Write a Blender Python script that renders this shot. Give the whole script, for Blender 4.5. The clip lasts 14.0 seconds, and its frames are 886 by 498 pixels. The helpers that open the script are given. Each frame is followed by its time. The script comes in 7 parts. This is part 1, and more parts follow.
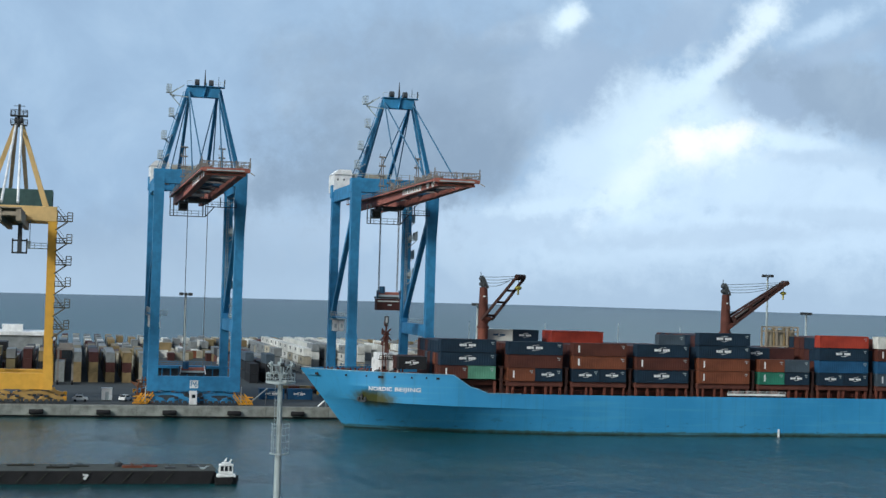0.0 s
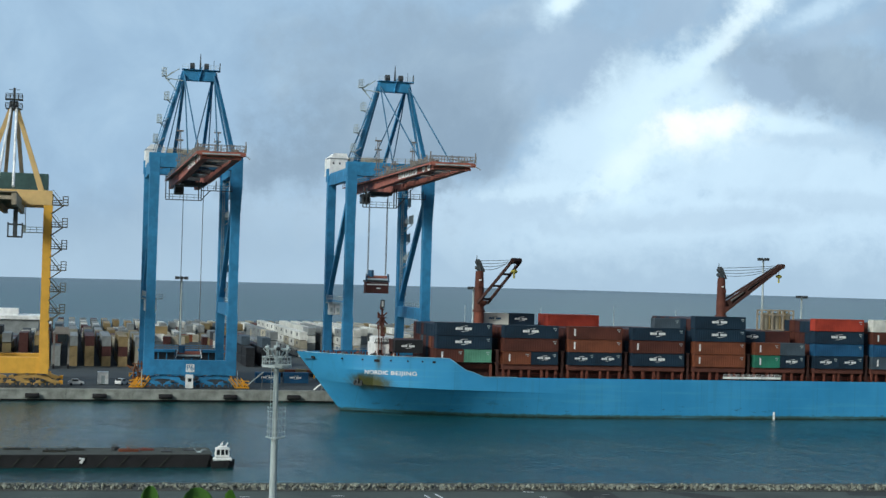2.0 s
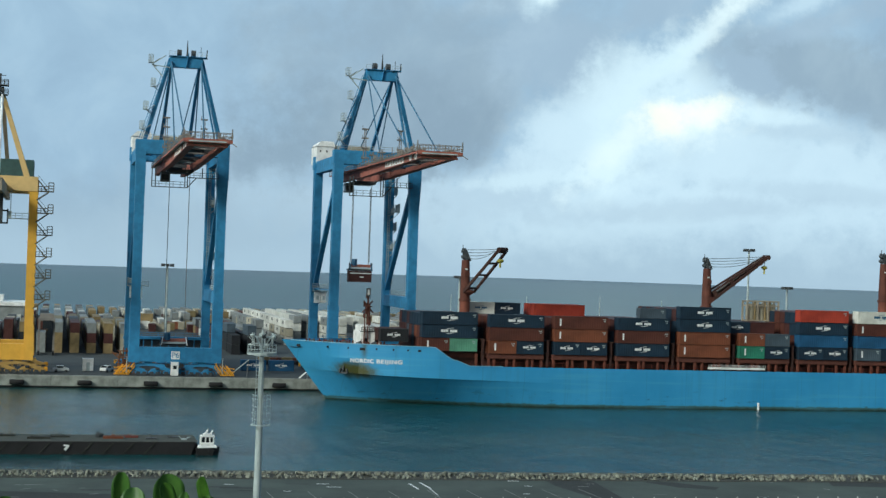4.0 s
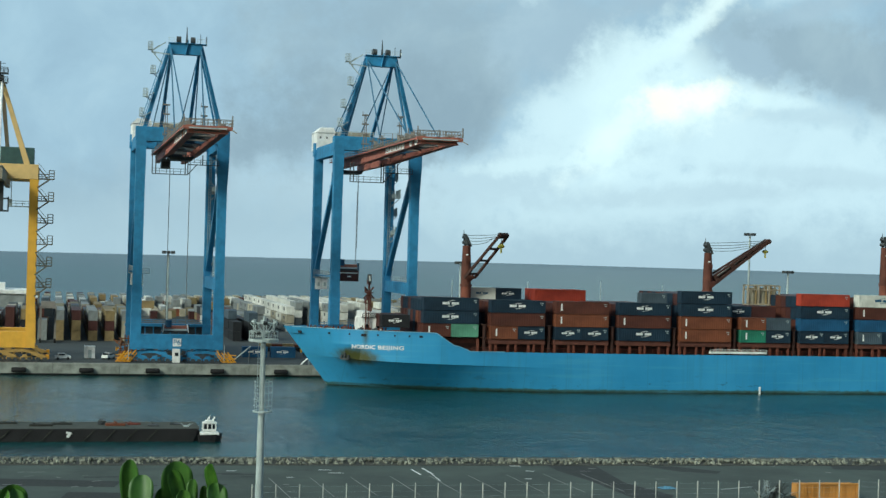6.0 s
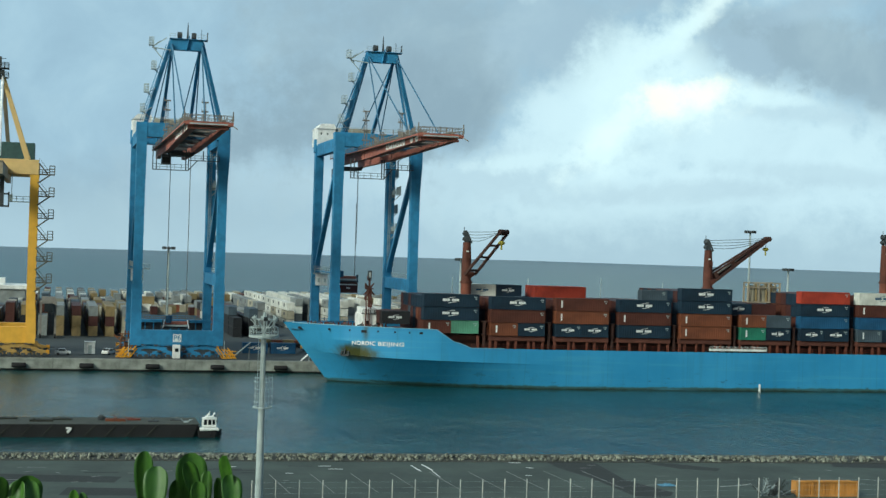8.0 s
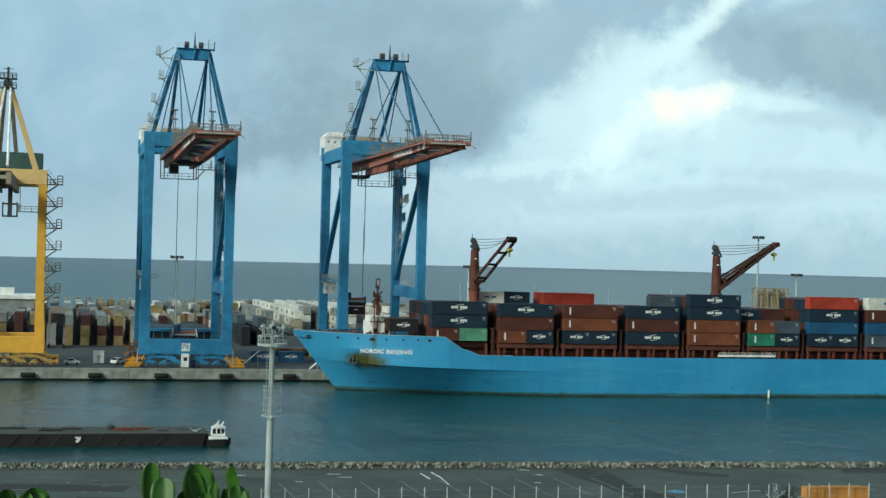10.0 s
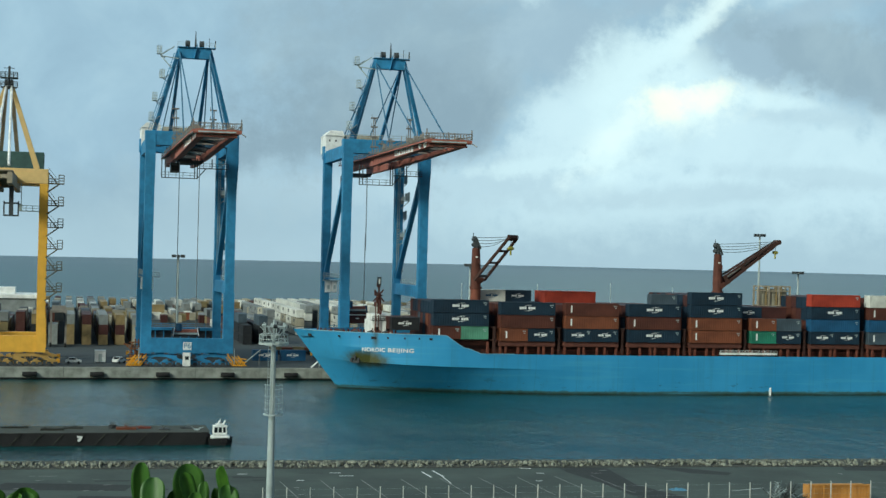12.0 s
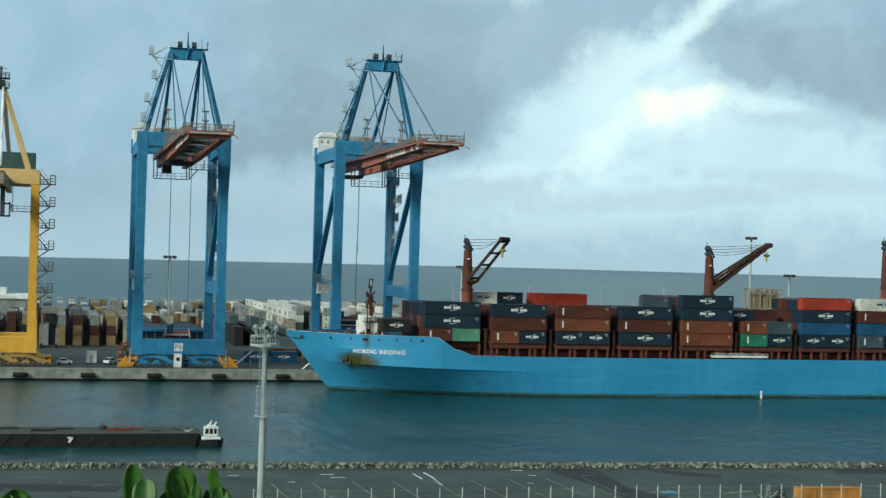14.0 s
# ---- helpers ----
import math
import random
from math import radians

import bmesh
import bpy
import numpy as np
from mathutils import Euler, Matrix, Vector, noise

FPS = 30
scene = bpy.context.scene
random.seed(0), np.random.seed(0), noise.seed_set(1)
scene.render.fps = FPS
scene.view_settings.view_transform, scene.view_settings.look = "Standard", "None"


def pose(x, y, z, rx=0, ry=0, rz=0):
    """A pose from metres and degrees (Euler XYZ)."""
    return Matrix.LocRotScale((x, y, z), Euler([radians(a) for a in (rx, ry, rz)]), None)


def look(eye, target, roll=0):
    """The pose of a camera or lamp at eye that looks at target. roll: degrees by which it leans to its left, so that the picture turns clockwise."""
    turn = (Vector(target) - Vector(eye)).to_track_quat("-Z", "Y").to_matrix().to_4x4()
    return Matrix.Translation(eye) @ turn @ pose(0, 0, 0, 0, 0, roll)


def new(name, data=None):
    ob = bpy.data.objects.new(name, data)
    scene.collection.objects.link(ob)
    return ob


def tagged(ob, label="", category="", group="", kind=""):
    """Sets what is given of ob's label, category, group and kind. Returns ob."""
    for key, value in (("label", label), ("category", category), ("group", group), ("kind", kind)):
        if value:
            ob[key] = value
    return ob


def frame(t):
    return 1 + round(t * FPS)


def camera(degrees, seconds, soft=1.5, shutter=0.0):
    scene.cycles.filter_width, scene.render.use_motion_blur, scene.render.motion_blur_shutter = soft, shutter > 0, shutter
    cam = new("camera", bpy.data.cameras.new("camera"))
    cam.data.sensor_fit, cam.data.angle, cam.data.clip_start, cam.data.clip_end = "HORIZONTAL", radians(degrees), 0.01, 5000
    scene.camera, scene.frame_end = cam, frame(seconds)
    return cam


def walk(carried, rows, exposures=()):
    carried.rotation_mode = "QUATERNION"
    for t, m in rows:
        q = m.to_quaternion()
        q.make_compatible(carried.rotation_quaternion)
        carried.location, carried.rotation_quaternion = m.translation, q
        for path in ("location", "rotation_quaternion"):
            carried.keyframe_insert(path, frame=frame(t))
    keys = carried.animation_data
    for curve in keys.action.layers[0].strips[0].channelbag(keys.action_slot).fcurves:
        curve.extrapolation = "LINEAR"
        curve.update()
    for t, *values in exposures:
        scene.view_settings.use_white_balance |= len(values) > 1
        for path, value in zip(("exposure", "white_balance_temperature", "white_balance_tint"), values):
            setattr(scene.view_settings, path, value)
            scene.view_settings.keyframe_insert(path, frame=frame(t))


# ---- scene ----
# The quay runs along x, its edge is y = 0, the yard lies at y > 0, still water is z = 0.
EYE_Y = -340.5
QUAY_Z = 2.73
SHORE_Z = 2.7

cam = camera(33.12, 14.0, soft=1.45)
PATH = [
    (0, 0.019, -340.505, 29.714, -13.896, 1.714, -1.662),
    (0.5, 0.019, -340.505, 29.714, -13.957, 1.494, -1.621),
    (1, 0.019, -340.505, 29.711, -13.722, 1.518, -1.526),
    (1.5, 0.015, -340.504, 29.711, -13.923, 1.224, -1.586),
    (2, 0.019, -340.505, 29.711, -14.053, 1.090, -1.614),
    (2.5, 0.019, -340.505, 29.711, -14.354, 1.140, -1.717),
    (3, 0.013, -340.503, 29.708, -14.217, 1.196, -1.634),
    (3.5, 0.032, -340.508, 29.709, -14.411, 0.957, -1.836),
    (4, 0.049, -340.513, 29.710, -14.579, 0.681, -1.982),
    (6.5, 0.024, -340.506, 29.711, -14.537, 0.111, -1.654),
    (7, -0.008, -340.498, 29.705, -14.571, 0.147, -1.780),
    (7.5, 0.000, -340.500, 29.700, -14.560, 0.000, -1.880),
    (10, 0.008, -340.502, 29.706, -14.233, 0.277, -1.511),
    (10.5, 0.019, -340.505, 29.707, -14.139, 0.475, -1.398),
    (11, 0.003, -340.501, 29.704, -14.052, 0.414, -1.292),
    (11.5, 0.008, -340.502, 29.705, -14.147, 0.343, -1.365),
    (12, 0.035, -340.509, 29.708, -14.180, 0.216, -1.401),
    (12.5, 0.037, -340.509, 29.708, -14.160, 0.336, -1.340),
    (13, 0.022, -340.506, 29.707, -14.331, 0.472, -1.333),
    (13.5, 0.022, -340.506, 29.707, -14.409, 0.558, -1.428),
    (14, 0.032, -340.508, 29.710, -14.495, 0.296, -1.590),
]
walk(cam, [(t, pose(x, y, z, 90 + pitch, roll, yaw)) for t, x, y, z, yaw, pitch, roll in PATH],
     exposures=[(0.0, 0.08, 5960, 4), (1.5, 0.08, 6020, 1), (3.0, 0.07, 6080, -2), (4.2, 0.08, 6130, -5), (6.3, 0.16, 6270, -11), (10.0, 0.12, 6270, -11), (14.0, 0.10, 6270, -11)])

# ---- light: overcast morning, soft sun from behind on the left ----
SUN_AZ, SUN_EL = radians(237), radians(31)      # azimuth from +y, clockwise
world = bpy.data.worlds.new("overcast_sky")
scene.world = world
world.use_nodes = True
wn, wl = world.node_tree.nodes, world.node_tree.links
sky_tex = wn.new("ShaderNodeTexSky")
sky_tex.sky_type, sky_tex.sun_disc = "NISHITA", False
sky_tex.sun_elevation, sky_tex.sun_rotation = SUN_EL, SUN_AZ
sky_tex.air_density, sky_tex.dust_density = 1.0, 3.0
wl.new(sky_tex.outputs[0], wn["Background"].inputs["Color"])
wn["Background"].inputs["Strength"].default_value = 0.075
sun = new("sun", bpy.data.lights.new("sun", "SUN"))
sun.data.energy, sun.data.angle, sun.data.color = 2.35, radians(12), (1.0, 0.97, 0.92)
SUN_DIR = Vector((math.sin(SUN_AZ) * math.cos(SUN_EL), math.cos(SUN_AZ) * math.cos(SUN_EL), math.sin(SUN_EL)))
sun.matrix_world = look(SUN_DIR * 100, (0, 0, 0))


# ---- node helpers and materials ----
def srgb(r, g, b):
    def lin(c):
        c /= 255.0
        return c / 12.92 if c <= 0.04045 else ((c + 0.055) / 1.055) ** 2.4
    return (lin(r), lin(g), lin(b), 1.0)


class Tree:
    def __init__(self, name):
        self.mat = bpy.data.materials.new(name)
        self.mat.use_nodes = True
        self.n, self.l = self.mat.node_tree.nodes, self.mat.node_tree.links
        self.n.clear()
        self.out = self.n.new("ShaderNodeOutputMaterial")

    def add(self, kind):
        return self.n.new(kind)

    def put(self, sock, value):
        if isinstance(value, bpy.types.NodeSocket):
            self.l.new(value, sock)
        else:
            sock.default_value = value

    def math(self, op, a, b=0.0, c=0.0, clamp=False):
        m = self.add("ShaderNodeMath")
        m.operation, m.use_clamp = op, clamp
        for sock, v in zip(m.inputs, (a, b, c)):
            self.put(sock, v)
        return m.outputs[0]

    def noise(self, vec, scale, detail=4.0, rough=0.55, distort=0.0):
        x = self.add("ShaderNodeTexNoise")
        self.put(x.inputs["Vector"], vec)
        for key, v in (("Scale", scale), ("Detail", detail), ("Roughness", rough), ("Distortion", distort)):
            x.inputs[key].default_value = v
        return x.outputs["Fac"]

    def ramp(self, fac, lo, hi):
        m = self.add("ShaderNodeMapRange")
        m.clamp, m.interpolation_type = True, "SMOOTHSTEP"
        for key, v in (("Value", fac), ("From Min", lo), ("From Max", hi)):
            self.put(m.inputs[key], v)
        return m.outputs[0]

    def mix(self, fac, a, b):
        m = self.add("ShaderNodeMix")
        m.data_type = "RGBA"
        self.put(m.inputs[0], fac), self.put(m.inputs[6], a), self.put(m.inputs[7], b)
        return m.outputs[2]

    def coord(self, scale=(1, 1, 1), which="Object", rot=(0, 0, 0)):
        t = self.add("ShaderNodeTexCoord")
        m = self.add("ShaderNodeMapping")
        self.l.new(t.outputs[which], m.inputs[0])
        m.inputs["Scale"].default_value, m.inputs["Rotation"].default_value = scale, rot
        return m.outputs[0]

    def surface(self, color, rough=0.6, metal=0.0, height=None, bump=0.2, dist=0.02, spec=0.5):
        b = self.add("ShaderNodeBsdfPrincipled")
        self.put(b.inputs["Base Color"], color), self.put(b.inputs["Roughness"], rough)
        self.put(b.inputs["Metallic"], metal), self.put(b.inputs["Specular IOR Level"], spec)
        if height is not None:
            bp = self.add("ShaderNodeBump")
            bp.inputs["Strength"].default_value, bp.inputs["Distance"].default_value = bump, dist
            self.put(bp.inputs["Height"], height)
            self.l.new(bp.outputs[0], b.inputs["Normal"])
        self.l.new(b.outputs[0], self.out.inputs[0])
        return self.mat


def shade(c, k):
    return tuple(min(1.0, v * k) for v in c[:3]) + (1.0,)


def paint(name, color, rough=0.5, rust=0.3, vary=0.18, streak=0.5, scale=0.5, rust_color=(0.16, 0.06, 0.025, 1), island=0.0):
    """Weathered paint: large fading, fine grime, vertical rain streaks and rust spots; every object a little different."""
    t = Tree(name)
    v = t.coord()
    rnd = t.add("ShaderNodeObjectInfo").outputs["Random"]
    big = t.noise(v, scale, 3)
    fine = t.noise(v, scale * 9, 5, 0.65)
    runs = t.noise(t.coord((3.0, 3.0, 0.22)), 1.3, 4, 0.6)
    c = t.mix(t.ramp(big, 0.3, 0.7), shade(color, 1 - vary), shade(color, 1 + vary))
    c = t.mix(t.math("MULTIPLY", rnd, 0.28), c, shade(color, 0.62))
    if island:                                                   # joined pieces differ one by one
        isl = t.add("ShaderNodeNewGeometry").outputs["Random Per Island"]
        c = t.mix(t.math("MULTIPLY", isl, island), c, shade(color, 0.35))
    c = t.mix(t.math("MULTIPLY", t.ramp(runs, 0.55, 0.8), streak * 0.6), c, shade(color, 0.5))
    spots = t.math("MULTIPLY", t.ramp(fine, 0.64, 0.74), rust)
    c = t.mix(spots, c, rust_color)
    return t.surface(c, t.math("ADD", rough, t.math("MULTIPLY", fine, 0.2)), 0.0, fine, 0.12, 0.02, 0.35)


def stone(name, color, scale=0.6, vary=0.3, rough=0.9, bump=0.4, stain=(0.1, 0.09, 0.08, 1)):
    t = Tree(name)
    v = t.coord()
    rnd = t.add("ShaderNodeObjectInfo").outputs["Random"]
    isl = t.add("ShaderNodeNewGeometry").outputs["Random Per Island"]
    big, fine = t.noise(v, scale, 5, 0.6), t.noise(v, scale * 14, 5, 0.7)
    c = t.mix(t.ramp(big, 0.3, 0.72), shade(color, 1 - vary), shade(color, 1 + vary))
    c = t.mix(t.math("MULTIPLY", t.ramp(fine, 0.45, 0.75), 0.35), c, stain)
    c = t.mix(t.math("MULTIPLY", t.math("ADD", rnd, isl), 0.16), c, shade(color, 0.55))
    return t.surface(c, rough, 0.0, fine, bump, 0.03)


M = {}
M["crane_blue"] = paint("crane_blue_paint", (0.042, 0.215, 0.42, 1), 0.5, 0.25)
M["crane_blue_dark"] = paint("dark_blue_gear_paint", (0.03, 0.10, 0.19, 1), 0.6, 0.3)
M["crane_red"] = paint("boom_red_paint", (0.335, 0.122, 0.092, 1), 0.55, 0.3)
M["boom_rail"] = paint("grimy_walkway_steel", (0.215, 0.20, 0.185, 1), 0.7, 0.4)
M["crane_yellow"] = paint("crane_yellow_paint", (0.71, 0.39, 0.055, 1), 0.5, 0.12, 0.07, 0.3)
# Paler copy of crane_yellow for the upper frame, with haze put into the colour.
M["crane_cream"] = paint("hazed_yellow_paint", (0.66, 0.46, 0.20, 1), 0.6, 0.12, 0.07, 0.3)
M["boom_grey"] = paint("weathered_grey_tan", (0.34, 0.29, 0.22, 1), 0.6, 0.4)
M["bogie_yellow"] = paint("worn_yellow_bogie_paint", (0.46, 0.29, 0.09, 1), 0.6, 0.5)
M["stay_blue"] = paint("grimy_stay_paint", (0.045, 0.135, 0.235, 1), 0.6, 0.3)
M["galvanised"] = paint("galvanised_steel", (0.38, 0.44, 0.45, 1), 0.5, 0.15)
M["steel_dark"] = paint("dark_steel", (0.055, 0.062, 0.068, 1), 0.5, 0.08)
M["white"] = paint("white_paint", (0.78, 0.79, 0.78, 1), 0.5, 0.2)
M["yellow_stripe"] = paint("signal_yellow_paint", (0.75, 0.36, 0.03, 1), 0.5, 0.2)
M["rust"] = paint("rust_red_primer", (0.125, 0.032, 0.022, 1), 0.7, 0.5)
M["mast_brown"] = paint("old_brown_paint", (0.10, 0.035, 0.025, 1), 0.7, 0.5)
M["rubber"] = paint("black_rubber", (0.018, 0.018, 0.02, 1), 0.8, 0.05)
M["concrete"] = stone("quay_concrete", (0.262, 0.278, 0.255, 1), 0.35, 0.38, 0.9, 0.5)
M["asphalt"] = stone("yard_asphalt", (0.036, 0.044, 0.047, 1), 0.06, 0.25)
M["road"] = stone("road_asphalt", (0.052, 0.069, 0.060, 1), 0.10, 0.34)
M["patch"] = stone("fresh_asphalt", (0.017, 0.020, 0.019, 1), 0.2, 0.2)
M["rock"] = stone("pale_rock", (0.19, 0.20, 0.165, 1), 0.9, 0.7)
M["earth"] = stone("dark_bank_base", (0.045, 0.045, 0.036, 1), 0.8, 0.3)
M["stair"] = paint("weathered_stair_steel", (0.11, 0.105, 0.085, 1), 0.7, 0.4)
M["jib"] = paint("dark_jib_and_gap_shade", (0.055, 0.025, 0.02, 1), 0.6, 0.4)
M["post"] = paint("faded_red_oxide", (0.17, 0.055, 0.036, 1), 0.7, 0.3)
M["strake"] = paint("weedy_strake", (0.028, 0.030, 0.026, 1), 0.8, 0.2)
M["hook"] = paint("dull_yellow_paint", (0.34, 0.30, 0.05, 1), 0.5, 0.3)
M["rope"] = paint("wire_rope", (0.16, 0.165, 0.17, 1), 0.5, 0.1)
M["post_white"] = stone("post_concrete", (0.52, 0.53, 0.50, 1), 2.0)
M["cap"] = paint("pale_cap_paint", (0.22, 0.45, 0.62, 1), 0.5, 0.1)
M["glass"] = paint("dark_window_glass", (0.02, 0.025, 0.03, 1), 0.08, 0.0)


# ---- mesh helpers ----
def box(bm, x0, x1, y0, y1, z0, z1, m=None):
    vs = [bm.verts.new(p) for p in ((x0, y0, z0), (x1, y0, z0), (x1, y1, z0), (x0, y1, z0),
                                    (x0, y0, z1), (x1, y0, z1), (x1, y1, z1), (x0, y1, z1))]
    if m is not None:
        for v in vs:
            v.co = m @ v.co
    for f in ((3, 2, 1, 0), (4, 5, 6, 7), (0, 1, 5, 4), (1, 2, 6, 5), (2, 3, 7, 6), (3, 0, 4, 7)):
        bm.faces.new([vs[i] for i in f])
    return vs


def axes(p, q):
    d = (Vector(q) - Vector(p))
    n = d.normalized()
    side = n.cross(Vector((0, 0, 1)))
    if side.length < 1e-3:
        side = Vector((1, 0, 0))
    side.normalize()
    return d.length, n, side, side.cross(n)


def beam(bm, p, q, w, h, w2=None, h2=None):
    """A square-section bar from p to q, w wide sideways and h deep, tapering to w2 and h2."""
    _, n, a, b = axes(p, q)
    w2, h2 = w2 or w, h2 or h
    p, q = Vector(p), Vector(q)
    vs = [bm.verts.new(c + a * (i * ww / 2) + b * (j * hh / 2)) for c, ww, hh in ((p, w, h), (q, w2, h2))
          for i, j in ((-1, -1), (1, -1), (1, 1), (-1, 1))]
    for f in ((3, 2, 1, 0), (4, 5, 6, 7), (0, 1, 5, 4), (1, 2, 6, 5), (2, 3, 7, 6), (3, 0, 4, 7)):
        bm.faces.new([vs[i] for i in f])


def tube(bm, p, q, r, r2=None, n=8):
    _, d, a, b = axes(p, q)
    r2 = r if r2 is None else r2
    rings = []
    for c, rr in ((Vector(p), r), (Vector(q), r2)):
        rings.append([bm.verts.new(c + (a * math.cos(2 * math.pi * i / n) + b * math.sin(2 * math.pi * i / n)) * rr) for i in range(n)])
    for i in range(n):
        j = (i + 1) % n
        bm.faces.new((rings[0][i], rings[0][j], rings[1][j], rings[1][i]))
    bm.faces.new(rings[0][::-1]), bm.faces.new(rings[1])


def rail(bm, p, q, height=1.1, gap=2.0, r=0.04):
    """A hand rail of posts and two bars from p to q."""
    p, q = Vector(p), Vector(q)
    n = max(1, round((q - p).length / gap))
    up = Vector((0, 0, height))
    for i in range(n + 1):
        c = p.lerp(q, i / n)
        beam(bm, c, c + up, r * 2, r * 2)
    beam(bm, p + up, q + up, r * 2, r * 2), beam(bm, p + up * 0.5, q + up * 0.5, r * 1.6, r * 1.6)


def thing(name, loc, label, category, group="", kind="", rz=0.0):
    ob = new(name)
    ob.empty_display_size = 0.5
    ob.location, ob.rotation_euler = loc, (0, 0, rz)
    return tagged(ob, label, category, group, kind)


def mesh_of(name, bm, material, smooth=False, bevel=0.0):
    if bevel:
        bmesh.ops.bevel(bm, geom=list(bm.edges), offset=bevel, segments=1, affect="EDGES")
    bmesh.ops.recalc_face_normals(bm, faces=bm.faces)
    me = bpy.data.meshes.new(name)
    bm.to_mesh(me)
    bm.free()
    me.materials.append(material)
    if smooth:
        me.polygons.foreach_set("use_smooth", [True] * len(me.polygons))
    return me


def part(name, bm, material, parent, label="", smooth=False, bevel=0.0):
    me = bm if isinstance(bm, bpy.types.Mesh) else mesh_of(name, bm, material, smooth, bevel)
    ob = new(name, me)
    ob.parent = parent
    return tagged(ob, label)


def structure(name, bm, material, label, category, loc=(0, 0, 0), smooth=False):
    ob = new(name, mesh_of(name, bm, material, smooth))
    ob.location = loc
    return tagged(ob, label, category, kind="structure")


# ---- sky: a far bank of clouds that drifts slowly to the left ----
def cloud_material():
    t = Tree("cloudy_sky")
    tc = t.add("ShaderNodeTexCoord").outputs["Object"]
    yaw = radians(-14.56)
    fwd, right = Vector((-math.sin(yaw), math.cos(yaw), 0)), Vector((math.cos(yaw), math.sin(yaw), 0))

    def dot(vec):
        d = t.add("ShaderNodeVectorMath")
        d.operation = "DOT_PRODUCT"
        t.l.new(tc, d.inputs[0])
        d.inputs[1].default_value = vec
        return d.outputs["Value"]
    ahead = t.math("MAXIMUM", dot(fwd), 1.0)
    u, v = t.math("DIVIDE", dot(right), ahead), t.math("DIVIDE", dot((0, 0, 1)), ahead)   # tangent plane: right, up
    uv = t.add("ShaderNodeCombineXYZ")
    t.l.new(u, uv.inputs[0]), t.l.new(v, uv.inputs[1])
    uv = uv.outputs[0]
    warp = t.noise(uv, 9.0, 5, 0.6)
    warp2 = t.noise(uv, 26.0, 5, 0.65)
    warp3 = t.noise(uv, 70.0, 6, 0.65)
    fine = t.noise(uv, 14.0, 9, 0.62, 0.6)

    def blob(cu, cv, ru, rv, turn=0.0, soft=1.0):
        """A soft-edged, ragged bank of cloud: 1 inside, 0 outside."""
        a = radians(turn)
        du, dv = t.math("SUBTRACT", u, cu), t.math("SUBTRACT", v, cv)
        p = t.math("ADD", t.math("MULTIPLY", du, math.cos(a) / ru), t.math("MULTIPLY", dv, math.sin(a) / ru))
        q = t.math("ADD", t.math("MULTIPLY", du, -math.sin(a) / rv), t.math("MULTIPLY", dv, math.cos(a) / rv))
        r = t.math("SQRT", t.math("ADD", t.math("MULTIPLY", p, p), t.math("MULTIPLY", q, q)))
        r = t.math("ADD", r, t.math("MULTIPLY", t.math("SUBTRACT", warp, 0.5), 1.6))
        r = t.math("ADD", r, t.math("MULTIPLY", t.math("SUBTRACT", warp2, 0.5), 2.2))
        r = t.math("ADD", r, t.math("MULTIPLY", t.math("SUBTRACT", warp3, 0.5), min(1.8, 0.020 / rv)))
        return t.math("SUBTRACT", 1.0, t.ramp(r, 1.0 - 0.5 * soft, 1.0 + 0.5 * soft))

    low = t.math("SUBTRACT", 1.0, t.ramp(v, 0.0, 0.06))
    c = t.mix(t.ramp(fine, 0.2, 0.8), srgb(154, 175, 200), srgb(165, 186, 210))
    c = t.mix(t.math("MULTIPLY", low, 0.6), c, srgb(166, 184, 206))
    for cu, cv, ru, rv, turn, soft, col, k in BRIGHT_BANKS + DARK_BANKS + STREAKS + GAPS:
        c = t.mix(t.math("MULTIPLY", blob(cu / 1000, cv / 1000, ru / 1000, rv / 1000, turn, soft), k), c, srgb(*TONES[col]))
    tex = t.noise(uv, 16.0, 8, 0.58, 0.4)
    c = t.mix(t.math("MULTIPLY", t.ramp(tex, 0.45, 0.75), 0.10), c, srgb(124, 138, 164))
    c = t.mix(t.math("MULTIPLY", t.math("SUBTRACT", 1.0, t.ramp(tex, 0.28, 0.55)), 0.10), c, srgb(222, 234, 244))
    haze = t.math("SUBTRACT", 1.0, t.ramp(v, -0.004, 0.05))
    c = t.mix(t.math("MULTIPLY", haze, 0.65), c, srgb(174, 190, 208))
    e = t.add("ShaderNodeEmission")
    t.put(e.inputs[0], c)
    e.inputs[1].default_value = 1.08
    t.l.new(e.outputs[0], t.out.inputs[0])
    return t.mat


# clouds in the plane ahead: right, up, half length, half height (thousandths), turn, softness, tone, weight
TONES = {"lead": (141, 157, 177), "dark": (150, 166, 186), "grey": (162, 179, 201), "haze": (184, 200, 219), "pale": (203, 219, 236), "light": (217, 232, 245),
         "bright": (230, 239, 246), "sunlit": (255, 250, 238)}
BRIGHT_BANKS = [
    (150, 92, 96, 50, 22, 1.2, "pale", 0.95),
    (230, 78, 95, 36, 2, 1.3, "pale", 0.9),
    (140, 40, 210, 26, 0, 1.4, "pale", 0.85),
    (36, 50, 56, 14, 8, 1.2, "haze", 0.7),
    (36, 178, 34, 8, 10, 1.4, "haze", 0.9),
    (104, 104, 48, 34, 30, 1.1, "pale", 0.9),
    (-130, 58, 70, 22, 6, 1.5, "haze", 0.6),
    (-40, 42, 60, 14, 0, 1.5, "haze", 0.6),
    (-128, 34, 70, 16, 4, 1.5, "haze", 0.6),
]
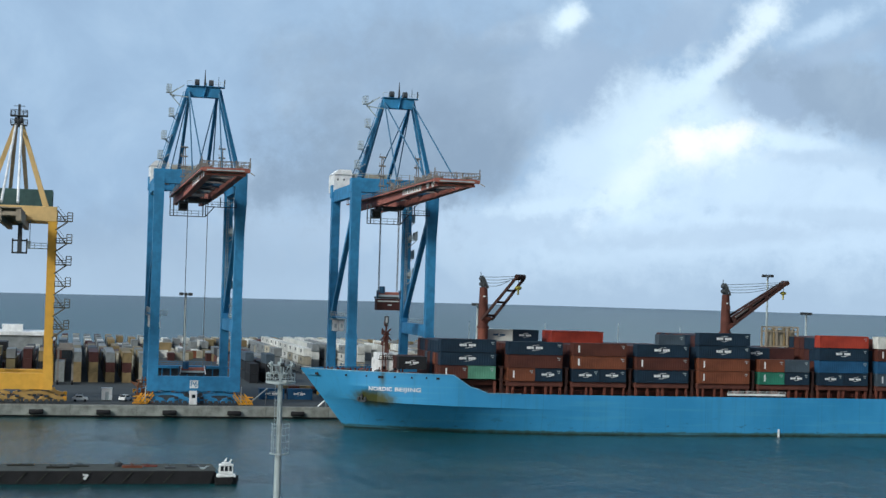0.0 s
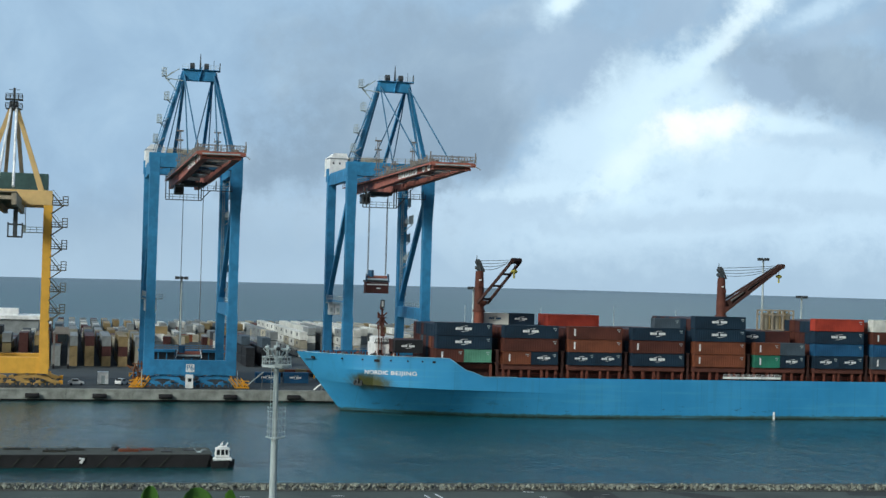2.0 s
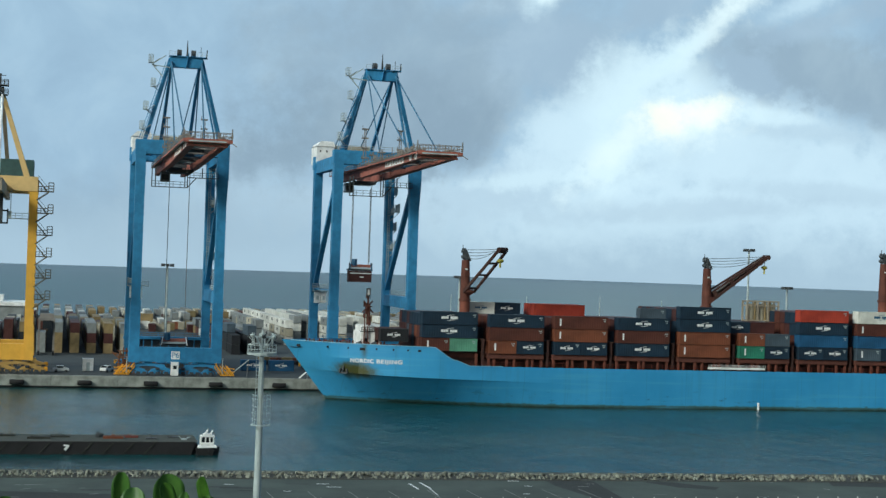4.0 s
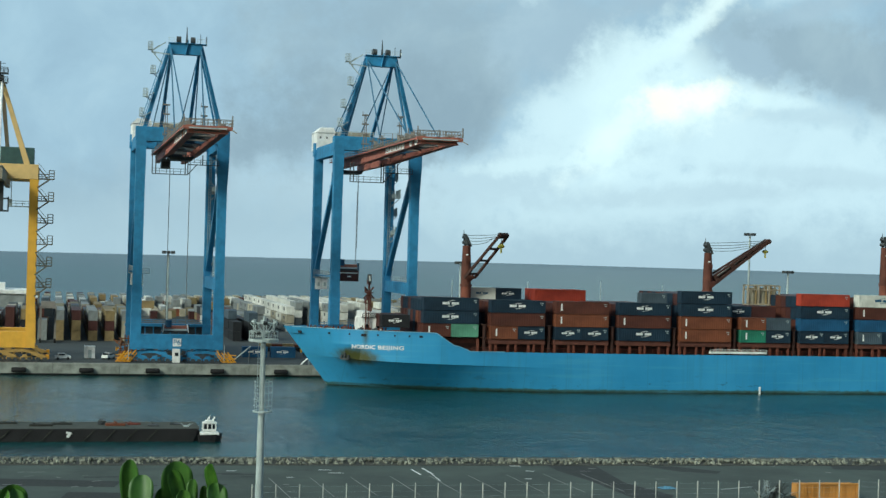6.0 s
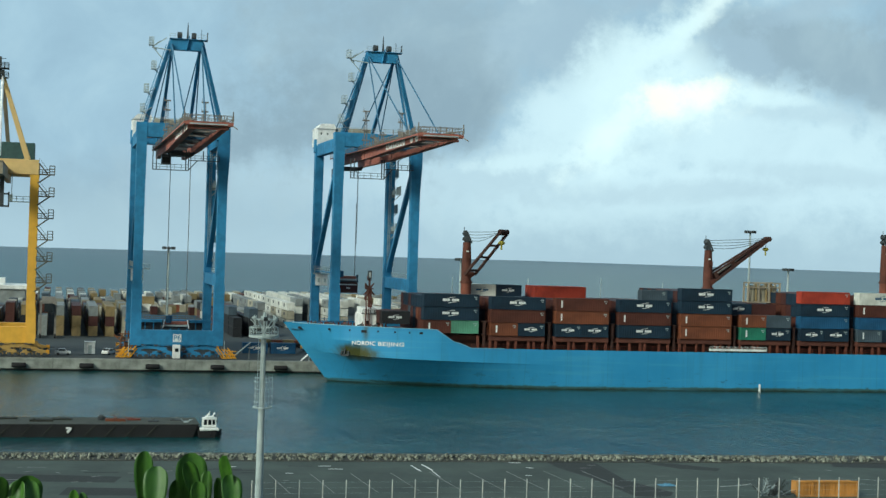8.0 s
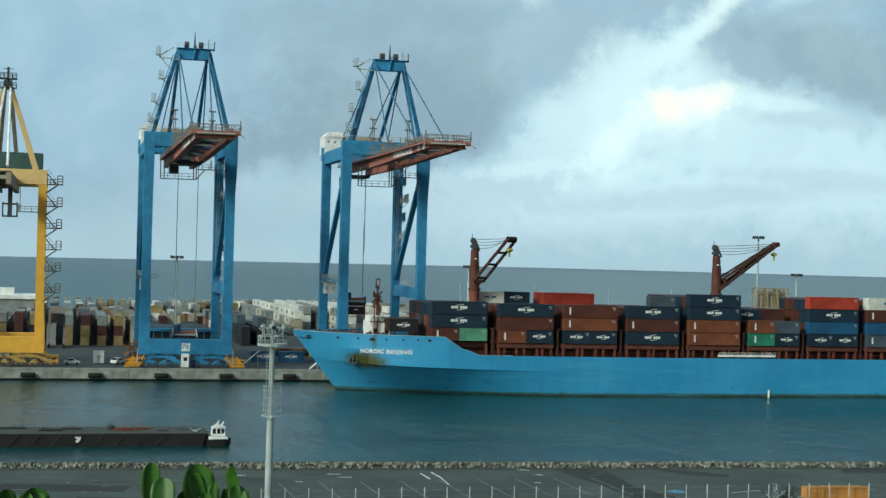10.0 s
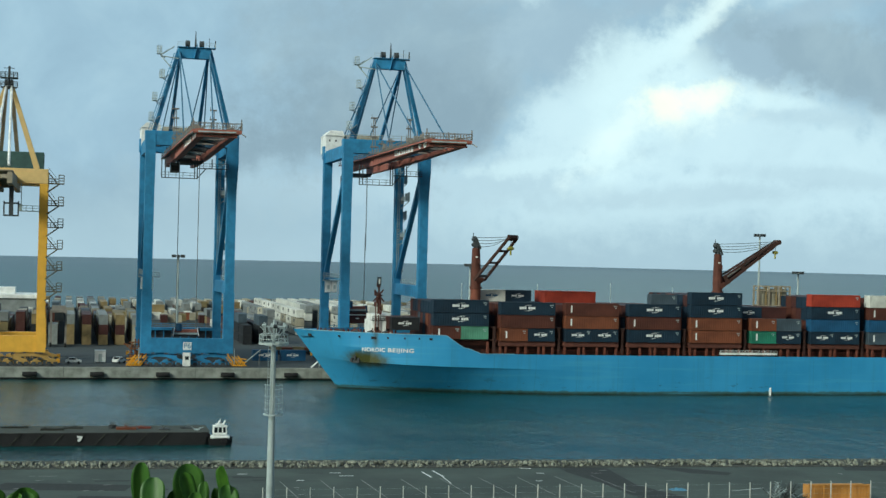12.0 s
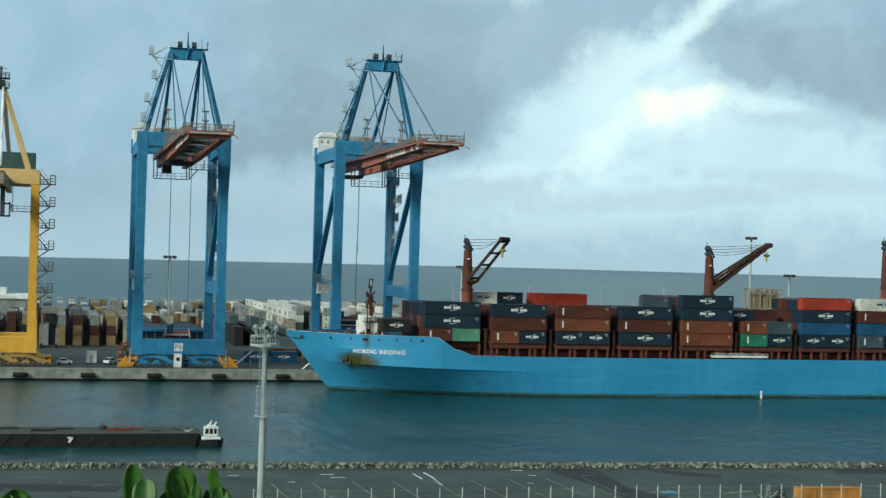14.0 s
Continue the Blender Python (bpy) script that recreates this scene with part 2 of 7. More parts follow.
DARK_BANKS = [
    (-14, 140, 104, 42, 4, 1.3, "dark", 0.85),
    (2, 108, 54, 32, 34, 1.0, "dark", 0.95),
    (8, 88, 26, 20, 36, 1.2, "lead", 0.8),
    (-98, 72, 62, 19, 6, 1.3, "lead", 0.85),
    (-64, 94, 78, 26, 6, 1.4, "lead", 0.85),
    (62, 146, 34, 34, 42, 1.0, "grey", 0.95),
    (236, 146, 70, 26, -6, 0.9, "dark", 0.95),
    (284, 124, 44, 22, -8, 0.9, "dark", 0.9),
    (196, 138, 24, 12, -28, 0.9, "grey", 0.85),
    (-230, 26, 150, 28, 0, 1.5, "dark", 0.5),
    (140, 184, 34, 14, 32, 1.0, "grey", 0.85),
]
STREAKS = [
    (246, 172, 46, 10, 18, 0.9, "grey", 0.9),
    (244, 98, 50, 6, -4, 1.2, "haze", 0.6),
    (170, 44, 70, 7, 4, 1.3, "haze", 0.75),
    (96, 40, 36, 7, 6, 1.3, "haze", 0.6),
    (250, 58, 60, 6, -3, 1.2, "haze", 0.6),
    (112, 66, 34, 5, 20, 1.2, "haze", 0.55),
    (56, 66, 36, 13, 30, 1.3, "haze", 0.85),
]
GAPS = [
    (118, 102, 52, 32, 46, 1.2, "light", 0.85),
    (198, 194, 16, 13, 40, 1.7, "bright", 0.9),
    (174, 167, 24, 6, 46, 1.9, "bright", 0.85),
    (150, 146, 24, 7, 46, 1.8, "light", 0.8),
    (236, 186, 30, 7, 24, 1.9, "pale", 0.7),
    (60, 186, 13, 8, 42, 1.9, "light", 0.8),
    (64, 188, 8, 5, 50, 1.9, "bright", 0.8),
    (112, 84, 34, 10, 40, 1.5, "bright", 0.8),
    (158, 102, 36, 11, 10, 1.4, "bright", 0.75),
    (141, 106, 13, 10, 0, 1.6, "sunlit", 0.95),
    (174, 110, 13, 8, 8, 1.6, "sunlit", 0.9),
    (212, 108, 26, 5, -2, 1.2, "light", 0.6),
    (66, 62, 46, 5, 6, 1.3, "light", 0.6),
    (68, 88, 26, 24, 50, 1.4, "pale", 0.8),
]


def sky_bank():
    bm = bmesh.new()
    nu, nv, r = 60, 24, 4930.0
    grid = []
    for j in range(nv + 1):
        el = radians(-1.5 + 62 * j / nv)
        row = []
        for i in range(nu + 1):
            az = radians(14.5 - 80 + 160 * i / nu)
            row.append(bm.verts.new((r * math.sin(az) * math.cos(el), r * math.cos(az) * math.cos(el), r * math.sin(el))))
        grid.append(row)
    for j in range(nv):
        for i in range(nu):
            bm.faces.new((grid[j][i], grid[j][i + 1], grid[j + 1][i + 1], grid[j + 1][i]))
    ob = structure("backdrop", bm, cloud_material(), "overcast sky with broken grey clouds and a bright gap", "sky", (0, EYE_Y, 29.7), True)
    return ob


SKY = sky_bank()


# ---- water, land ----
def water_material():
    t = Tree("harbour_water")
    v = t.coord()
    xyz = t.add("ShaderNodeSeparateXYZ")
    t.l.new(v, xyz.inputs[0])
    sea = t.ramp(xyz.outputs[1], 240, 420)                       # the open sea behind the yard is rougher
    a = t.noise(t.coord((1.0, 0.6, 1), rot=(0, 0, radians(12))), 0.9, 5, 0.65)
    b = t.noise(t.coord((0.9, 0.35, 1), rot=(0, 0, radians(-16))), 0.3, 4, 0.6)
    swell = t.noise(t.coord((0.8, 0.3, 1), rot=(0, 0, radians(-12))), 0.13, 3, 0.5)
    big = t.noise(t.coord((0.5, 1.0, 1)), 0.03, 5, 0.6)
    haze_edge = t.noise(t.coord((0.5, 1.0, 1), rot=(0, 0, radians(8))), 0.006, 5, 0.6)
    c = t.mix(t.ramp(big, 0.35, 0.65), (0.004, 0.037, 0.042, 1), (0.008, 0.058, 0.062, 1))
    # Paler with distance: haze over the sea is put into the base colour.
    c = t.mix(sea, c, t.mix(t.ramp(t.math("ADD", xyz.outputs[1], t.math("MULTIPLY", haze_edge, 900.0)), 900, 3600), (0.010, 0.063, 0.071, 1), (0.034, 0.070, 0.094, 1)))
    murk = t.noise(t.coord((0.6, 1.0, 1), rot=(0, 0, radians(20))), 0.016, 4, 0.6)
    c = t.mix(t.math("MULTIPLY", t.math("MULTIPLY", t.ramp(murk, 0.45, 0.62), 0.7), t.math("SUBTRACT", 1.0, sea)), c, (0.030, 0.070, 0.067, 1))
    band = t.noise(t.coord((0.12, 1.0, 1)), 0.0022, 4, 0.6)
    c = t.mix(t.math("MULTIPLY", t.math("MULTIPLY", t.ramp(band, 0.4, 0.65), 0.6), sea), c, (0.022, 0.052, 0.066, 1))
    # Wave streaks put into the colour: the open sea has almost no bump.
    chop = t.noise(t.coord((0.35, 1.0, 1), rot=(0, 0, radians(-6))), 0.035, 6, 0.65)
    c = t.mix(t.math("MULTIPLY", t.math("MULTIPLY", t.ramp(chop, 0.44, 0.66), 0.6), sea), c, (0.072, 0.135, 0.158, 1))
    h = t.math("MULTIPLY", t.math("ADD", t.math("ADD", t.math("MULTIPLY", a, 0.7), t.math("MULTIPLY", b, 1.5)), t.math("MULTIPLY", swell, 3.0)), t.math("SUBTRACT", 1.0, t.math("MULTIPLY", sea, 0.995)))
    rough = t.math("ADD", 0.12, t.math("ADD", t.math("MULTIPLY", sea, 0.03), t.math("MULTIPLY", t.math("MULTIPLY", t.ramp(big, 0.4, 0.6), 0.08), t.math("SUBTRACT", 1.0, sea))))
    t.surface(c, rough, 0.0, h, 0.55, 0.8, 0.33)
    top = t.out.inputs[0].links[0].from_socket
    d = t.add("ShaderNodeBsdfDiffuse")
    t.put(d.inputs["Color"], c)
    m = t.add("ShaderNodeMixShader")                             # plain diffuse over the open sea, which cuts the mirrored sky by about half
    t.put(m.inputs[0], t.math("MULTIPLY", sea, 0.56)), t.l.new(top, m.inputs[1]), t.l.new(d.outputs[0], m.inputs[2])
    t.l.new(m.outputs[0], t.out.inputs[0])
    return t.mat


def slab(name, pts, z0, z1, material, label, category):
    bm = bmesh.new()
    lo, hi = [bm.verts.new((x, y, z0)) for x, y in pts], [bm.verts.new((x, y, z1)) for x, y in pts]
    bm.faces.new(lo[::-1]), bm.faces.new(hi)
    for i in range(len(pts)):
        j = (i + 1) % len(pts)
        bm.faces.new((lo[i], lo[j], hi[j], hi[i]))
    return structure(name, bm, material, label, category)


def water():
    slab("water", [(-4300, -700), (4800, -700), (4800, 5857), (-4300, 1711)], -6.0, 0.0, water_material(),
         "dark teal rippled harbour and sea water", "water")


YARD_END = 330.0
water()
slab("ground", [(-420, 1.2), (620, 1.2), (620, YARD_END), (-420, YARD_END)], -5, QUAY_Z, M["asphalt"], "dark asphalt container yard behind the quay", "ground")


# ---- containers ----
COLORS = {
    "navy": (0.010, 0.029, 0.054, 1), "blue": (0.02, 0.10, 0.22, 1), "slate": (0.07, 0.10, 0.13, 1),
    "brown": (0.098, 0.030, 0.020, 1), "maroon": (0.072, 0.024, 0.021, 1), "orange": (0.195, 0.062, 0.030, 1),
    "red": (0.40, 0.050, 0.028, 1), "green": (0.035, 0.20, 0.13, 1), "pale_green": (0.13, 0.34, 0.23, 1),
    "white": (0.80, 0.80, 0.74, 1), "cream": (0.46, 0.42, 0.32, 1), "tan": (0.30, 0.22, 0.105, 1),
    "grey": (0.26, 0.28, 0.28, 1), "olive": (0.215, 0.17, 0.082, 1), "black": (0.018, 0.02, 0.024, 1),
}
WORDS = {"navy": "navy blue", "blue": "mid blue", "slate": "slate blue", "brown": "red-brown", "maroon": "dark maroon", "orange": "orange-brown",
         "red": "bright red", "green": "sea green", "pale_green": "pale green", "white": "white", "cream": "cream", "tan": "tan", "grey": "grey",
         "olive": "olive tan", "black": "black"}
BOX = {k: paint("container_" + k, shade(c, 0.82), 0.6, 0.5, 0.22, 1.0, 0.35) for k, c in COLORS.items()}
BOX_MESH = {}
BOX_H = 2.74


def container_meshes(length, color):
    """Body with ribbed sides between corner posts, and the door end with its lock rods; the base's middle is the origin."""
    if (length, color) in BOX_MESH:
        return BOX_MESH[length, color]
    w, h = 2.44, BOX_H
    bm = bmesh.new()
    n = round(length / 0.56)
    for sy in (-1, 1):                                  # ribbed long sides
        ring = []
        for i in range(n * 2 + 1):
            x = -length / 2 + 0.16 + (length - 0.32) * i / (n * 2)
            y = sy * (w / 2 - (0.03 if i % 2 else 0.06))
            ring.append((bm.verts.new((x, y, 0.15)), bm.verts.new((x, y, h - 0.12))))
        for a, b in zip(ring, ring[1:]):
            bm.faces.new((a[0], b[0], b[1], a[1]))
    box(bm, -length / 2, length / 2, -w / 2, w / 2, 0.02, 0.16)
    box(bm, -length / 2, length / 2, -w / 2, w / 2, h - 0.12, h)
    for sx in (-1, 1):
        for sy in (-1, 1):
            x, y = sx * (length / 2 - 0.09), sy * (w / 2 - 0.09)
            box(bm, x - 0.09, x + 0.09, y - 0.09, y + 0.09, 0.16, h - 0.12)
    box(bm, -length / 2 + 0.05, -length / 2 + 0.08, -w / 2 + 0.18, w / 2 - 0.18, 0.16, h - 0.12)
    body = mesh_of("body", bm, BOX[color])
    bm = bmesh.new()
    x = length / 2 - 0.06
    for y0, y1 in ((-w / 2 + 0.18, -0.02), (0.02, w / 2 - 0.18)):
        box(bm, x - 0.03, x + 0.03, y0, y1, 0.18, h - 0.14)
        for k in (0.3, 0.7):
            tube(bm, (x + 0.06, y0 + (y1 - y0) * k, 0.2), (x + 0.06, y0 + (y1 - y0) * k, h - 0.16), 0.025, n=5)
    doors = mesh_of("doors", bm, BOX[color])
    BOX_MESH[length, color] = body, doors
    return body, doors


def logo_mesh(length, paint_name="white"):
    """A line carrier's mark: two groups of pale bars with a flat arc above and below."""
    key = ("logo", length, paint_name)
    if key in BOX_MESH:
        return BOX_MESH[key]
    k, y, z = 1.0 if length > 8 else 0.8, -1.235, BOX_H * 0.46
    meshes = []
    for xs in ((-1.75, -1.22, -0.69), (0.25, 0.78, 1.31)):
        bm = bmesh.new()
        for x in xs:
            box(bm, (x - 0.25) * k, (x + 0.25) * k, y, y + 0.02, z, z + 0.52 * k)
        meshes.append(mesh_of("name_mark", bm, M[paint_name]))
    for s in (1, -1):
        bm = bmesh.new()
        for j in range(6):
            x, rise = s * (-0.75 + 0.27 * j), 0.40 + 0.20 * math.sin(j / 5 * 1.5)
            c = z + 0.26 * k + s * rise * k
            box(bm, (x - 0.15) * k, (x + 0.15) * k, y, y + 0.02, c - 0.045, c + 0.045)
        meshes.append(mesh_of("swoosh", bm, M[paint_name]))
    BOX_MESH[key] = meshes
    return meshes


def mark_mesh():
    if "mark" not in BOX_MESH:
        bm = bmesh.new()
        box(bm, -0.18, 0.18, -1.24, -1.22, 0.7, 2.2)
        BOX_MESH["mark"] = mesh_of("mark", bm, M["white"])
    return BOX_MESH["mark"]


def code_mesh(length):
    """Owner's code at the end of the long side: two short rows of bars."""
    if ("code", length) not in BOX_MESH:
        bm = bmesh.new()
        for i in range(3):
            box(bm, length / 2 - 1.15 + 0.26 * i, length / 2 - 0.97 + 0.26 * i, -1.235, -1.22, 2.05, 2.3)
        box(bm, length / 2 - 0.9, length / 2 - 0.55, -1.235, -1.22, 1.7, 1.88)
        BOX_MESH["code", length] = mesh_of("code_mark", bm, M["galvanised"])
    return BOX_MESH["code", length]


def container(x, y, z, color, length=12.19, rz=0.0, logo=False, mark=False, where="stacked in the container yard", group="containers in the yard", low=False, code=False):
    body, doors = container_meshes(length, color)
    size = "forty-foot" if length > 8 else "twenty-foot"
    ob = thing("container", (x, y, z), f"{WORDS[color]} {size} shipping container {where}", "container", group, rz=rz)
    part("body", body, None, ob)
    part("doors", doors, None, ob)
    if logo:
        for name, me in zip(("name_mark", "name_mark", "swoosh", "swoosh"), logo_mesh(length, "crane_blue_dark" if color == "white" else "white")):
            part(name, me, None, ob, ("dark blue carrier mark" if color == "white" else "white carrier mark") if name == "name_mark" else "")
    if mark:
        m = part("mark", mark_mesh(), None, ob, "white upright mark")
        m.location.x = -length / 2 + 1.3
    if code:
        part("code_mark", code_mesh(length), None, ob, "small pale code marks")
    if low:                                                      # a standard-height box
        ob.scale.z = 2.591 / BOX_H
    return ob


# ---- quay ----
def quay():
    wall = thing("quay_wall", (0, 0, 0), "pale concrete quay wall with a dark foot at the waterline", "quay", kind="structure")
    step = 14.47
    x0 = -7.2 - step * 8.5
    bm = bmesh.new()
    box(bm, 0.03, step - 0.03, 0.0, 1.2, 0.42, QUAY_Z)
    box(bm, 0.03, step - 0.03, -0.06, 0.5, QUAY_Z - 0.5, QUAY_Z - 0.12)
    cap = mesh_of("wall_block", bm, M["concrete"])
    bm = bmesh.new()
    box(bm, 0, step, 0.3, 1.2, -5, 0.42)
    foot = mesh_of("wall_foot", bm, M["rubber"])
    for i in range(34):
        a = part("wall_block", cap, None, wall)
        b = part("wall_foot", foot, None, wall)
        a.location.x = b.location.x = x0 + step * i
    bm = bmesh.new()
    n = 12
    rings = [[bm.verts.new((x, -0.45 + r * math.cos(2 * math.pi * i / n), 1.2 + r * math.sin(2 * math.pi * i / n))) for i in range(n)]
             for x, r in ((-1.55, 0.42), (-1.4, 0.55), (1.4, 0.55), (1.55, 0.42))]
    for r0, r1 in zip(rings, rings[1:]):
        for i in range(n):
            bm.faces.new((r0[i], r0[(i + 1) % n], r1[(i + 1) % n], r1[i]))
    bm.faces.new(rings[0]), bm.faces.new(rings[-1][::-1])
    fender = mesh_of("fender", bm, M["rubber"], True)
    for i in range(20):
        ob = tagged(new("fender", fender), "black cylindrical rubber fender hung on the quay wall", "fender", "fenders along the quay")
        ob.location = (-7.2 + step * (i - 4), 0, 0)
    for y in (4.95, 32.5):
        bm = bmesh.new()
        box(bm, -300, 420, y - 0.06, y + 0.06, QUAY_Z + 0.002, QUAY_Z + 0.05)
        structure("trim", bm, M["steel_dark"], "steel crane rail set in the quay", "rail")


quay()


# ---- ship-to-shore cranes ----
HALF, GAUGE = 9.3, 27.55


def gusset(bm, profile, y0, y1):
    """A boxed plate frame: an outline in x and z, from y0 to y1."""
    front = [bm.verts.new((x, y0, z)) for x, z in profile]
    back = [bm.verts.new((x, y1, z)) for x, z in profile]
    bm.faces.new(front), bm.faces.new(back[::-1])
    for k in range(len(front)):
        bm.faces.new((front[k - 1], front[k], back[k], back[k - 1])[::-1])
    bmesh.ops.recalc_face_normals(bm, faces=bm.faces)


def bogies(crane, y, material):
    """Rail wheels in rocking trucks under two tiers of equalisers, at both corners of a sill."""
    for sx in (-1, 1):
        c = sx * (HALF - 3.3)
        bm = bmesh.new()
        gusset(bm, ((c - 0.7, 3.2), (c - 1.0, 2.7), (c - 3.7, 2.45), (c - 3.9, 1.75), (c - 2.4, 1.75), (c - 1.2, 2.1), (c + 1.2, 2.1), (c + 2.4, 1.75),
                    (c + 3.9, 1.75), (c + 3.7, 2.45), (c + 1.0, 2.7), (c + 0.7, 3.2)), y - 0.65, y + 0.65)
        bogie = part("bogie", bm, material, crane)
        for d in (-3.15, 3.15):
            bm = bmesh.new()
            gusset(bm, ((c + d - 0.6, 2.1), (c + d - 1.0, 1.75), (c + d - 2.5, 1.35), (c + d - 2.6, 0.85), (c + d - 0.9, 0.85), (c + d - 0.5, 1.2), (c + d + 0.5, 1.2),
                        (c + d + 0.9, 0.85), (c + d + 2.6, 0.85), (c + d + 2.5, 1.35), (c + d + 1.0, 1.75), (c + d + 0.6, 2.1)), y - 0.8, y + 0.5)
            part("equaliser", bm, material, bogie)
            for e in (-1.65, 1.65):
                bm = bmesh.new()
                gusset(bm, ((c + d + e - 0.5, 1.25), (c + d + e - 1.35, 0.85), (c + d + e - 1.35, 0.42), (c + d + e + 1.35, 0.42), (c + d + e + 1.35, 0.85), (c + d + e + 0.5, 1.25)), y - 0.62, y + 0.4)
                part("truck", bm, material, bogie)
                for f in (-0.7, 0.7):
                    bm = bmesh.new()
                    tube(bm, (c + d + e + f, y - 0.72, 0.5), (c + d + e + f, y + 0.25, 0.5), 0.48, n=12)
                    part("wheel", bm, M["steel_dark"], bogie)
            bm = bmesh.new()
            tube(bm, (c + d - 1.5, y - 1.0, 1.55), (c + d - 0.6, y - 1.0, 1.55), 0.27, n=8)
            part("drive_motor", bm, M["steel_dark"], bogie, "dark travel motor")
        bm = bmesh.new()
        box(bm, c + 6.1 * sx - 0.4, c + 6.1 * sx + 0.4, y - 0.4, y + 0.4, 0.6, 1.5)
        part("buffer", bm, M["yellow_stripe"], bogie, "yellow end buffer")


def stair_tower(crane, x, y, z0, z1, side, step=4.6, material="galvanised", out=1.7):
    """Zig-zag flights with railed landings up the outside of a leg."""
    z, flip = z0, 1
    while z + step <= z1:
        bm = bmesh.new()
        a, b = (x + side * 0.5, y - 1.6 * flip, z), (x + side * 0.5, y + 1.6 * flip, z + step)
        beam(bm, a, b, 0.8, 0.14)
        rail(bm, (a[0] + side * 0.4, a[1], a[2]), (b[0] + side * 0.4, b[1], b[2]), 1.0, 1.6, 0.05)
        box(bm, x - 0.1, x + out * side, b[1] - 0.9, b[1] + 0.9, z + step - 0.1, z + step)
        e = x + out * side
        rail(bm, (e, b[1] - 0.9, z + step), (e, b[1] + 0.9, z + step), 1.1, 1.0, 0.06)
        rail(bm, (x, b[1] - 0.9, z + step), (e, b[1] - 0.9, z + step), 1.1, 1.0, 0.06)
        beam(bm, (x, b[1], z + step - out), (e, b[1], z + step - 0.1), 0.16, 0.16)
        beam(bm, (x, b[1], z + step + out * 0.9), (e, b[1], z + step), 0.1, 0.1)
        for dy in (-0.9, 0.9):
            beam(bm, (e, b[1] + dy, z + step), (e, b[1] + dy, z + step + 2.2), 0.1, 0.1)
        rail(bm, (e, b[1] - 0.9, z + step + 1.1), (e, b[1] + 0.9, z + step + 1.1), 1.1, 0.6, 0.05)
        for yy in (b[1] - 0.93, b[1] + 0.93):                    # mesh panels of the landing's guard
            box(bm, x + 0.5 * side - 0.35, x + 0.5 * side + 0.35, yy - 0.02, yy + 0.02, z + step + 0.1, z + step + 1.0)
            box(bm, e - 0.75, e, yy - 0.02, yy + 0.02, z + step + 0.1, z + step + 2.0)
        part("stair_flight", bm, M[material], crane)
        z, flip = z + step, -flip


def sts_crane(x, label):
    crane = thing("ship_to_shore_crane", (x, 4.95, QUAY_Z), label, "harbour crane", "blue quay cranes")
    blue = M["crane_blue"]
    top = 52.6
    for sx in (-1, 1):
        bm = bmesh.new()                                         # sea-side leg: boxed, thickening to the top
        beam(bm, (sx * HALF, 0, 3.0), (sx * HALF, 0, 17.0), 2.3, 2.4, 2.3, 2.3)
        beam(bm, (sx * HALF, 0, 17.0), (sx * HALF, 0, 40.0), 2.0, 2.2, 2.1, 2.2)
        wide = 2.7 if sx > 0 else 2.25
        beam(bm, (sx * HALF, 0, 40.0), (sx * HALF, 0, 46.5), 2.1, 2.2, wide, 2.6)
        beam(bm, (sx * HALF, 0, 46.5), (sx * HALF, 0, top + 0.5), wide, 2.6, wide, 2.6)
        part("leg", bm, blue, crane)
        bm = bmesh.new()                                         # land-side leg
        beam(bm, (sx * HALF, GAUGE, 3.0), (sx * HALF, GAUGE, 17.0), 2.0, 2.2, 2.0, 2.2)
        beam(bm, (sx * HALF, GAUGE, 17.0), (sx * HALF, GAUGE, top), 1.9, 2.2, 2.1, 2.4)
        part("leg", bm, blue, crane)
        bm = bmesh.new()                                         # deep tie between the two legs, on one side only
        if sx > 0:
            beam(bm, (sx * HALF, 1.0, 18.0), (sx * HALF, GAUGE - 1.0, 18.0), 1.7, 2.7)
        else:
            beam(bm, (sx * HALF, 1.0, 20.5), (sx * HALF, GAUGE - 1.0, 20.5), 1.0, 0.25)
        part("portal_tie", bm, blue, crane)
        bm = bmesh.new()
        beam(bm, (sx * HALF, 0.8, 47.0), (sx * HALF, GAUGE - 0.8, 21.0), 1.1, 1.2)
        part("diagonal_brace", bm, blue, crane)
        bm = bmesh.new()                                         # girder support beam, sea to land
        beam(bm, (sx * HALF, 1.0, top - 1.8), (sx * HALF, GAUGE - 1.0, top - 1.8), 1.6, 3.0)
        part("upper_tie", bm, blue, crane)
        bm = bmesh.new()
        rail(bm, (sx * HALF + 0.7 * sx, 1.5, 19.35 if sx > 0 else 20.6), (sx * HALF + 0.7 * sx, GAUGE - 1.5, 19.35 if sx > 0 else 20.6), 1.1, 2.5, 0.05)
        part("railing", bm, M["galvanised"], crane)
    for y, z0, z1 in ((0, 3.1, 6.4), (GAUGE, 3.1, 4.5), (GAUGE, 6.7, 7.4)):         # sills over the bogies
        bm = bmesh.new()
        box(bm, -HALF - 1.2, HALF + 1.2, y - 1.15, y + 1.15, z0, z1)
        part("sill_beam", bm, blue, crane, bevel=0.05)
        if z0 < 4:
            bogies(crane, y, blue)
    bm = bmesh.new()                                             # dark panel added for the shade between the land-side sills
    box(bm, -HALF + 1.0, HALF - 1.0, GAUGE + 0.2, GAUGE + 0.9, 4.5, 6.7)
    part("drive_housing", bm, M["steel_dark"], crane, "dark panel for the shade under the walkway")
    bm = bmesh.new()
    for i in range(9):
        x0 = -HALF + 1.6 + 2.05 * i
        beam(bm, (x0, GAUGE - 0.7, 4.5), (x0, GAUGE - 0.7, 6.7), 0.22, 0.22)
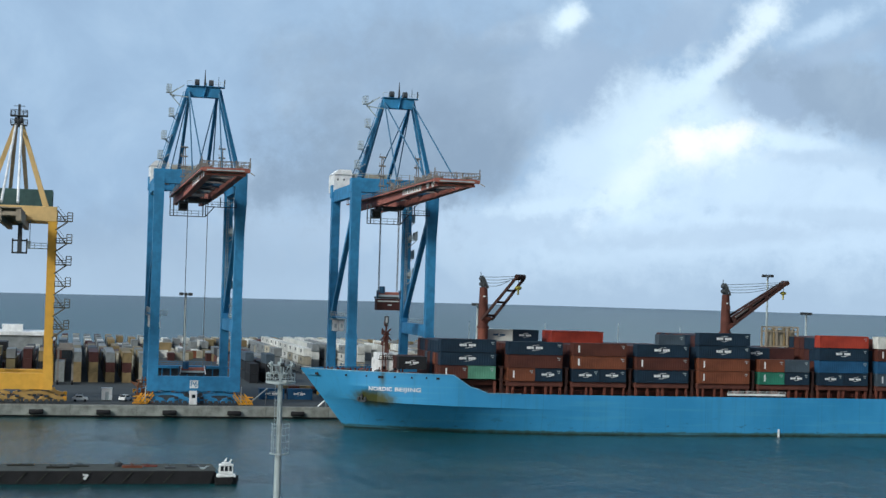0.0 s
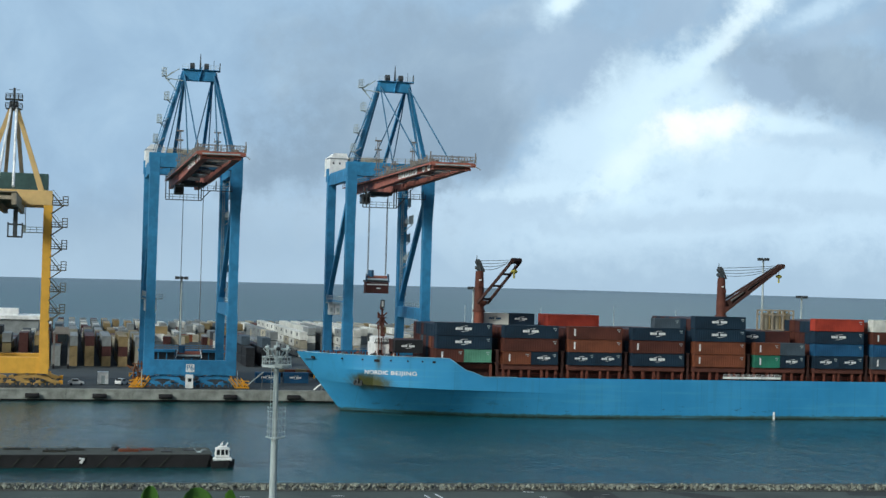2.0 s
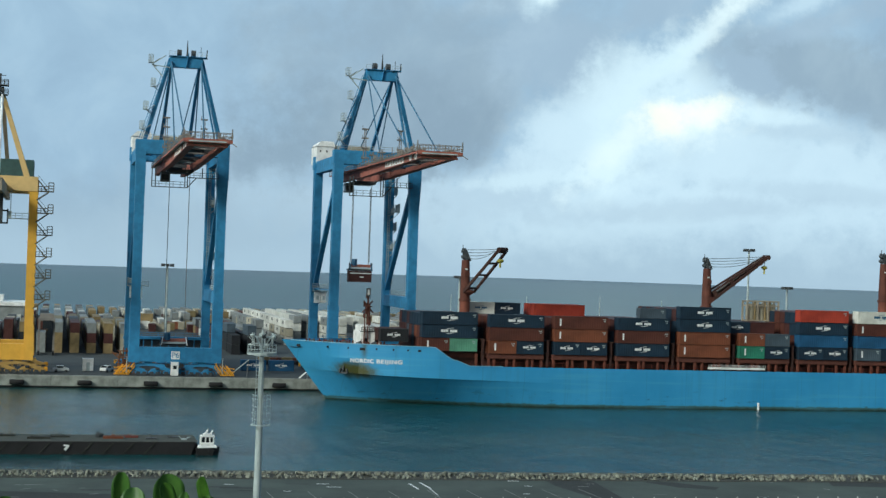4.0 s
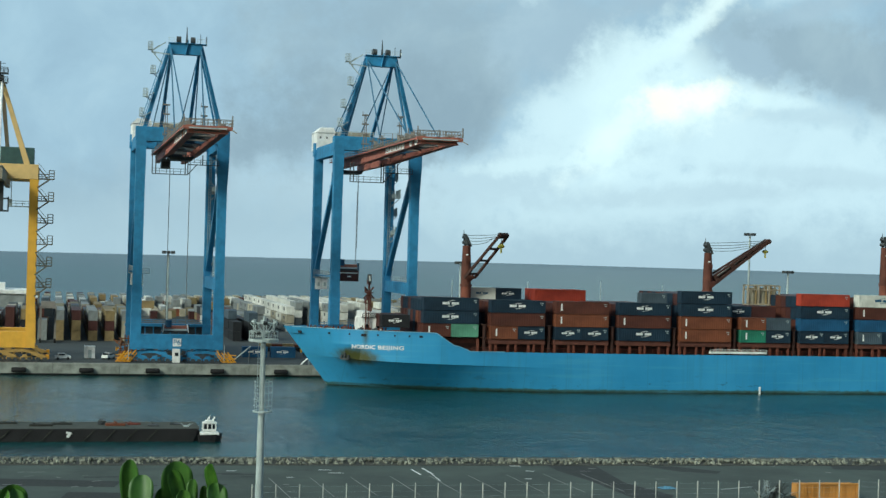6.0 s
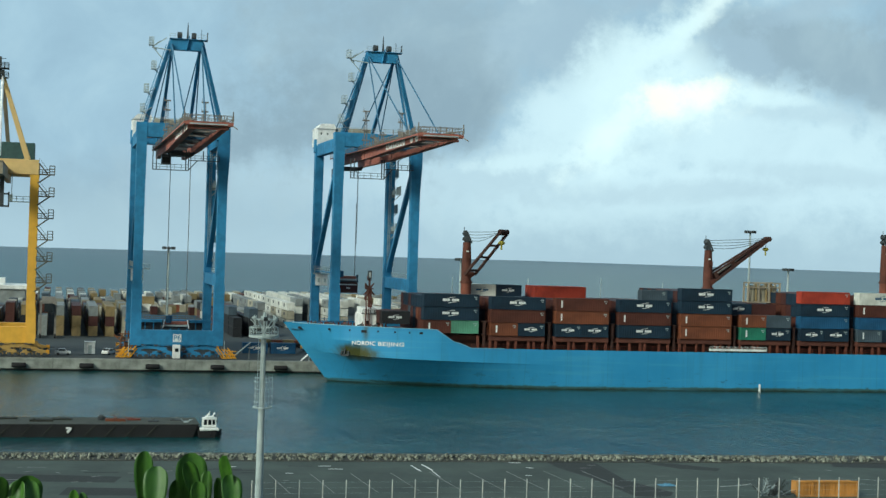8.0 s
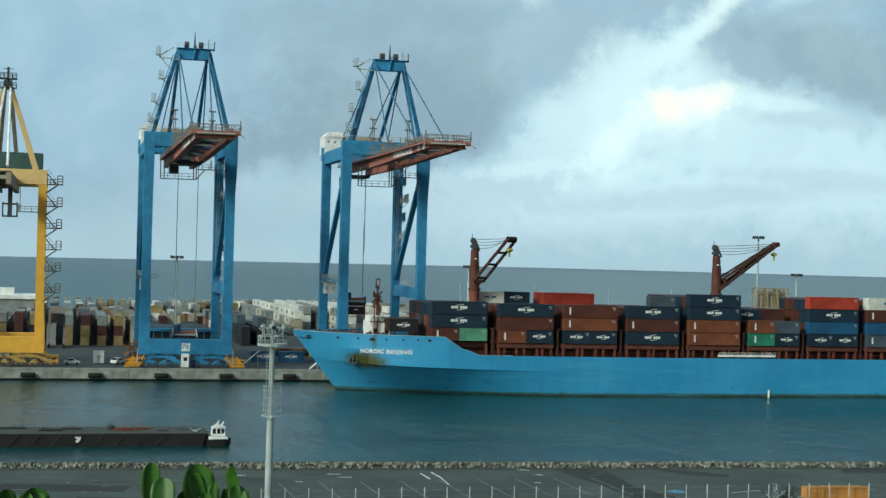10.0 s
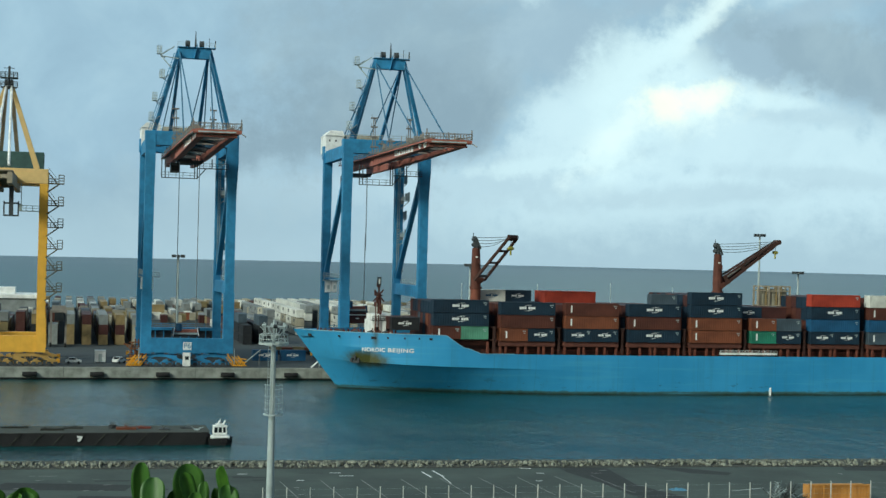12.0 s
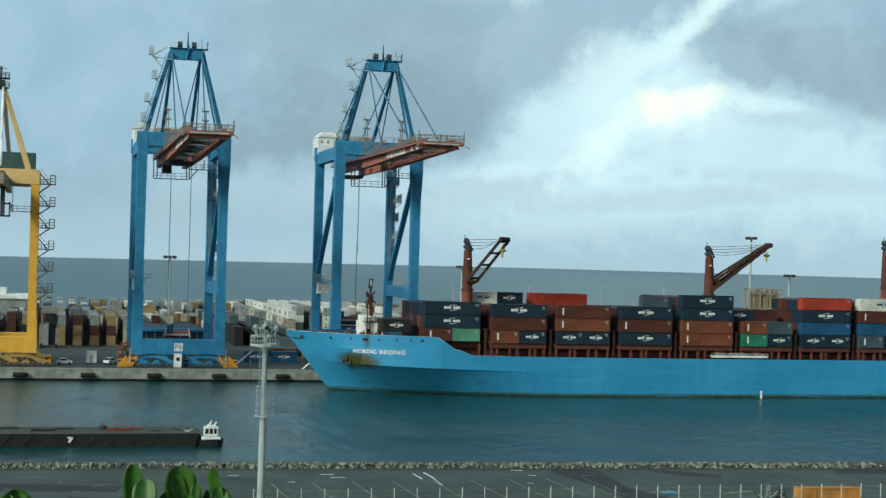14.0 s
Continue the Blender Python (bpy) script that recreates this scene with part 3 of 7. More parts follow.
    rail(bm, (-HALF + 1.0, GAUGE - 1.1, 7.4), (HALF - 1.0, GAUGE - 1.1, 7.4), 1.0, 2.0, 0.05)
    part("sill_railing", bm, blue, crane)
    for sx in (-1, 1):
        bm = bmesh.new()
        tube(bm, (sx * (HALF + 1.5), -1.0, 0.1), (sx * (HALF + 1.5), -1.0, 4.2), 0.09, n=6)
        part("marker_pole", bm, M["galvanised"], crane, "pale marker pole at the bogies")
    for y in (0, GAUGE):                                         # upper cross beams
        bm = bmesh.new()
        box(bm, -HALF - 1.3, HALF + 1.3, y - 1.2, y + 1.2, 50.3, 53.6)
        part("cross_beam", bm, blue, crane, bevel=0.06)
        bm = bmesh.new()
        rail(bm, (-HALF, y - 1.2, 53.6), (HALF, y - 1.2, 53.6), 1.1, 2.5, 0.05)
        part("railing", bm, M["galvanised"], crane)
    # boom and girder: two plate girders, cross members, walkways, rails
    z0, z1, tip, back = 47.4, 49.9, -59.0, 37.5
    red = M["crane_red"]
    for sx in (-1, 1):
        bm = bmesh.new()
        beam(bm, (sx * 3.2, tip, z1 - 0.75), (sx * 3.2, -3, (z0 + z1) / 2), 1.1, 1.5, 1.1, z1 - z0)
        beam(bm, (sx * 2.7, tip, z1 - 1.4), (sx * 2.7, -3, z0 + 0.1), 0.7, 0.25)
        part("boom_girder", bm, red, crane)
        bm = bmesh.new()
        beam(bm, (sx * 3.2, -2.6, (z0 + z1) / 2), (sx * 3.2, back, (z0 + z1) / 2), 1.1, z1 - z0)
        part("back_girder", bm, red, crane)
        bm = bmesh.new()
        box(bm, sx * 3.75 if sx > 0 else -4.7, 4.7 if sx > 0 else -3.75, tip, back, z1 - 0.55, z1 - 0.45)
        part("walkway", bm, M["boom_rail"], crane)
        bm = bmesh.new()
        rail(bm, (sx * 4.65, tip, z1 - 0.45), (sx * 4.65, back, z1 - 0.45), 1.1, 2.4, 0.05)
        part("railing", bm, M["boom_rail"], crane, "grimy brown walkway railing")
    for y in (tip + 0.7, -44, -30, -16, -4, 8, 20, 34):
        bm = bmesh.new()
        beam(bm, (-3.2, y, z1 - 0.6), (3.2, y, z1 - 0.6), 1.0, 1.0)
        part("girder_cross_member", bm, M["boom_rail"] if y <= -20 else M["steel_dark"], crane)
    bm = bmesh.new()
    box(bm, -4.7, 4.7, tip - 0.9, tip + 0.2, z1 - 0.9, z1 - 0.2)
    box(bm, -4.2, 4.2, tip - 0.5, tip + 1.6, z1 - 0.2, z1 - 0.1)
    box(bm, -3.9, 3.9, tip - 0.2, tip + 0.3, z1 - 1.6, z1 - 1.2)
    part("boom_tip", bm, red, crane)
    bm = bmesh.new()
    box(bm, -3.6, 3.6, tip + 2.2, tip + 2.6, z1 - 1.5, z1 - 1.1)
    box(bm, -3.6, 3.6, tip - 1.0, tip - 0.9, z1 - 0.75, z1 - 0.5)
    part("tip_beam", bm, M["galvanised"], crane, "pale cross beam at the boom tip")
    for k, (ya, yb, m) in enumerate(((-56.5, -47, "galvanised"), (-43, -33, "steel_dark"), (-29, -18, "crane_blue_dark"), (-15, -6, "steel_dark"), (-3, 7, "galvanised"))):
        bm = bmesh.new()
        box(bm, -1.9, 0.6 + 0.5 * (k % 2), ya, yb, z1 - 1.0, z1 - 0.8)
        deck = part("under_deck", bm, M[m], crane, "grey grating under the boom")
        for i in range(5):
            yy = ya + (yb - ya) * (i + 0.5) / 5
            bm = bmesh.new()
            beam(bm, (-2.6, yy, z1 - 0.9), (2.6, yy, z1 - 0.9), 0.25, 0.25)
            part("cross_bar", bm, M[m], deck)
        bm = bmesh.new()
        beam(bm, (-2.6, ya, z1 - 1.1), (2.6, yb, z1 - 1.1), 0.25, 0.25)
        part("diagonal_bar", bm, M[m], deck)
    bm = bmesh.new()                                             # pipes, cable trays and lamps along the boom's top
    for sx in (-1, 1):
        beam(bm, (sx * 2.5, tip + 1, z1 + 0.35), (sx * 2.5, -4, z1 + 0.35), 0.3, 0.3)
        for k in range(11):
            y = tip + 3 + 5.0 * k
            beam(bm, (sx * 3.3, y, z1), (sx * 3.3, y, z1 + 1.3 + 0.6 * (k % 3)), 0.16, 0.16)
            box(bm, sx * 3.3 - 0.4, sx * 3.3 + 0.4, y - 0.4, y + 0.4, z1 + 0.1, z1 + 0.55)
    rnd = random.Random(41)
    for k in range(26):
        y, x0, h = rnd.uniform(tip + 1, -4), rnd.choice((-4.2, -3.2, -1.0, 1.4, 3.4, 4.2)), rnd.uniform(0.4, 1.5)
        box(bm, x0 - 0.3, x0 + 0.3, y - 0.5, y + 0.5, z1 - 0.1, z1 + h)
    part("boom_services", bm, M["boom_rail"], crane, "grimy cable trays and lamp posts")
    bm = bmesh.new()
    for sx in (-1, 1):
        beam(bm, (sx * 4.72, tip, z1 - 0.5), (sx * 4.72, back, z1 - 0.5), 0.06, 0.3)
    beam(bm, (-4.7, tip - 0.95, z1 - 0.55), (4.7, tip - 0.95, z1 - 0.55), 0.06, 0.3)
    part("kick_plate", bm, red, crane)
    bm = bmesh.new()
    for a, b in (((-4.7, tip - 0.9), (4.7, tip - 0.9)), ((-4.7, tip + 1.5), (4.7, tip + 1.5))):
        rail(bm, (*a, z1 - 0.1), (*b, z1 - 0.1), 1.2, 1.2, 0.06)
    for sx in (-1, 1):
        beam(bm, (sx * 4.6, tip - 0.9, z1 - 0.1), (sx * 4.6, tip - 0.9, z1 + 1.9), 0.2, 0.2)
        beam(bm, (sx * 4.6, tip - 0.9, z1 - 0.8), (sx * 5.3, tip - 2.4, z1 - 1.5), 0.15, 0.15)
    part("tip_railing", bm, M["boom_rail"], crane)
    # apex frame and stays
    apex_y, apex_z = -1.2, 72.3
    for sx in (-1, 1):
        bm = bmesh.new()
        beam(bm, (sx * 8.6, 0.0, 53.4), (sx * 3.5, apex_y, apex_z), 0.75 if sx < 0 else 0.5, 0.9, 0.65 if sx < 0 else 0.45, 0.8)
        beam(bm, (sx * 8.6 - (0.9 if sx > 0 else 0), 2.2, 53.4), (sx * 3.5 - (0.35 if sx > 0 else 0), apex_y + 0.7, apex_z), 0.3, 0.3)
        for k in (0.2, 0.4, 0.6, 0.8):
            beam(bm, Vector((sx * 8.6, 0.0, 53.4)).lerp(Vector((sx * 3.5, apex_y, apex_z)), k), Vector((sx * 8.6, 2.2, 53.4)).lerp(Vector((sx * 3.5, apex_y + 0.7, apex_z)), k), 0.2, 0.2)
        part("apex_mast", bm, blue, crane)
        bm = bmesh.new()
        beam(bm, (sx * 3.4, GAUGE - 1.0, 53.4), (sx * 3.2, apex_y + 0.8, apex_z - 0.4), 0.8, 0.8, 0.65, 0.65)
        part("back_stay", bm, blue, crane)
        bm = bmesh.new()
        tube(bm, (sx * 4.4, GAUGE - 6.0, 51.0), (sx * 3.2, apex_y + 0.8, apex_z - 0.8), 0.14)
        part("stay_bar", bm, M["stay_blue"], crane)
        bm = bmesh.new()
        tube(bm, (sx * 3.3 - 1.7, GAUGE + 4.5, 55.5), (sx * 3.2, apex_y + 1.0, apex_z - 0.6), 0.14)
        part("stay_bar", bm, M["stay_blue"], crane)
        for y in (-46.0, -19.0):
            bm = bmesh.new()
            tube(bm, (sx * 3.2, y, z1 + 0.6), (sx * 3.4, apex_y - 0.5, apex_z - 0.6), 0.15)
            box(bm, sx * 3.2 - 0.25, sx * 3.2 + 0.25, y - 0.7, y + 0.7, z1 - 0.1, z1 + 1.1)
            part("fore_stay", bm, M["stay_blue"], crane)
        for k, high in enumerate((3.2, 8.6, 2.4, 2.4)):          # sheave posts on the girder
            bm = bmesh.new()
            y = 4 - 9.5 * k
            for d in (-0.35, 0.35):
                beam(bm, (sx * 4.2 + d, y, z1), (sx * 4.2 + d * 0.4, y, z1 + high), 0.18, 0.18)
            for zz in (1.6, 3.9, 6.2, 8.3):
                if zz < high:
                    box(bm, sx * 4.2 - 0.75, sx * 4.2 + 0.75, y - 0.5, y + 0.5, z1 + zz, z1 + zz + 0.28)
                    beam(bm, (sx * 4.2 - 0.7, y - 0.5, z1 + zz), (sx * 4.2 - 0.7, y - 0.5, z1 + zz + 0.9), 0.1, 0.1)
            part("sheave_post", bm, M["boom_rail"], crane)
    bm = bmesh.new()
    box(bm, -3.7, 3.7, apex_y - 0.9, apex_y + 0.9, apex_z - 2.0, apex_z + 0.4)
    beam(bm, (-3.9, apex_y, apex_z + 0.5), (4.6, apex_y, apex_z + 0.5), 2.6, 0.14)
    beam(bm, (-0.2, apex_y - 1.2, apex_z - 2.3), (0.5, apex_y - 1.2, apex_z + 1.2), 0.5, 0.2)
    part("apex_beam", bm, blue, crane, bevel=0.04)
    for sx in (-1, 1):
        bm = bmesh.new()
        tube(bm, (sx * 1.6 - 0.5, apex_y, apex_z + 1.3), (sx * 1.6 + 0.5, apex_y, apex_z + 1.3), 0.85, n=14)
        part("apex_sheave", bm, M["steel_dark"], crane)
    bm = bmesh.new()
    rail(bm, (-3.9, apex_y - 1.2, apex_z + 0.5), (-2.6, apex_y - 1.2, apex_z + 0.5), 1.1, 1.2, 0.03)
    part("apex_railing", bm, M["galvanised"], crane)
    bm = bmesh.new()
    rail(bm, (2.4, apex_y - 1.2, apex_z + 0.5), (4.6, apex_y - 1.2, apex_z + 0.5), 1.1, 1.1, 0.03)
    part("apex_railing", bm, M["galvanised"], crane)
    bm = bmesh.new()
    beam(bm, (0.2, apex_y, apex_z + 0.5), (0.2, apex_y, apex_z + 4.4), 0.5, 0.4, 0.1, 0.1)
    part("lightning_rod", bm, M["steel_dark"], crane)
    bm = bmesh.new()
    beam(bm, (4.6, apex_y, apex_z + 0.3), (4.7, apex_y, apex_z + 2.4), 0.3, 0.3, 0.2, 0.2)
    beam(bm, (3.3, apex_y, apex_z + 0.5), (3.3, apex_y, apex_z + 2.9), 0.1, 0.1)
    part("aerial", bm, M["steel_dark"], crane)
    bm = bmesh.new()
    beam(bm, (-7.6, apex_y - 1, apex_z - 1.6), (-4.6, apex_y - 1, apex_z + 0.5), 0.2, 0.2)
    beam(bm, (-7.8, apex_y - 1, apex_z - 1.8), (-3.6, apex_y - 1, apex_z - 2.2), 0.2, 0.2)
    beam(bm, (-7.6, apex_y - 1, apex_z - 1.8), (-5.2, apex_y - 1, apex_z - 4.4), 0.2, 0.2)
    part("landing_arm", bm, M["galvanised"], crane)
    for k in range(4):                                           # landings on the apex mast's climb
        bm = bmesh.new()
        cx, cz = ((-7.9, 71.0), (-7.2, 65.6), (-8.7, 60.3), (-9.4, 55.8))[k]
        box(bm, cx - 0.55, cx + 0.55, -2.0, -0.4, cz, cz + 0.15)
        for yy in (-2.0, -0.4):
            for i in range(4):
                beam(bm, (cx - 0.5 + 0.33 * i, yy, cz), (cx - 0.5 + 0.33 * i, yy, cz + 1.9), 0.08, 0.08)
            for zz in (0.6, 1.2, 1.9):
                beam(bm, (cx - 0.5, yy, cz + zz), (cx + 0.5, yy, cz + zz), 0.08, 0.08)
        beam(bm, (cx + 0.5, -1.2, cz), (cx + 2.0, -0.8, cz + 1.2), 0.18, 0.18)
        beam(bm, (cx + 0.2, -1.2, cz), (cx + 1.3, -0.8, cz - 0.8), 0.18, 0.18)
        part("mast_landing", bm, M["galvanised"], crane)
    bm = bmesh.new()                                             # caged ladder beside the mast
    for d in (0.0, 0.5):
        beam(bm, (-9.9 + d, -0.9, 53.8), (-4.6 + d, apex_y - 0.7, apex_z - 1.0), 0.12, 0.12)
    for i in range(26):
        k = i / 25
        c = Vector((-9.9, -0.9, 53.8)).lerp(Vector((-4.6, apex_y - 0.7, apex_z - 1.0)), k)
        beam(bm, c, c + Vector((0.5, 0, 0)), 0.08, 0.08)
    part("mast_ladder", bm, blue, crane)
    # machinery house on the girder over the land-side legs
    bm = bmesh.new()
    box(bm, -10.2, -5.6, GAUGE - 1.5, GAUGE + 6.0, 51.9, 56.3)
    house = part("machinery_house", bm, M["white"], crane, "white machinery house", bevel=0.08)
    bm = bmesh.new()
    vs = [bm.verts.new(p) for p in ((-10.35, GAUGE - 1.7, 56.3), (-5.4, GAUGE - 1.7, 56.3), (-5.4, GAUGE + 6.2, 56.3), (-10.35, GAUGE + 6.2, 56.3),
                                    (-9.0, GAUGE - 1.5, 57.6), (-5.9, GAUGE - 1.5, 57.6), (-5.9, GAUGE + 5.6, 57.6), (-9.0, GAUGE + 5.6, 57.6))]
    for f in ((3, 2, 1, 0), (4, 5, 6, 7), (0, 1, 5, 4), (1, 2, 6, 5), (2, 3, 7, 6), (3, 0, 4, 7)):
        bm.faces.new([vs[i] for i in f])
    part("roof", bm, M["white"], house)
    for k in range(2):
        bm = bmesh.new()
        box(bm, -9.4 + 1.6 * k, -9.0 + 1.6 * k, GAUGE - 1.56, GAUGE - 1.48, 54.8, 55.3)
        part("vent", bm, M["steel_dark"], house)
    bm = bmesh.new()
    box(bm, -5.0, 4.2, GAUGE - 1.5, GAUGE + 3.0, 53.7, 56.7)
    part("winch_cover", bm, BOX["cream"], crane, "cream winch cover", bevel=0.05)
    bm = bmesh.new()                                             # ladder up the inner land-side leg
    for dx in (-0.25, 0.25):
        beam(bm, (HALF - 0.2 + dx, GAUGE - 1.25, 20.7), (HALF - 0.2 + dx, GAUGE - 1.25, 50.3), 0.1, 0.1)
    for i in range(46):
        beam(bm, (HALF - 0.45, GAUGE - 1.25, 21.0 + 0.64 * i), (HALF + 0.05, GAUGE - 1.25, 21.0 + 0.64 * i), 0.12, 0.12)
    part("leg_ladder", bm, M["galvanised"], crane)
    # pale lettering plates on the boom's side: unreadable, so plain bars
    bm = bmesh.new()
    box(bm, -3.80, -3.745, -44.6, -26.6, 48.2, 49.6)
    sign = part("boom_sign", bm, M["white"], crane, "white name board on the boom", bevel=0.02)
    for k in range(7):
        bm = bmesh.new()
        y0 = -28.0 - 2.3 * k
        box(bm, -3.82, -3.79, y0 - 0.4, y0, 48.45, 49.35)
        box(bm, -3.82, -3.79, y0 - 1.3, y0 - 0.3, 49.15 if k % 2 else 48.45, 49.35 if k % 2 else 48.65)
        part("lettering", bm, M["crane_red"], sign)
    for y0 in (-50.5, -55.0):
        bm = bmesh.new()
        n = 14
        ring = [bm.verts.new((-3.80, y0 + 1.35 * math.cos(2 * math.pi * i / n), 49.0 + 0.72 * math.sin(2 * math.pi * i / n))) for i in range(n)]
        low = [bm.verts.new((-3.745, v.co.y, v.co.z)) for v in ring]
        bm.faces.new(ring)
        for i in range(n):
            bm.faces.new((ring[i], low[i], low[(i + 1) % n], ring[(i + 1) % n]))
        part("boom_roundel", bm, M["white"], crane, "white oval mark")
    stair_tower(crane, HALF + 0.2, GAUGE, 22.0, 50.0, 1, 4.6, "galvanised", 2.1)
    # services on the sea-side sill: cable reel, cabinets, number plate
    bm = bmesh.new()
    box(bm, -0.95, 0.95, -1.24, -1.18, 3.75, 5.55)
    plate = part("number_plate", bm, M["white"], crane, "white plate with the crane's number")
    cu = bpy.data.curves.new("plate_text", "FONT")
    cu.body, cu.size, cu.align_x, cu.align_y, cu.extrude = "P6", 1.7, "CENTER", "CENTER", 0.01
    txt = new("lettering_source", cu)
    bpy.context.view_layer.update()
    me = bpy.data.meshes.new_from_object(txt.evaluated_get(bpy.context.evaluated_depsgraph_get()))
    bpy.data.objects.remove(txt)
    me.materials.clear(), me.materials.append(M["crane_blue"])
    t = part("lettering", me, None, plate)
    t.matrix_local = pose(0, -1.27, 4.65, 90, 0, 0)
    bm = bmesh.new()
    box(bm, -1.0, 0.7, -2.4, -1.3, 0.1, 3.2)
    cab = part("switch_cabinet", bm, M["white"], crane, "white electrical cabinet", bevel=0.05)
    bm = bmesh.new()
    box(bm, -0.5, 0.3, -2.44, -2.38, 1.6, 2.4)
    part("panel", bm, M["glass"], cab)
    bm = bmesh.new()
    rail(bm, (-HALF - 0.8, GAUGE - 3.2, 19.9), (-HALF + 4.2, GAUGE - 3.2, 19.9), 1.0, 1.2, 0.05)
    box(bm, -HALF - 0.8, -HALF + 4.2, GAUGE - 3.3, GAUGE - 1.1, 19.7, 19.9)
    part("cabinet_platform", bm, M["galvanised"], crane)
    for a in (-HALF + 0.5, -HALF + 2.05):
        bm = bmesh.new()
        box(bm, a - 0.72, a + 0.68, GAUGE - 2.7, GAUGE - 1.2, 16.8, 19.6)
        cabinet = part("cabinet", bm, M["white"], crane, "white electrical cabinet on the leg", bevel=0.05)
        bm = bmesh.new()
        box(bm, a - 0.3, a + 0.3, GAUGE - 2.74, GAUGE - 2.68, 17.6, 18.6)
        part("panel", bm, M["galvanised"], cabinet)
    for x0, c in ((-HALF - 0.9, 1), (HALF + 0.9, -1)):           # storm-pin frames striped yellow
        guard = new("end_guard")
        guard.parent = crane
        tagged(guard, "yellow barred end guard")
        for i in range(11):
            bm = bmesh.new()
            if i < 8:
                beam(bm, (x0 - c * (0.44 * i + 0.3), -0.9 - 0.1 * (i % 2), 0.1), (x0 - c * (0.44 * i - 1.3 - 0.2 * (i % 3)), -0.9, 2.2 + 0.5 * ((i * 7) % 4) / 3), 0.2, 0.2)
            else:
                beam(bm, (x0 - c * 3.4, -0.8, 0.3 + 0.7 * (i - 8)), (x0 - c * 0.2, -0.8, 0.2 + 0.9 * (i - 8)), 0.2, 0.2)
            part("bar", bm, M["yellow_stripe"], guard)
    bm = bmesh.new()
    rail(bm, (-6.8, -2.2, 43.0), (1.2, -2.2, 43.0), 1.2, 1.6, 0.05)
    box(bm, -6.8, 1.2, -2.8, -1.6, 42.85, 43.0)
    box(bm, 1.2, 8.2, -2.8, -1.6, 45.2, 45.35)
    rail(bm, (1.2, -2.2, 45.3), (8.2, -2.2, 45.3), 1.1, 1.4, 0.05)
    for x0, zz in ((-6.8, 43.0), (-6.0, 43.0), (0.6, 43.0), (1.2, 43.0), (4.5, 45.3)):
        beam(bm, (x0, -2.2, zz), (x0, -2.2, 47.5), 0.22, 0.22)
    beam(bm, (1.2, -2.2, 43.0), (3.2, -2.2, 45.3), 0.22, 0.22)
    part("service_gantry", bm, M["steel_dark"], crane)
    return crane


def trolley(x, y, z):
    """The trolley with the driver's cab that runs under the girder; origin in the rail's height."""
    ob = thing("crane_trolley", (x, y, z), "dark steel crane trolley with the driver's cab under the girder", "crane trolley", "crane trolleys")
    bm = bmesh.new()
    box(bm, -2.6, 2.6, -3.6, 3.6, -0.9, -0.1)
    for sx in (-1, 1):
        for sy in (-1, 1):
            tube(bm, (sx * 2.5, sy * 2.8, -0.1), (sx * 2.9, sy * 2.8, -0.1), 0.4, n=10)
    part("trolley_frame", bm, M["steel_dark"], ob, bevel=0.05)
    bm = bmesh.new()
    box(bm, -4.4, -2.4, -1.0, 2.0, -2.9, -0.6)
    c = part("cab", bm, M["steel_dark"], ob, "dark driver's cab", bevel=0.1)
    bm = bmesh.new()
    box(bm, -4.2, -2.6, -1.06, -0.98, -2.5, -1.3)
    box(bm, -4.46, -4.38, -0.8, 1.7, -2.5, -1.3)
    part("window", bm, M["glass"], c)
    return ob


def spreader(x, y, z, rope, guide):
    """Head block and spreader on their ropes, with a box under it or none; origin at the spreader's underside."""
    ob = thing("spreader", (x, y, z), "spreader with head block hanging on crane ropes", "spreader", "spreaders")
    bm = bmesh.new()
    box(bm, -3.03, 3.03, -0.35, 0.35, 0.0, 0.45)
    for sx in (-1, 1):
        box(bm, sx * 3.0 - 0.25, sx * 3.0 + 0.25, -1.22, 1.22, 0.0, 0.45)
        box(bm, sx * 3.0 - 0.12, sx * 3.0 + 0.12, -1.3, -1.0, 0.0, 2.0)
    part("spreader_frame", bm, M["steel_dark"], ob)
    for sx in (-1, 1):
        bm = bmesh.new()
        beam(bm, (sx * 2.95, -1.28, 0.1), (sx * 2.6, -1.28, 2.0), 0.32, 0.2)
        part("flipper", bm, M[guide], ob)
    bm = bmesh.new()
    box(bm, -2.7, 2.7, -1.0, 1.0, 0.9, 1.6)
    part("head_block", bm, M["crane_red"], ob, "red head block", bevel=0.06)
    bm = bmesh.new()
    tube(bm, (-1.6, -0.6, 1.25), (-1.6, -0.6, 2.9), 0.75, n=12)
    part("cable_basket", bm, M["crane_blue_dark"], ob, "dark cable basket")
    bm = bmesh.new()
    box(bm, -2.6, 2.6, -1.15, 1.15, 0.45, 0.85)
    part("twistlock_beam", bm, M["galvanised"], ob, "pale grey spreader beam")
    for sx in (-1, 1):
        bm = bmesh.new()
        for sy in (-1, 1):
            tube(bm, (sx * 2.3, sy * 0.4, 0.4), (sx * 2.3, sy * 0.4, rope), 0.055, n=5)
        part("rope", bm, M["rope"], ob)
    return ob


sts_crane(27.3, "blue quay crane with red boom lowered over the quay")
sts_crane(72.9, "blue quay crane with red boom lowered over the ship")


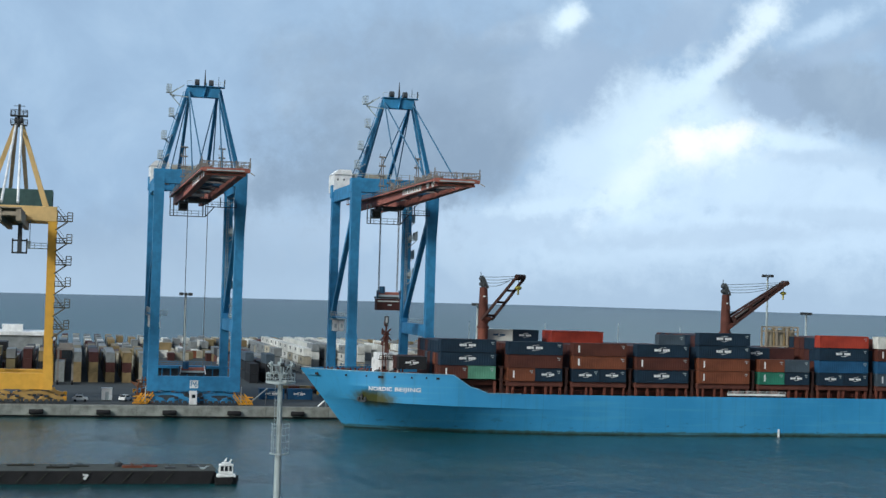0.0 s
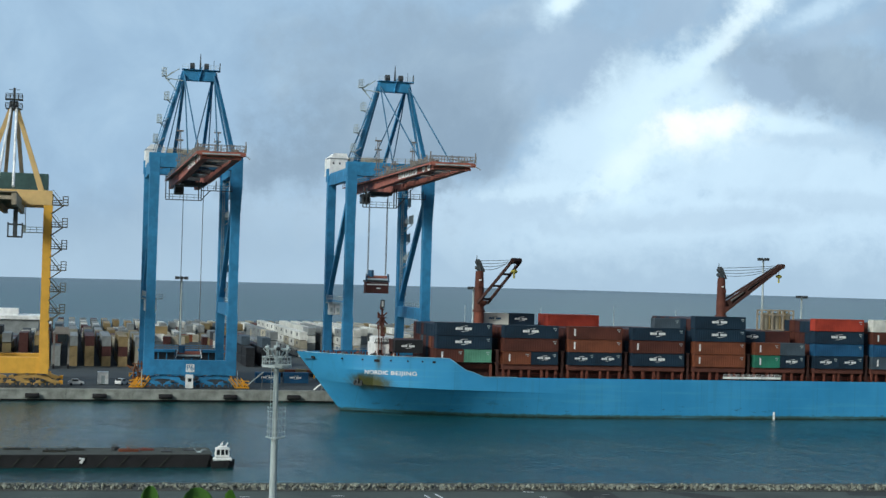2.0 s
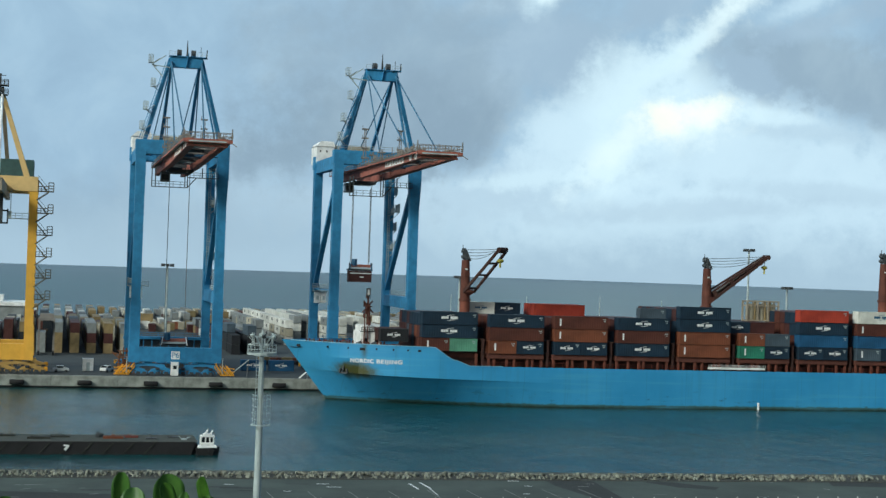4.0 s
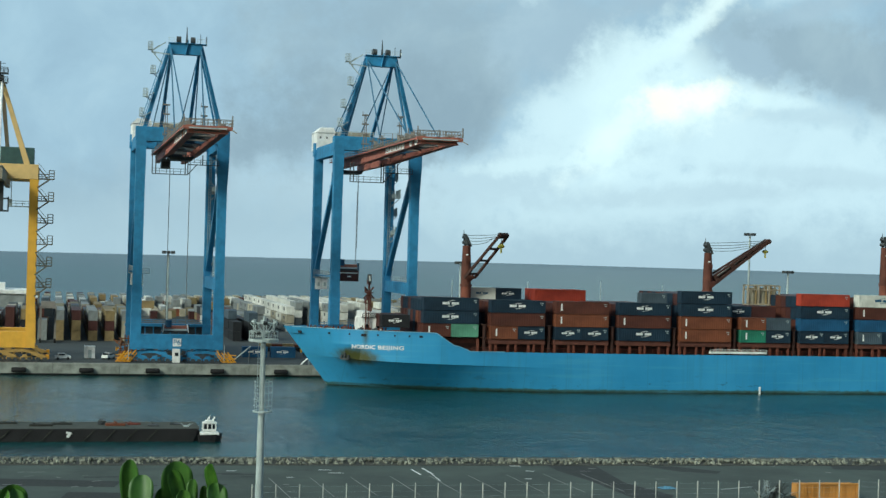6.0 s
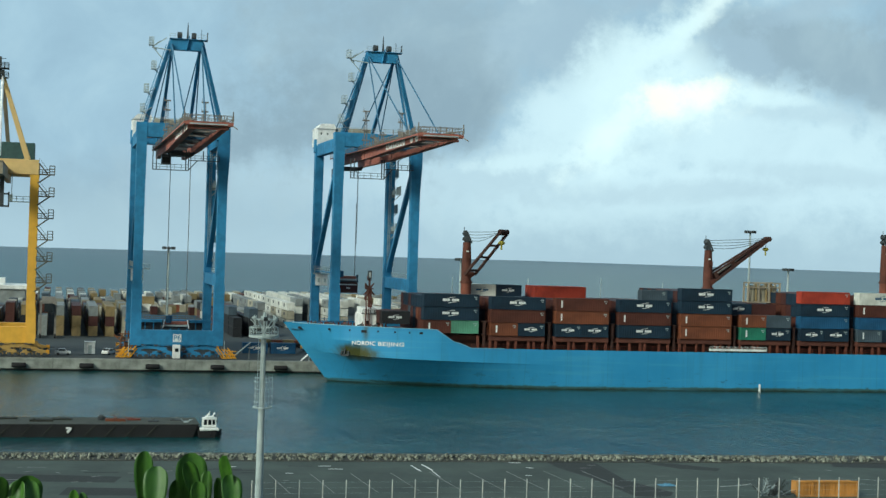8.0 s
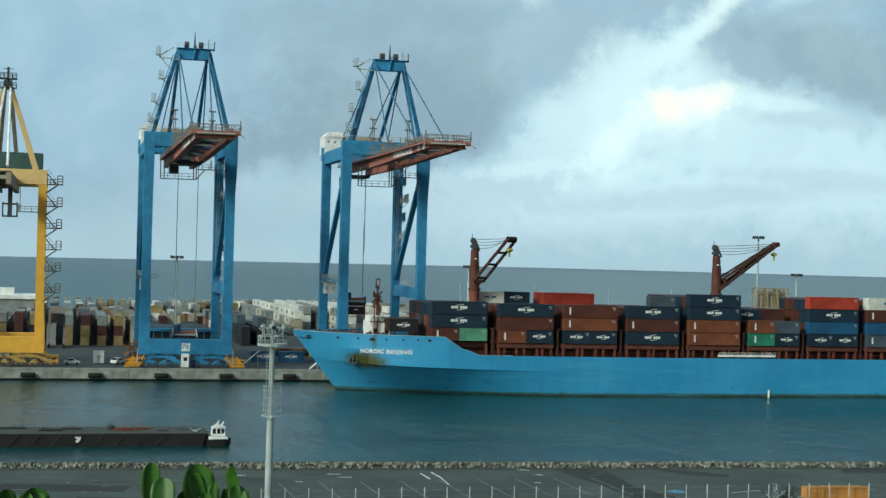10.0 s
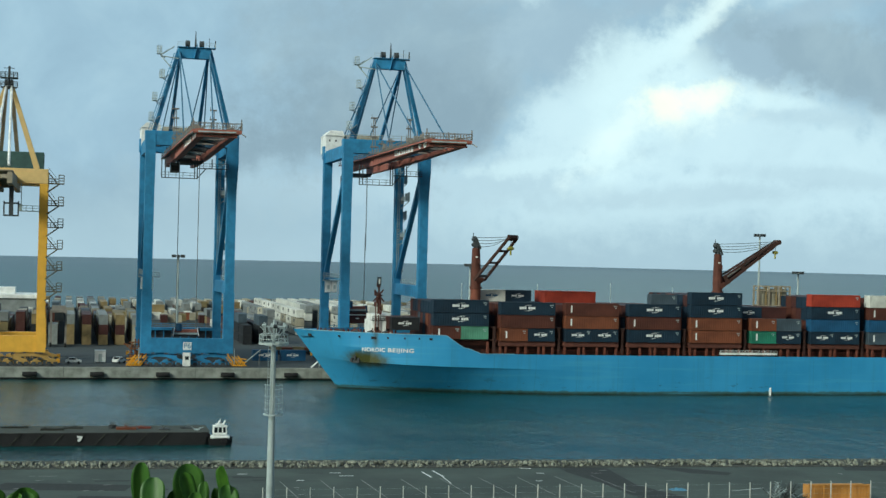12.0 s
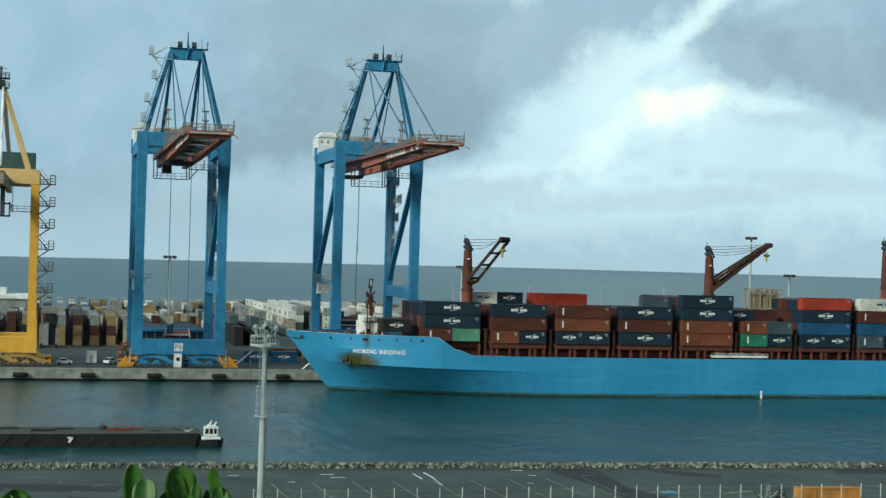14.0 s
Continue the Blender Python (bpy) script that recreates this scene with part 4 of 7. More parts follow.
def yellow_crane(x):
    crane = thing("ship_to_shore_crane", (x, 4.95, QUAY_Z), "yellow quay crane with a tall pointed apex frame", "harbour crane")
    yel = M["crane_yellow"]
    half = 8.1
    for sx in (-1, 1):
        for y, w in ((0, 1.9), (15.5, 1.6)):
            bm = bmesh.new()
            beam(bm, (sx * half, y, 3.0), (sx * half, y, 41.5), w, 1.9)
            beam(bm, (sx * (half + 0.2), y, 3.0), (sx * half, y, 12.0), w * 1.6, 2.0, w, 1.9)
            part("leg", bm, yel, crane)
        bm = bmesh.new()
        beam(bm, (sx * half, 1, 40.6), (sx * half, 15, 40.6), 1.4, 2.4)
        part("upper_tie", bm, M["crane_cream"], crane)
        bm = bmesh.new()
        beam(bm, (sx * half, 1, 12.0), (sx * half, 15, 12.0), 1.2, 1.8)
        part("portal_tie", bm, yel, crane)
    for y in (0, 15.5):
        bm = bmesh.new()
        box(bm, -half - 1.0, half + 1.0, y - 1.0, y + 1.0, 3.0, 6.6)
        part("sill_beam", bm, yel, crane, bevel=0.05)
        bm = bmesh.new()
        box(bm, -half - 0.9, half + 0.9, y - 1.0, y + 1.0, 40.6, 43.9)
        part("cross_beam", bm, M["crane_cream"], crane, bevel=0.05)
        bogies(crane, y, M["bogie_yellow"])
    apex = (0.0, 0.4, 62.0)
    for sx in (-1, 1):
        bm = bmesh.new()
        beam(bm, (sx * (half - 1.6), 0, 43.9), (sx * 0.7, apex[1], apex[2]), 1.2, 1.2, 0.9, 0.9)
        part("apex_mast", bm, M["crane_cream"], crane, "cream mast, its colour paled for haze")
        bm = bmesh.new()
        beam(bm, (sx * 2.2, 14.5, 43.5), (sx * 0.6, apex[1] + 0.6, apex[2]), 0.8, 0.8)
        part("back_stay", bm, M["boom_grey"], crane)
        bm = bmesh.new()
        tube(bm, (sx * 1.6, -32.0, 43.0), (sx * 0.6, apex[1] - 0.5, apex[2]), 0.28)
        part("fore_stay", bm, M["white"], crane)
        bm = bmesh.new()
        beam(bm, (sx * 1.9, -34, 40.4), (sx * 1.9, 22, 40.4), 1.0, 2.4)
        part("boom_girder", bm, M["boom_grey"], crane, "weathered grey-tan boom girder")
    bm = bmesh.new()
    box(bm, -2.4, 2.4, -34.2, 22, 41.7, 41.9)
    for y in (-33.5, -24, -14, -4, 8, 20):
        beam(bm, (-1.9, y, 40.6), (1.9, y, 40.6), 0.8, 0.8)
    part("boom_deck", bm, M["boom_grey"], crane)
    bm = bmesh.new()
    box(bm, -1.7, 1.7, apex[1] - 1.2, apex[1] + 1.2, apex[2] - 0.2, apex[2])
    box(bm, -1.9, 1.9, apex[1] - 1.4, apex[1] + 1.4, apex[2] + 1.9, apex[2] + 2.1)
    for z in (apex[2], apex[2] + 2.1):
        for yy in (-1.3, 1.3):
            rail(bm, (-1.8, apex[1] + yy, z), (1.8, apex[1] + yy, z), 1.1, 0.9, 0.06)
    beam(bm, (0, apex[1], apex[2] - 0.5), (0, apex[1], apex[2] + 4.6), 0.5, 0.5)
    beam(bm, (-1.2, apex[1], apex[2] + 4.2), (1.2, apex[1], apex[2] + 4.2), 0.12, 0.12)
    for sx in (-1, 1):
        tube(bm, (sx * 0.9, apex[1], apex[2] + 0.9), (sx * 0.3, apex[1], apex[2] + 0.9), 0.8, n=12)
    part("apex_head", bm, M["steel_dark"], crane)
    bm = bmesh.new()
    box(bm, -half - 0.4, half - 0.3, 9.0, 17.0, 44.0, 48.2)
    part("machinery_house", bm, paint("dark_green_cladding", (0.05, 0.10, 0.10, 1), 0.6, 0.2), crane, "dark green machinery house", bevel=0.08)
    for i, z in enumerate((16.5, 21.3, 26.1, 30.9, 35.8, 40.7)):   # railed landings, stairs and struts up the leg
        bm = bmesh.new()
        x0, x1 = half + 0.9, half + 4.3
        box(bm, x0, x1, -1.1, 0.6, z - 0.1, z + 0.16)
        for yy in (-1.1, 0.6):
            for xx in (x1 - 1.1, x1):
                beam(bm, (xx, yy, z), (xx, yy, z + 2.0), 0.2, 0.2)
            for zz in (0.7, 1.3, 2.0):
                beam(bm, (x1 - 1.1, yy, z + zz), (x1, yy, z + zz), 0.14, 0.14)
            rail(bm, (x0, yy, z), (x1 - 1.1, yy, z), 1.1, 0.9, 0.06)
            beam(bm, (x0 - 0.2, yy, z - 2.0), (x1 - 1.0, yy, z - 0.05), 0.28, 0.28)
        beam(bm, (x0, -0.3, z + 2.5), (x1 - 1.4, -0.3, z + 0.1), 0.9, 0.25)
        beam(bm, (x0, -0.7, z + 3.5), (x1 - 1.4, -0.7, z + 1.1), 0.08, 0.08)
        part("stair_landing", bm, M["stair"], crane, "weathered dark steel stair landing")
    bm = bmesh.new()
    box(bm, 3.0, 7.2, -1.6, -0.4, 34.3, 34.5)
    rail(bm, (3.0, -1.6, 34.5), (7.2, -1.6, 34.5), 1.1, 1.2, 0.06)
    box(bm, 2.7, 3.5, -1.6, -0.6, 34.3, 36.0)
    beam(bm, (3.3, -1, 35.7), (3.3, -1, 40.6), 0.16, 0.16)
    part("service_gantry", bm, M["galvanised"], crane)
    bm = bmesh.new()
    beam(bm, (1.8, -19.0, 33.0), (1.8, -19.0, 39.4), 0.9, 0.9)
    for sx in (-1, 1):
        beam(bm, (1.8 + sx * 1.45, -19.0, 32.9), (1.8 + sx * 1.45, -19.0, 36.0), 0.3, 0.3)
        for zz in (33.0, 35.6):
            beam(bm, (1.8, -19.0, zz), (1.8 + sx * 1.5, -19.0, zz), 0.3, 0.35)
    part("grab_head", bm, M["steel_dark"], crane, "dark hook block under the boom")
    return crane


yellow_crane(-13.3)


# ---- the ship ----
BOW, STERN, MID_Y, BEAM = 48.3, 252.0, -18.2, 16.1


def hull_material():
    t = Tree("hull_paint")
    v = t.coord()
    xyz = t.add("ShaderNodeSeparateXYZ")
    t.l.new(v, xyz.inputs[0])
    z = xyz.outputs[2]
    big, fine = t.noise(v, 0.06, 4, 0.6), t.noise(v, 0.9, 6, 0.65)
    runs = t.noise(t.coord((0.9, 0.9, 0.06)), 0.8, 4, 0.6)
    patch = t.noise(t.coord((0.5, 0.5, 1.5)), 0.6, 5, 0.65)
    c = t.mix(t.ramp(big, 0.3, 0.7), (0.040, 0.248, 0.490, 1), (0.060, 0.308, 0.575, 1))
    c = t.mix(t.math("MULTIPLY", t.ramp(runs, 0.5, 0.72), 0.28), c, (0.045, 0.20, 0.33, 1))
    low = t.math("SUBTRACT", 1.0, t.ramp(z, 0.5, 5.0))
    c = t.mix(t.math("MULTIPLY", t.math("MULTIPLY", low, t.ramp(patch, 0.61, 0.68)), 0.7), c, (0.02, 0.05, 0.07, 1))
    c = t.mix(t.math("MULTIPLY", t.ramp(fine, 0.70, 0.74), 0.5), c, (0.3, 0.5, 0.58, 1))
    edge = t.math("ADD", z, t.math("MULTIPLY", t.math("SUBTRACT", fine, 0.5), 0.9))
    c = t.mix(t.math("SUBTRACT", 1.0, t.ramp(edge, 0.5, 0.95)), c, (0.045, 0.105, 0.10, 1))
    c = t.mix(t.math("SUBTRACT", 1.0, t.ramp(edge, 0.1, 0.4)), c, (0.018, 0.028, 0.022, 1))
    seam = t.math("ABSOLUTE", t.math("SUBTRACT", t.math("FRACT", t.math("DIVIDE", xyz.outputs[0], 9.4)), 0.5))
    c = t.mix(t.math("MULTIPLY", t.math("SUBTRACT", 1.0, t.ramp(seam, 0.0, 0.016)), 0.35), c, (0.035, 0.17, 0.29, 1))
    strip = t.noise(t.coord((0.05, 0.05, 1.4)), 1.0, 4, 0.6)
    c = t.mix(t.math("MULTIPLY", t.ramp(strip, 0.52, 0.7), 0.35), c, (0.10, 0.36, 0.54, 1))
    scuff = t.noise(t.coord((0.45, 0.45, 0.8)), 1.7, 6, 0.7)
    c = t.mix(t.math("MULTIPLY", t.math("MULTIPLY", t.ramp(scuff, 0.635, 0.68), 0.75), low), c, (0.02, 0.045, 0.06, 1))
    # rust washed down and aft from the hawse pipe
    x = xyz.outputs[0]
    dx, dz = t.math("SUBTRACT", x, 62.8), t.math("SUBTRACT", z, 7.0)
    r = t.math("ADD", t.math("POWER", t.math("DIVIDE", dx, 5.0), 2.0), t.math("POWER", t.math("DIVIDE", t.math("ADD", dz, t.math("MULTIPLY", dx, 0.10)), 2.1), 2.0))
    r = t.math("ADD", r, t.math("MULTIPLY", t.math("SUBTRACT", t.noise(v, 0.6, 5, 0.6), 0.5), 1.1))
    c = t.mix(t.math("MULTIPLY", t.math("SUBTRACT", 1.0, t.ramp(r, 0.05, 1.15)), 1.0), c, (0.062, 0.066, 0.018, 1))
    sx = t.math("ABSOLUTE", t.math("SUBTRACT", x, 64.2))
    drip = t.math("MULTIPLY", t.math("SUBTRACT", 1.0, t.ramp(t.math("ADD", sx, t.math("MULTIPLY", fine, 0.8)), 0.3, 1.3)), t.ramp(z, 8.2, 11.5))
    c = t.mix(t.math("MULTIPLY", drip, 0.8), c, (0.05, 0.07, 0.04, 1))
    return t.surface(c, 0.42, 0.0, fine, 0.1, 0.04)


def deck_height(x):
    for (a, za), (b, zb) in (((-1e3, 12.75), (BOW, 12.75)), ((BOW, 12.75), (78.6, 12.55)), ((78.6, 12.55), (82.4, 10.0)),
                             ((82.4, 10.0), (84.2, 9.6)), ((84.2, 9.6), (86.2, 8.7)), ((86.2, 8.7), (120, 8.6))):
        if x <= b:
            return za + (zb - za) * (x - a) / (b - a)
    return 8.6


def half_breadth(x, z):
    """Outward shape of the hull at the length x and height z."""
    stem = BOW + (12.75 - z) * 0.79 if z > 0 else BOW + 10.07 + z * -0.3
    d = max(0.0, x - stem)
    deck = min(BEAM * (1 - (1 - min(1.0, max(0.0, x - BOW) / 36.0)) ** 2.3), 1.05 * d)
    wl = BEAM * (1 - (1 - min(1.0, d / 58.0)) ** 2.0)
    zk = 6.4 - 0.026 * (x - 60) if x > 60 else 6.4            # knuckle
    if z >= zk:
        k = 1.0
    else:
        k = max(0.0, z / zk) ** 1.15 * 0.95
    b = wl + (deck - wl) * k
    if x > 225:
        b *= 1 - 0.35 * ((x - 225) / (STERN - 225)) ** 2
    return max(0.06, b)


def ship_hull(ship):
    levels = (-3.0, 0.0, 1.2, 2.6, 4.0, 5.2, "k0", "k1", "m", "d")
    stations = [BOW + d for d in (0, 0.8, 1.8, 3, 4.5, 6.5, 9, 12, 15, 18, 21, 24, 27, 30.2, 32, 34, 36, 38, 42, 46, 52, 58, 66, 76, 90, 110, 140, 170)] + [225, 238, 246, STERN]
    bm = bmesh.new()
    for sy in (-1, 1):
        grid = []
        for x in stations:
            zd = deck_height(x)
            zk = min(6.4 - 0.026 * (x - 60) if x > 60 else 6.4, zd - 1)
            zk = max(zk, 5.3) if x < 100 else max(zk, 3.0)
            row = []
            for lv in levels:
                z = {"k0": zk - 0.06, "k1": zk + 0.02, "m": (zk + zd) / 2, "d": zd}.get(lv, lv) if isinstance(lv, str) else min(lv, zk - 0.15)
                stem = BOW + (12.75 - z) * 0.79 if z > 0 else BOW + 10.07 - z * 0.3
                xx = max(x, stem)
                row.append(bm.verts.new((xx, sy * half_breadth(xx + 1e-3, z), z)))
            grid.append(row)
        for a, b in zip(grid, grid[1:]):
            for i in range(len(levels) - 1):
                q = (a[i], b[i], b[i + 1], a[i + 1])
                if len({tuple(v.co) for v in q}) > 2:
                    bm.faces.new(q)
    bmesh.ops.remove_doubles(bm, verts=bm.verts, dist=0.03)
    hull = part("hull", bm, hull_material(), ship, "light blue hull with rust under the hawse pipe")
    hull.data.polygons.foreach_set("use_smooth", [True] * len(hull.data.polygons))
    hull.data.set_sharp_from_angle(angle=radians(16))
    # decks
    bm = bmesh.new()
    for x0, x1, z in ((BOW + 1.5, 79.0, 11.3), (79.0, STERN, 8.1)):
        n = 24
        xs = [x0 + (x1 - x0) * i / n for i in range(n + 1)]
        l = [bm.verts.new((x, half_breadth(x, 8) - 0.15 if x > BOW + 5 else half_breadth(x, 12) * 0.9, z)) for x in xs]
        r = [bm.verts.new((v.co.x, -v.co.y, z)) for v in l]
        for i in range(n):
            bm.faces.new((l[i], l[i + 1], r[i + 1], r[i]))
    part("deck", bm, M["rust"], ship, "rust red deck")
    return hull


def lettering(text, size, material, parent, m, label=""):
    cu = bpy.data.curves.new("lettering", "FONT")
    cu.body, cu.size, cu.align_x, cu.align_y, cu.extrude, cu.offset, cu.space_character = text, size, "CENTER", "CENTER", 0.01, 0.025, 1.1
    src = new("lettering_source", cu)
    bpy.context.view_layer.update()
    me = bpy.data.meshes.new_from_object(src.evaluated_get(bpy.context.evaluated_depsgraph_get()))
    bpy.data.objects.remove(src)
    me.materials.clear(), me.materials.append(material)
    ob = part("lettering", me, None, parent, label)
    ob.matrix_local = m
    return ob


def deck_crane(ship, x, jib_to, name_label, lift=0.0, slew=0.0):
    """Pedestal, slewing column with its head, two-girder box jib and its ropes, in the ship's space; slew turns the jib over the side."""
    red = M["mast_brown"]
    z = 22.2 + lift
    bm = bmesh.new()
    tube(bm, (x, 0, 8.1), (x, 0, z), 1.15, n=20)
    ped = part("crane_pedestal", bm, M["post"], ship, name_label, smooth=False)
    bm = bmesh.new()
    tube(bm, (x, 0, z), (x, 0, z + 0.5), 1.4, n=20)
    tube(bm, (x, 0, z + 0.5), (x, 0, z + 2.6), 1.12, 1.15, n=20)
    tube(bm, (x, 0, z + 2.6), (x - 0.1, 0, z + 9.2), 1.15, 0.88, n=20)
    for sy in (-1, 1):                                           # brackets of the jib's foot
        beam(bm, (x, sy * 1.2, z + 1.6), (x + 1.5, sy * 1.2, z + 2.3), 0.3, 1.5, 0.3, 0.8)
    box(bm, x - 0.5, x + 0.6, -1.25, -0.9, z + 5.6, z + 6.6)
    part("crane_house", bm, red, ped)
    bm = bmesh.new()
    box(bm, x - 0.45, x + 0.1, -1.12, -1.02, z + 7.0, z + 7.3)
    part("plate", bm, M["white"], ped, "small white plate")
    bm = bmesh.new()
    for sy in (-0.7, 0.7):
        beam(bm, (x - 0.2, sy, z + 9.2), (x - 0.6, sy, z + 11.8), 0.3, 0.5)
        beam(bm, (x + 0.8, sy, z + 9.0), (x - 0.3, sy, z + 11.4), 0.3, 0.4)
    for zz in (9.9, 11.1):
        tube(bm, (x - 0.5, -0.9, z + zz), (x - 0.5, 0.9, z + zz), 0.5, n=10)
    beam(bm, (x - 0.8, 0, z + 11.4), (x - 0.8, 0, z + 12.6), 0.12, 0.12)
    part("crane_head", bm, M["steel_dark"], ped)
    s = radians(slew)
    foot = Vector((x + 1.2 * math.cos(s), -1.2 * math.sin(s), z + 2.0))
    tip = Vector((jib_to[0], jib_to[1] - (jib_to[0] - x) * math.tan(s), jib_to[2]))
    n = (tip - foot).normalized()
    side = Vector((math.sin(s), math.cos(s), 0))
    up = n.cross(side)
    bm = bmesh.new()
    for sy in (-1, 1):
        a, b = side * (sy * (1.3 + 0.25 * math.sin(s))), side * (sy * (0.7 + 0.6 * math.sin(s)))
        beam(bm, foot + a, tip + b, 0.35, 0.6)
        if slew:
            continue
        beam(bm, foot + up * 1.7 + n * 0.9 + a, tip + up * 0.5 + b, 0.35, 0.45)
        for k in (0.06, 0.36, 0.64, 0.86):
            w = side * (sy * (1.3 - 0.6 * k))
            c = foot.lerp(tip, k) + w
            beam(bm, c - up * 0.35, c + up * (1.9 - 1.1 * k) + n * 0.2, 0.4, 0.9)
    for k in (0.1, 0.42, 0.7, 0.97):
        c, w = foot.lerp(tip, k), side * (1.3 - 0.6 * k + (0.25 + 0.35 * k) * math.sin(s))
        beam(bm, c - w, c + w, 0.7, 0.5)
    tube(bm, tip - side * 1.2 + Vector((0, 0, 0.2)), tip + side * 1.2 + Vector((0, 0, 0.2)), 0.6, n=10)
    part("jib", bm, M["jib"], ped)
    bm = bmesh.new()                                             # pale strip between the girders
    if slew:
        beam(bm, foot.lerp(tip, 0.12) - side * 1.15 + up * 0.4, foot.lerp(tip, 0.9) - side * 1.0 + up * 0.4, 0.2, 0.25)
    else:
        beam(bm, foot.lerp(tip, 0.12) + up * 0.85, foot.lerp(tip, 0.93) + up * 0.5, 1.1, 0.3)
    part("jib_walkway", bm, M["boom_rail"], ped, "pale strip inside the jib")
    bm = bmesh.new()
    for k, sag in enumerate((0.15, 0.5, 0.9, 1.3)):
        a, b = Vector((x - 0.3, 0, z + 11.5 - 0.55 * k)), tip + Vector((-0.8 * k, 0, 0.4 - 0.35 * k))
        pts = [a.lerp(b, i / 6) - Vector((0, 0, sag * 4 * (i / 6) * (1 - i / 6) * 0.6)) for i in range(7)]
        for p, q in zip(pts, pts[1:]):
            tube(bm, p, q, 0.06, n=5)
    tube(bm, tip + Vector((-0.3, 0, 0)), tip + Vector((-0.4, 0, -1.8)), 0.06, n=5)
    part("jib_rope", bm, M["steel_dark"], ped)
    bm = bmesh.new()
    bmesh.ops.create_icosphere(bm, subdivisions=2, radius=0.6, matrix=Matrix.Translation(tip + Vector((-0.4, 0, -2.2))) @ Matrix.Diagonal((1.35, 0.7, 0.75, 1)))
    tube(bm, tip + Vector((-0.4, 0, -3.7)), tip + Vector((-0.4, 0, -2.4)), 0.22, n=6)
    part("hook_block", bm, M["hook"], ped, "dull yellow hook block")
    return ped


def ship():
    ob = thing("container_ship", (0, MID_Y, 0), "light blue container ship moored at the quay, loaded with containers", "ship")
    ship_hull(ob)
    # bulwark openings and mooring leads along the forecastle
    for x, w in ((51.5, 1.2), (57, 0.5), (61, 0.5), (66.6, 0.5), (63.8, 1.7), (70, 0.5), (73, 0.5), (75.4, 1.0)):
        bm = bmesh.new()
        z = 11.75
        b = half_breadth(x, z)
        tangent = half_breadth(x + 0.5, z) - half_breadth(x - 0.5, z)
        m = Matrix.Translation((x, -b, z)) @ Matrix.Rotation(-math.atan(tangent), 4, "Z")
        box(bm, -w * 0.35, w * 0.35, -0.06, 0.2, -0.12 - w * 0.16, 0.18, m)
        part("mooring_lead", bm, M["rubber"], ob)
    bm = bmesh.new()                                             # pale cap along the bulwark
    xs = [50 + 1.25 * k for k in range(36)]
    for x0, x1 in zip(xs, xs[1:]):
        beam(bm, (x0, -half_breadth(x0, deck_height(x0)) - 0.03, deck_height(x0) + 0.04), (x1 + 0.02, -half_breadth(x1, deck_height(x1)) - 0.03, deck_height(x1) + 0.04), 0.2, 0.14)
    part("bulwark_cap", bm, M["cap"], ob, "pale bulwark cap")
    # anchor in its pocket
    bm = bmesh.new()
    b = half_breadth(60.6, 6.9)
    for a, c in (((60.6, -b - 0.3, 8.4), (60.4, -b - 0.1, 6.4)), ((59.2, -b + 0.2, 6.0), (61.8, -b - 0.6, 5.9)),
                 ((59.2, -b + 0.1, 6.0), (59.5, -b - 0.3, 7.4)), ((61.8, -b - 0.7, 5.9), (61.6, -b - 0.9, 7.3))):
        mid = Vector((60.5, -b - 0.2, 6.9))
        beam(bm, mid + (Vector(a) - mid) * 0.6, mid + (Vector(c) - mid) * 0.6, 0.45, 0.4)
    part("anchor", bm, M["steel_dark"], ob, "rusty stowed anchor")
    # name on the bow
    for word, x0, x1 in (("NORDIC", 61.5, 66.1), ("BEIJING", 66.65, 71.9)):
        name = lettering(word, 1.15, M["white"], ob, Matrix(), "white lettering of the ship's name")
        lo, hi = min(v.co.x for v in name.data.vertices), max(v.co.x for v in name.data.vertices)
        for v in name.data.vertices:                             # laid onto the curved bow
            along, up = x0 + (x1 - x0) * (v.co.x - lo) / (hi - lo), v.co.y + 9.1
            v.co = (along, -half_breadth(along, up) - 0.05 - v.co.z, up)
    # forecastle gear
    for x, y, s in ((55, -3, 0.9), (58.5, 3, 1.1), (60.5, -5, 1.0), (62.5, 2, 1.2), (64.3, -6, 0.9), (56.8, 1, 0.8), (65.5, -7, 0.8)):
        bm = bmesh.new()
        tube(bm, (x, y - s, 12.1), (x, y + s, 12.1), 0.6 * s, n=12)
        winch = part("mooring_winch", bm, M["rust"], ob, "rust red mooring winch")
        bm = bmesh.new()
        box(bm, x - s, x + s, y - s * 1.2, y + s * 1.2, 11.3, 11.9)
        part("winch_bed", bm, M["steel_dark"], winch)
    rnd = random.Random(17)
    for k in range(16):                                          # fairleads, bollards and coiled hawsers behind the bulwark
        bm = bmesh.new()
        x = 53.5 + 1.0 * k
        y = -half_breadth(x, 12) * rnd.uniform(0.45, 0.8)
        if k % 3 == 0:
            for d in (-0.35, 0.35):
                tube(bm, (x + d, y, 11.3), (x + d, y, 13.0 + 0.25 * rnd.random()), 0.2, n=8)
        elif k % 3 == 1:
            tube(bm, (x - 0.5, y, 12.5), (x + 0.5, y, 12.9), 0.38, n=8)
            beam(bm, (x, y, 11.3), (x, y, 12.6), 0.3, 0.3)
        else:
            beam(bm, (x, y, 11.3), (x + rnd.uniform(-0.5, 0.5), y, 13.1 + 0.4 * rnd.random()), 0.16, 0.16)
            box(bm, x - 0.4, x + 0.3, y - 0.3, y + 0.3, 11.3, 12.9)
        part("deck_fitting", bm, M[("mast_brown", "steel_dark", "rust")[k % 3]], ob)
    bm = bmesh.new()
    mx = 67.1
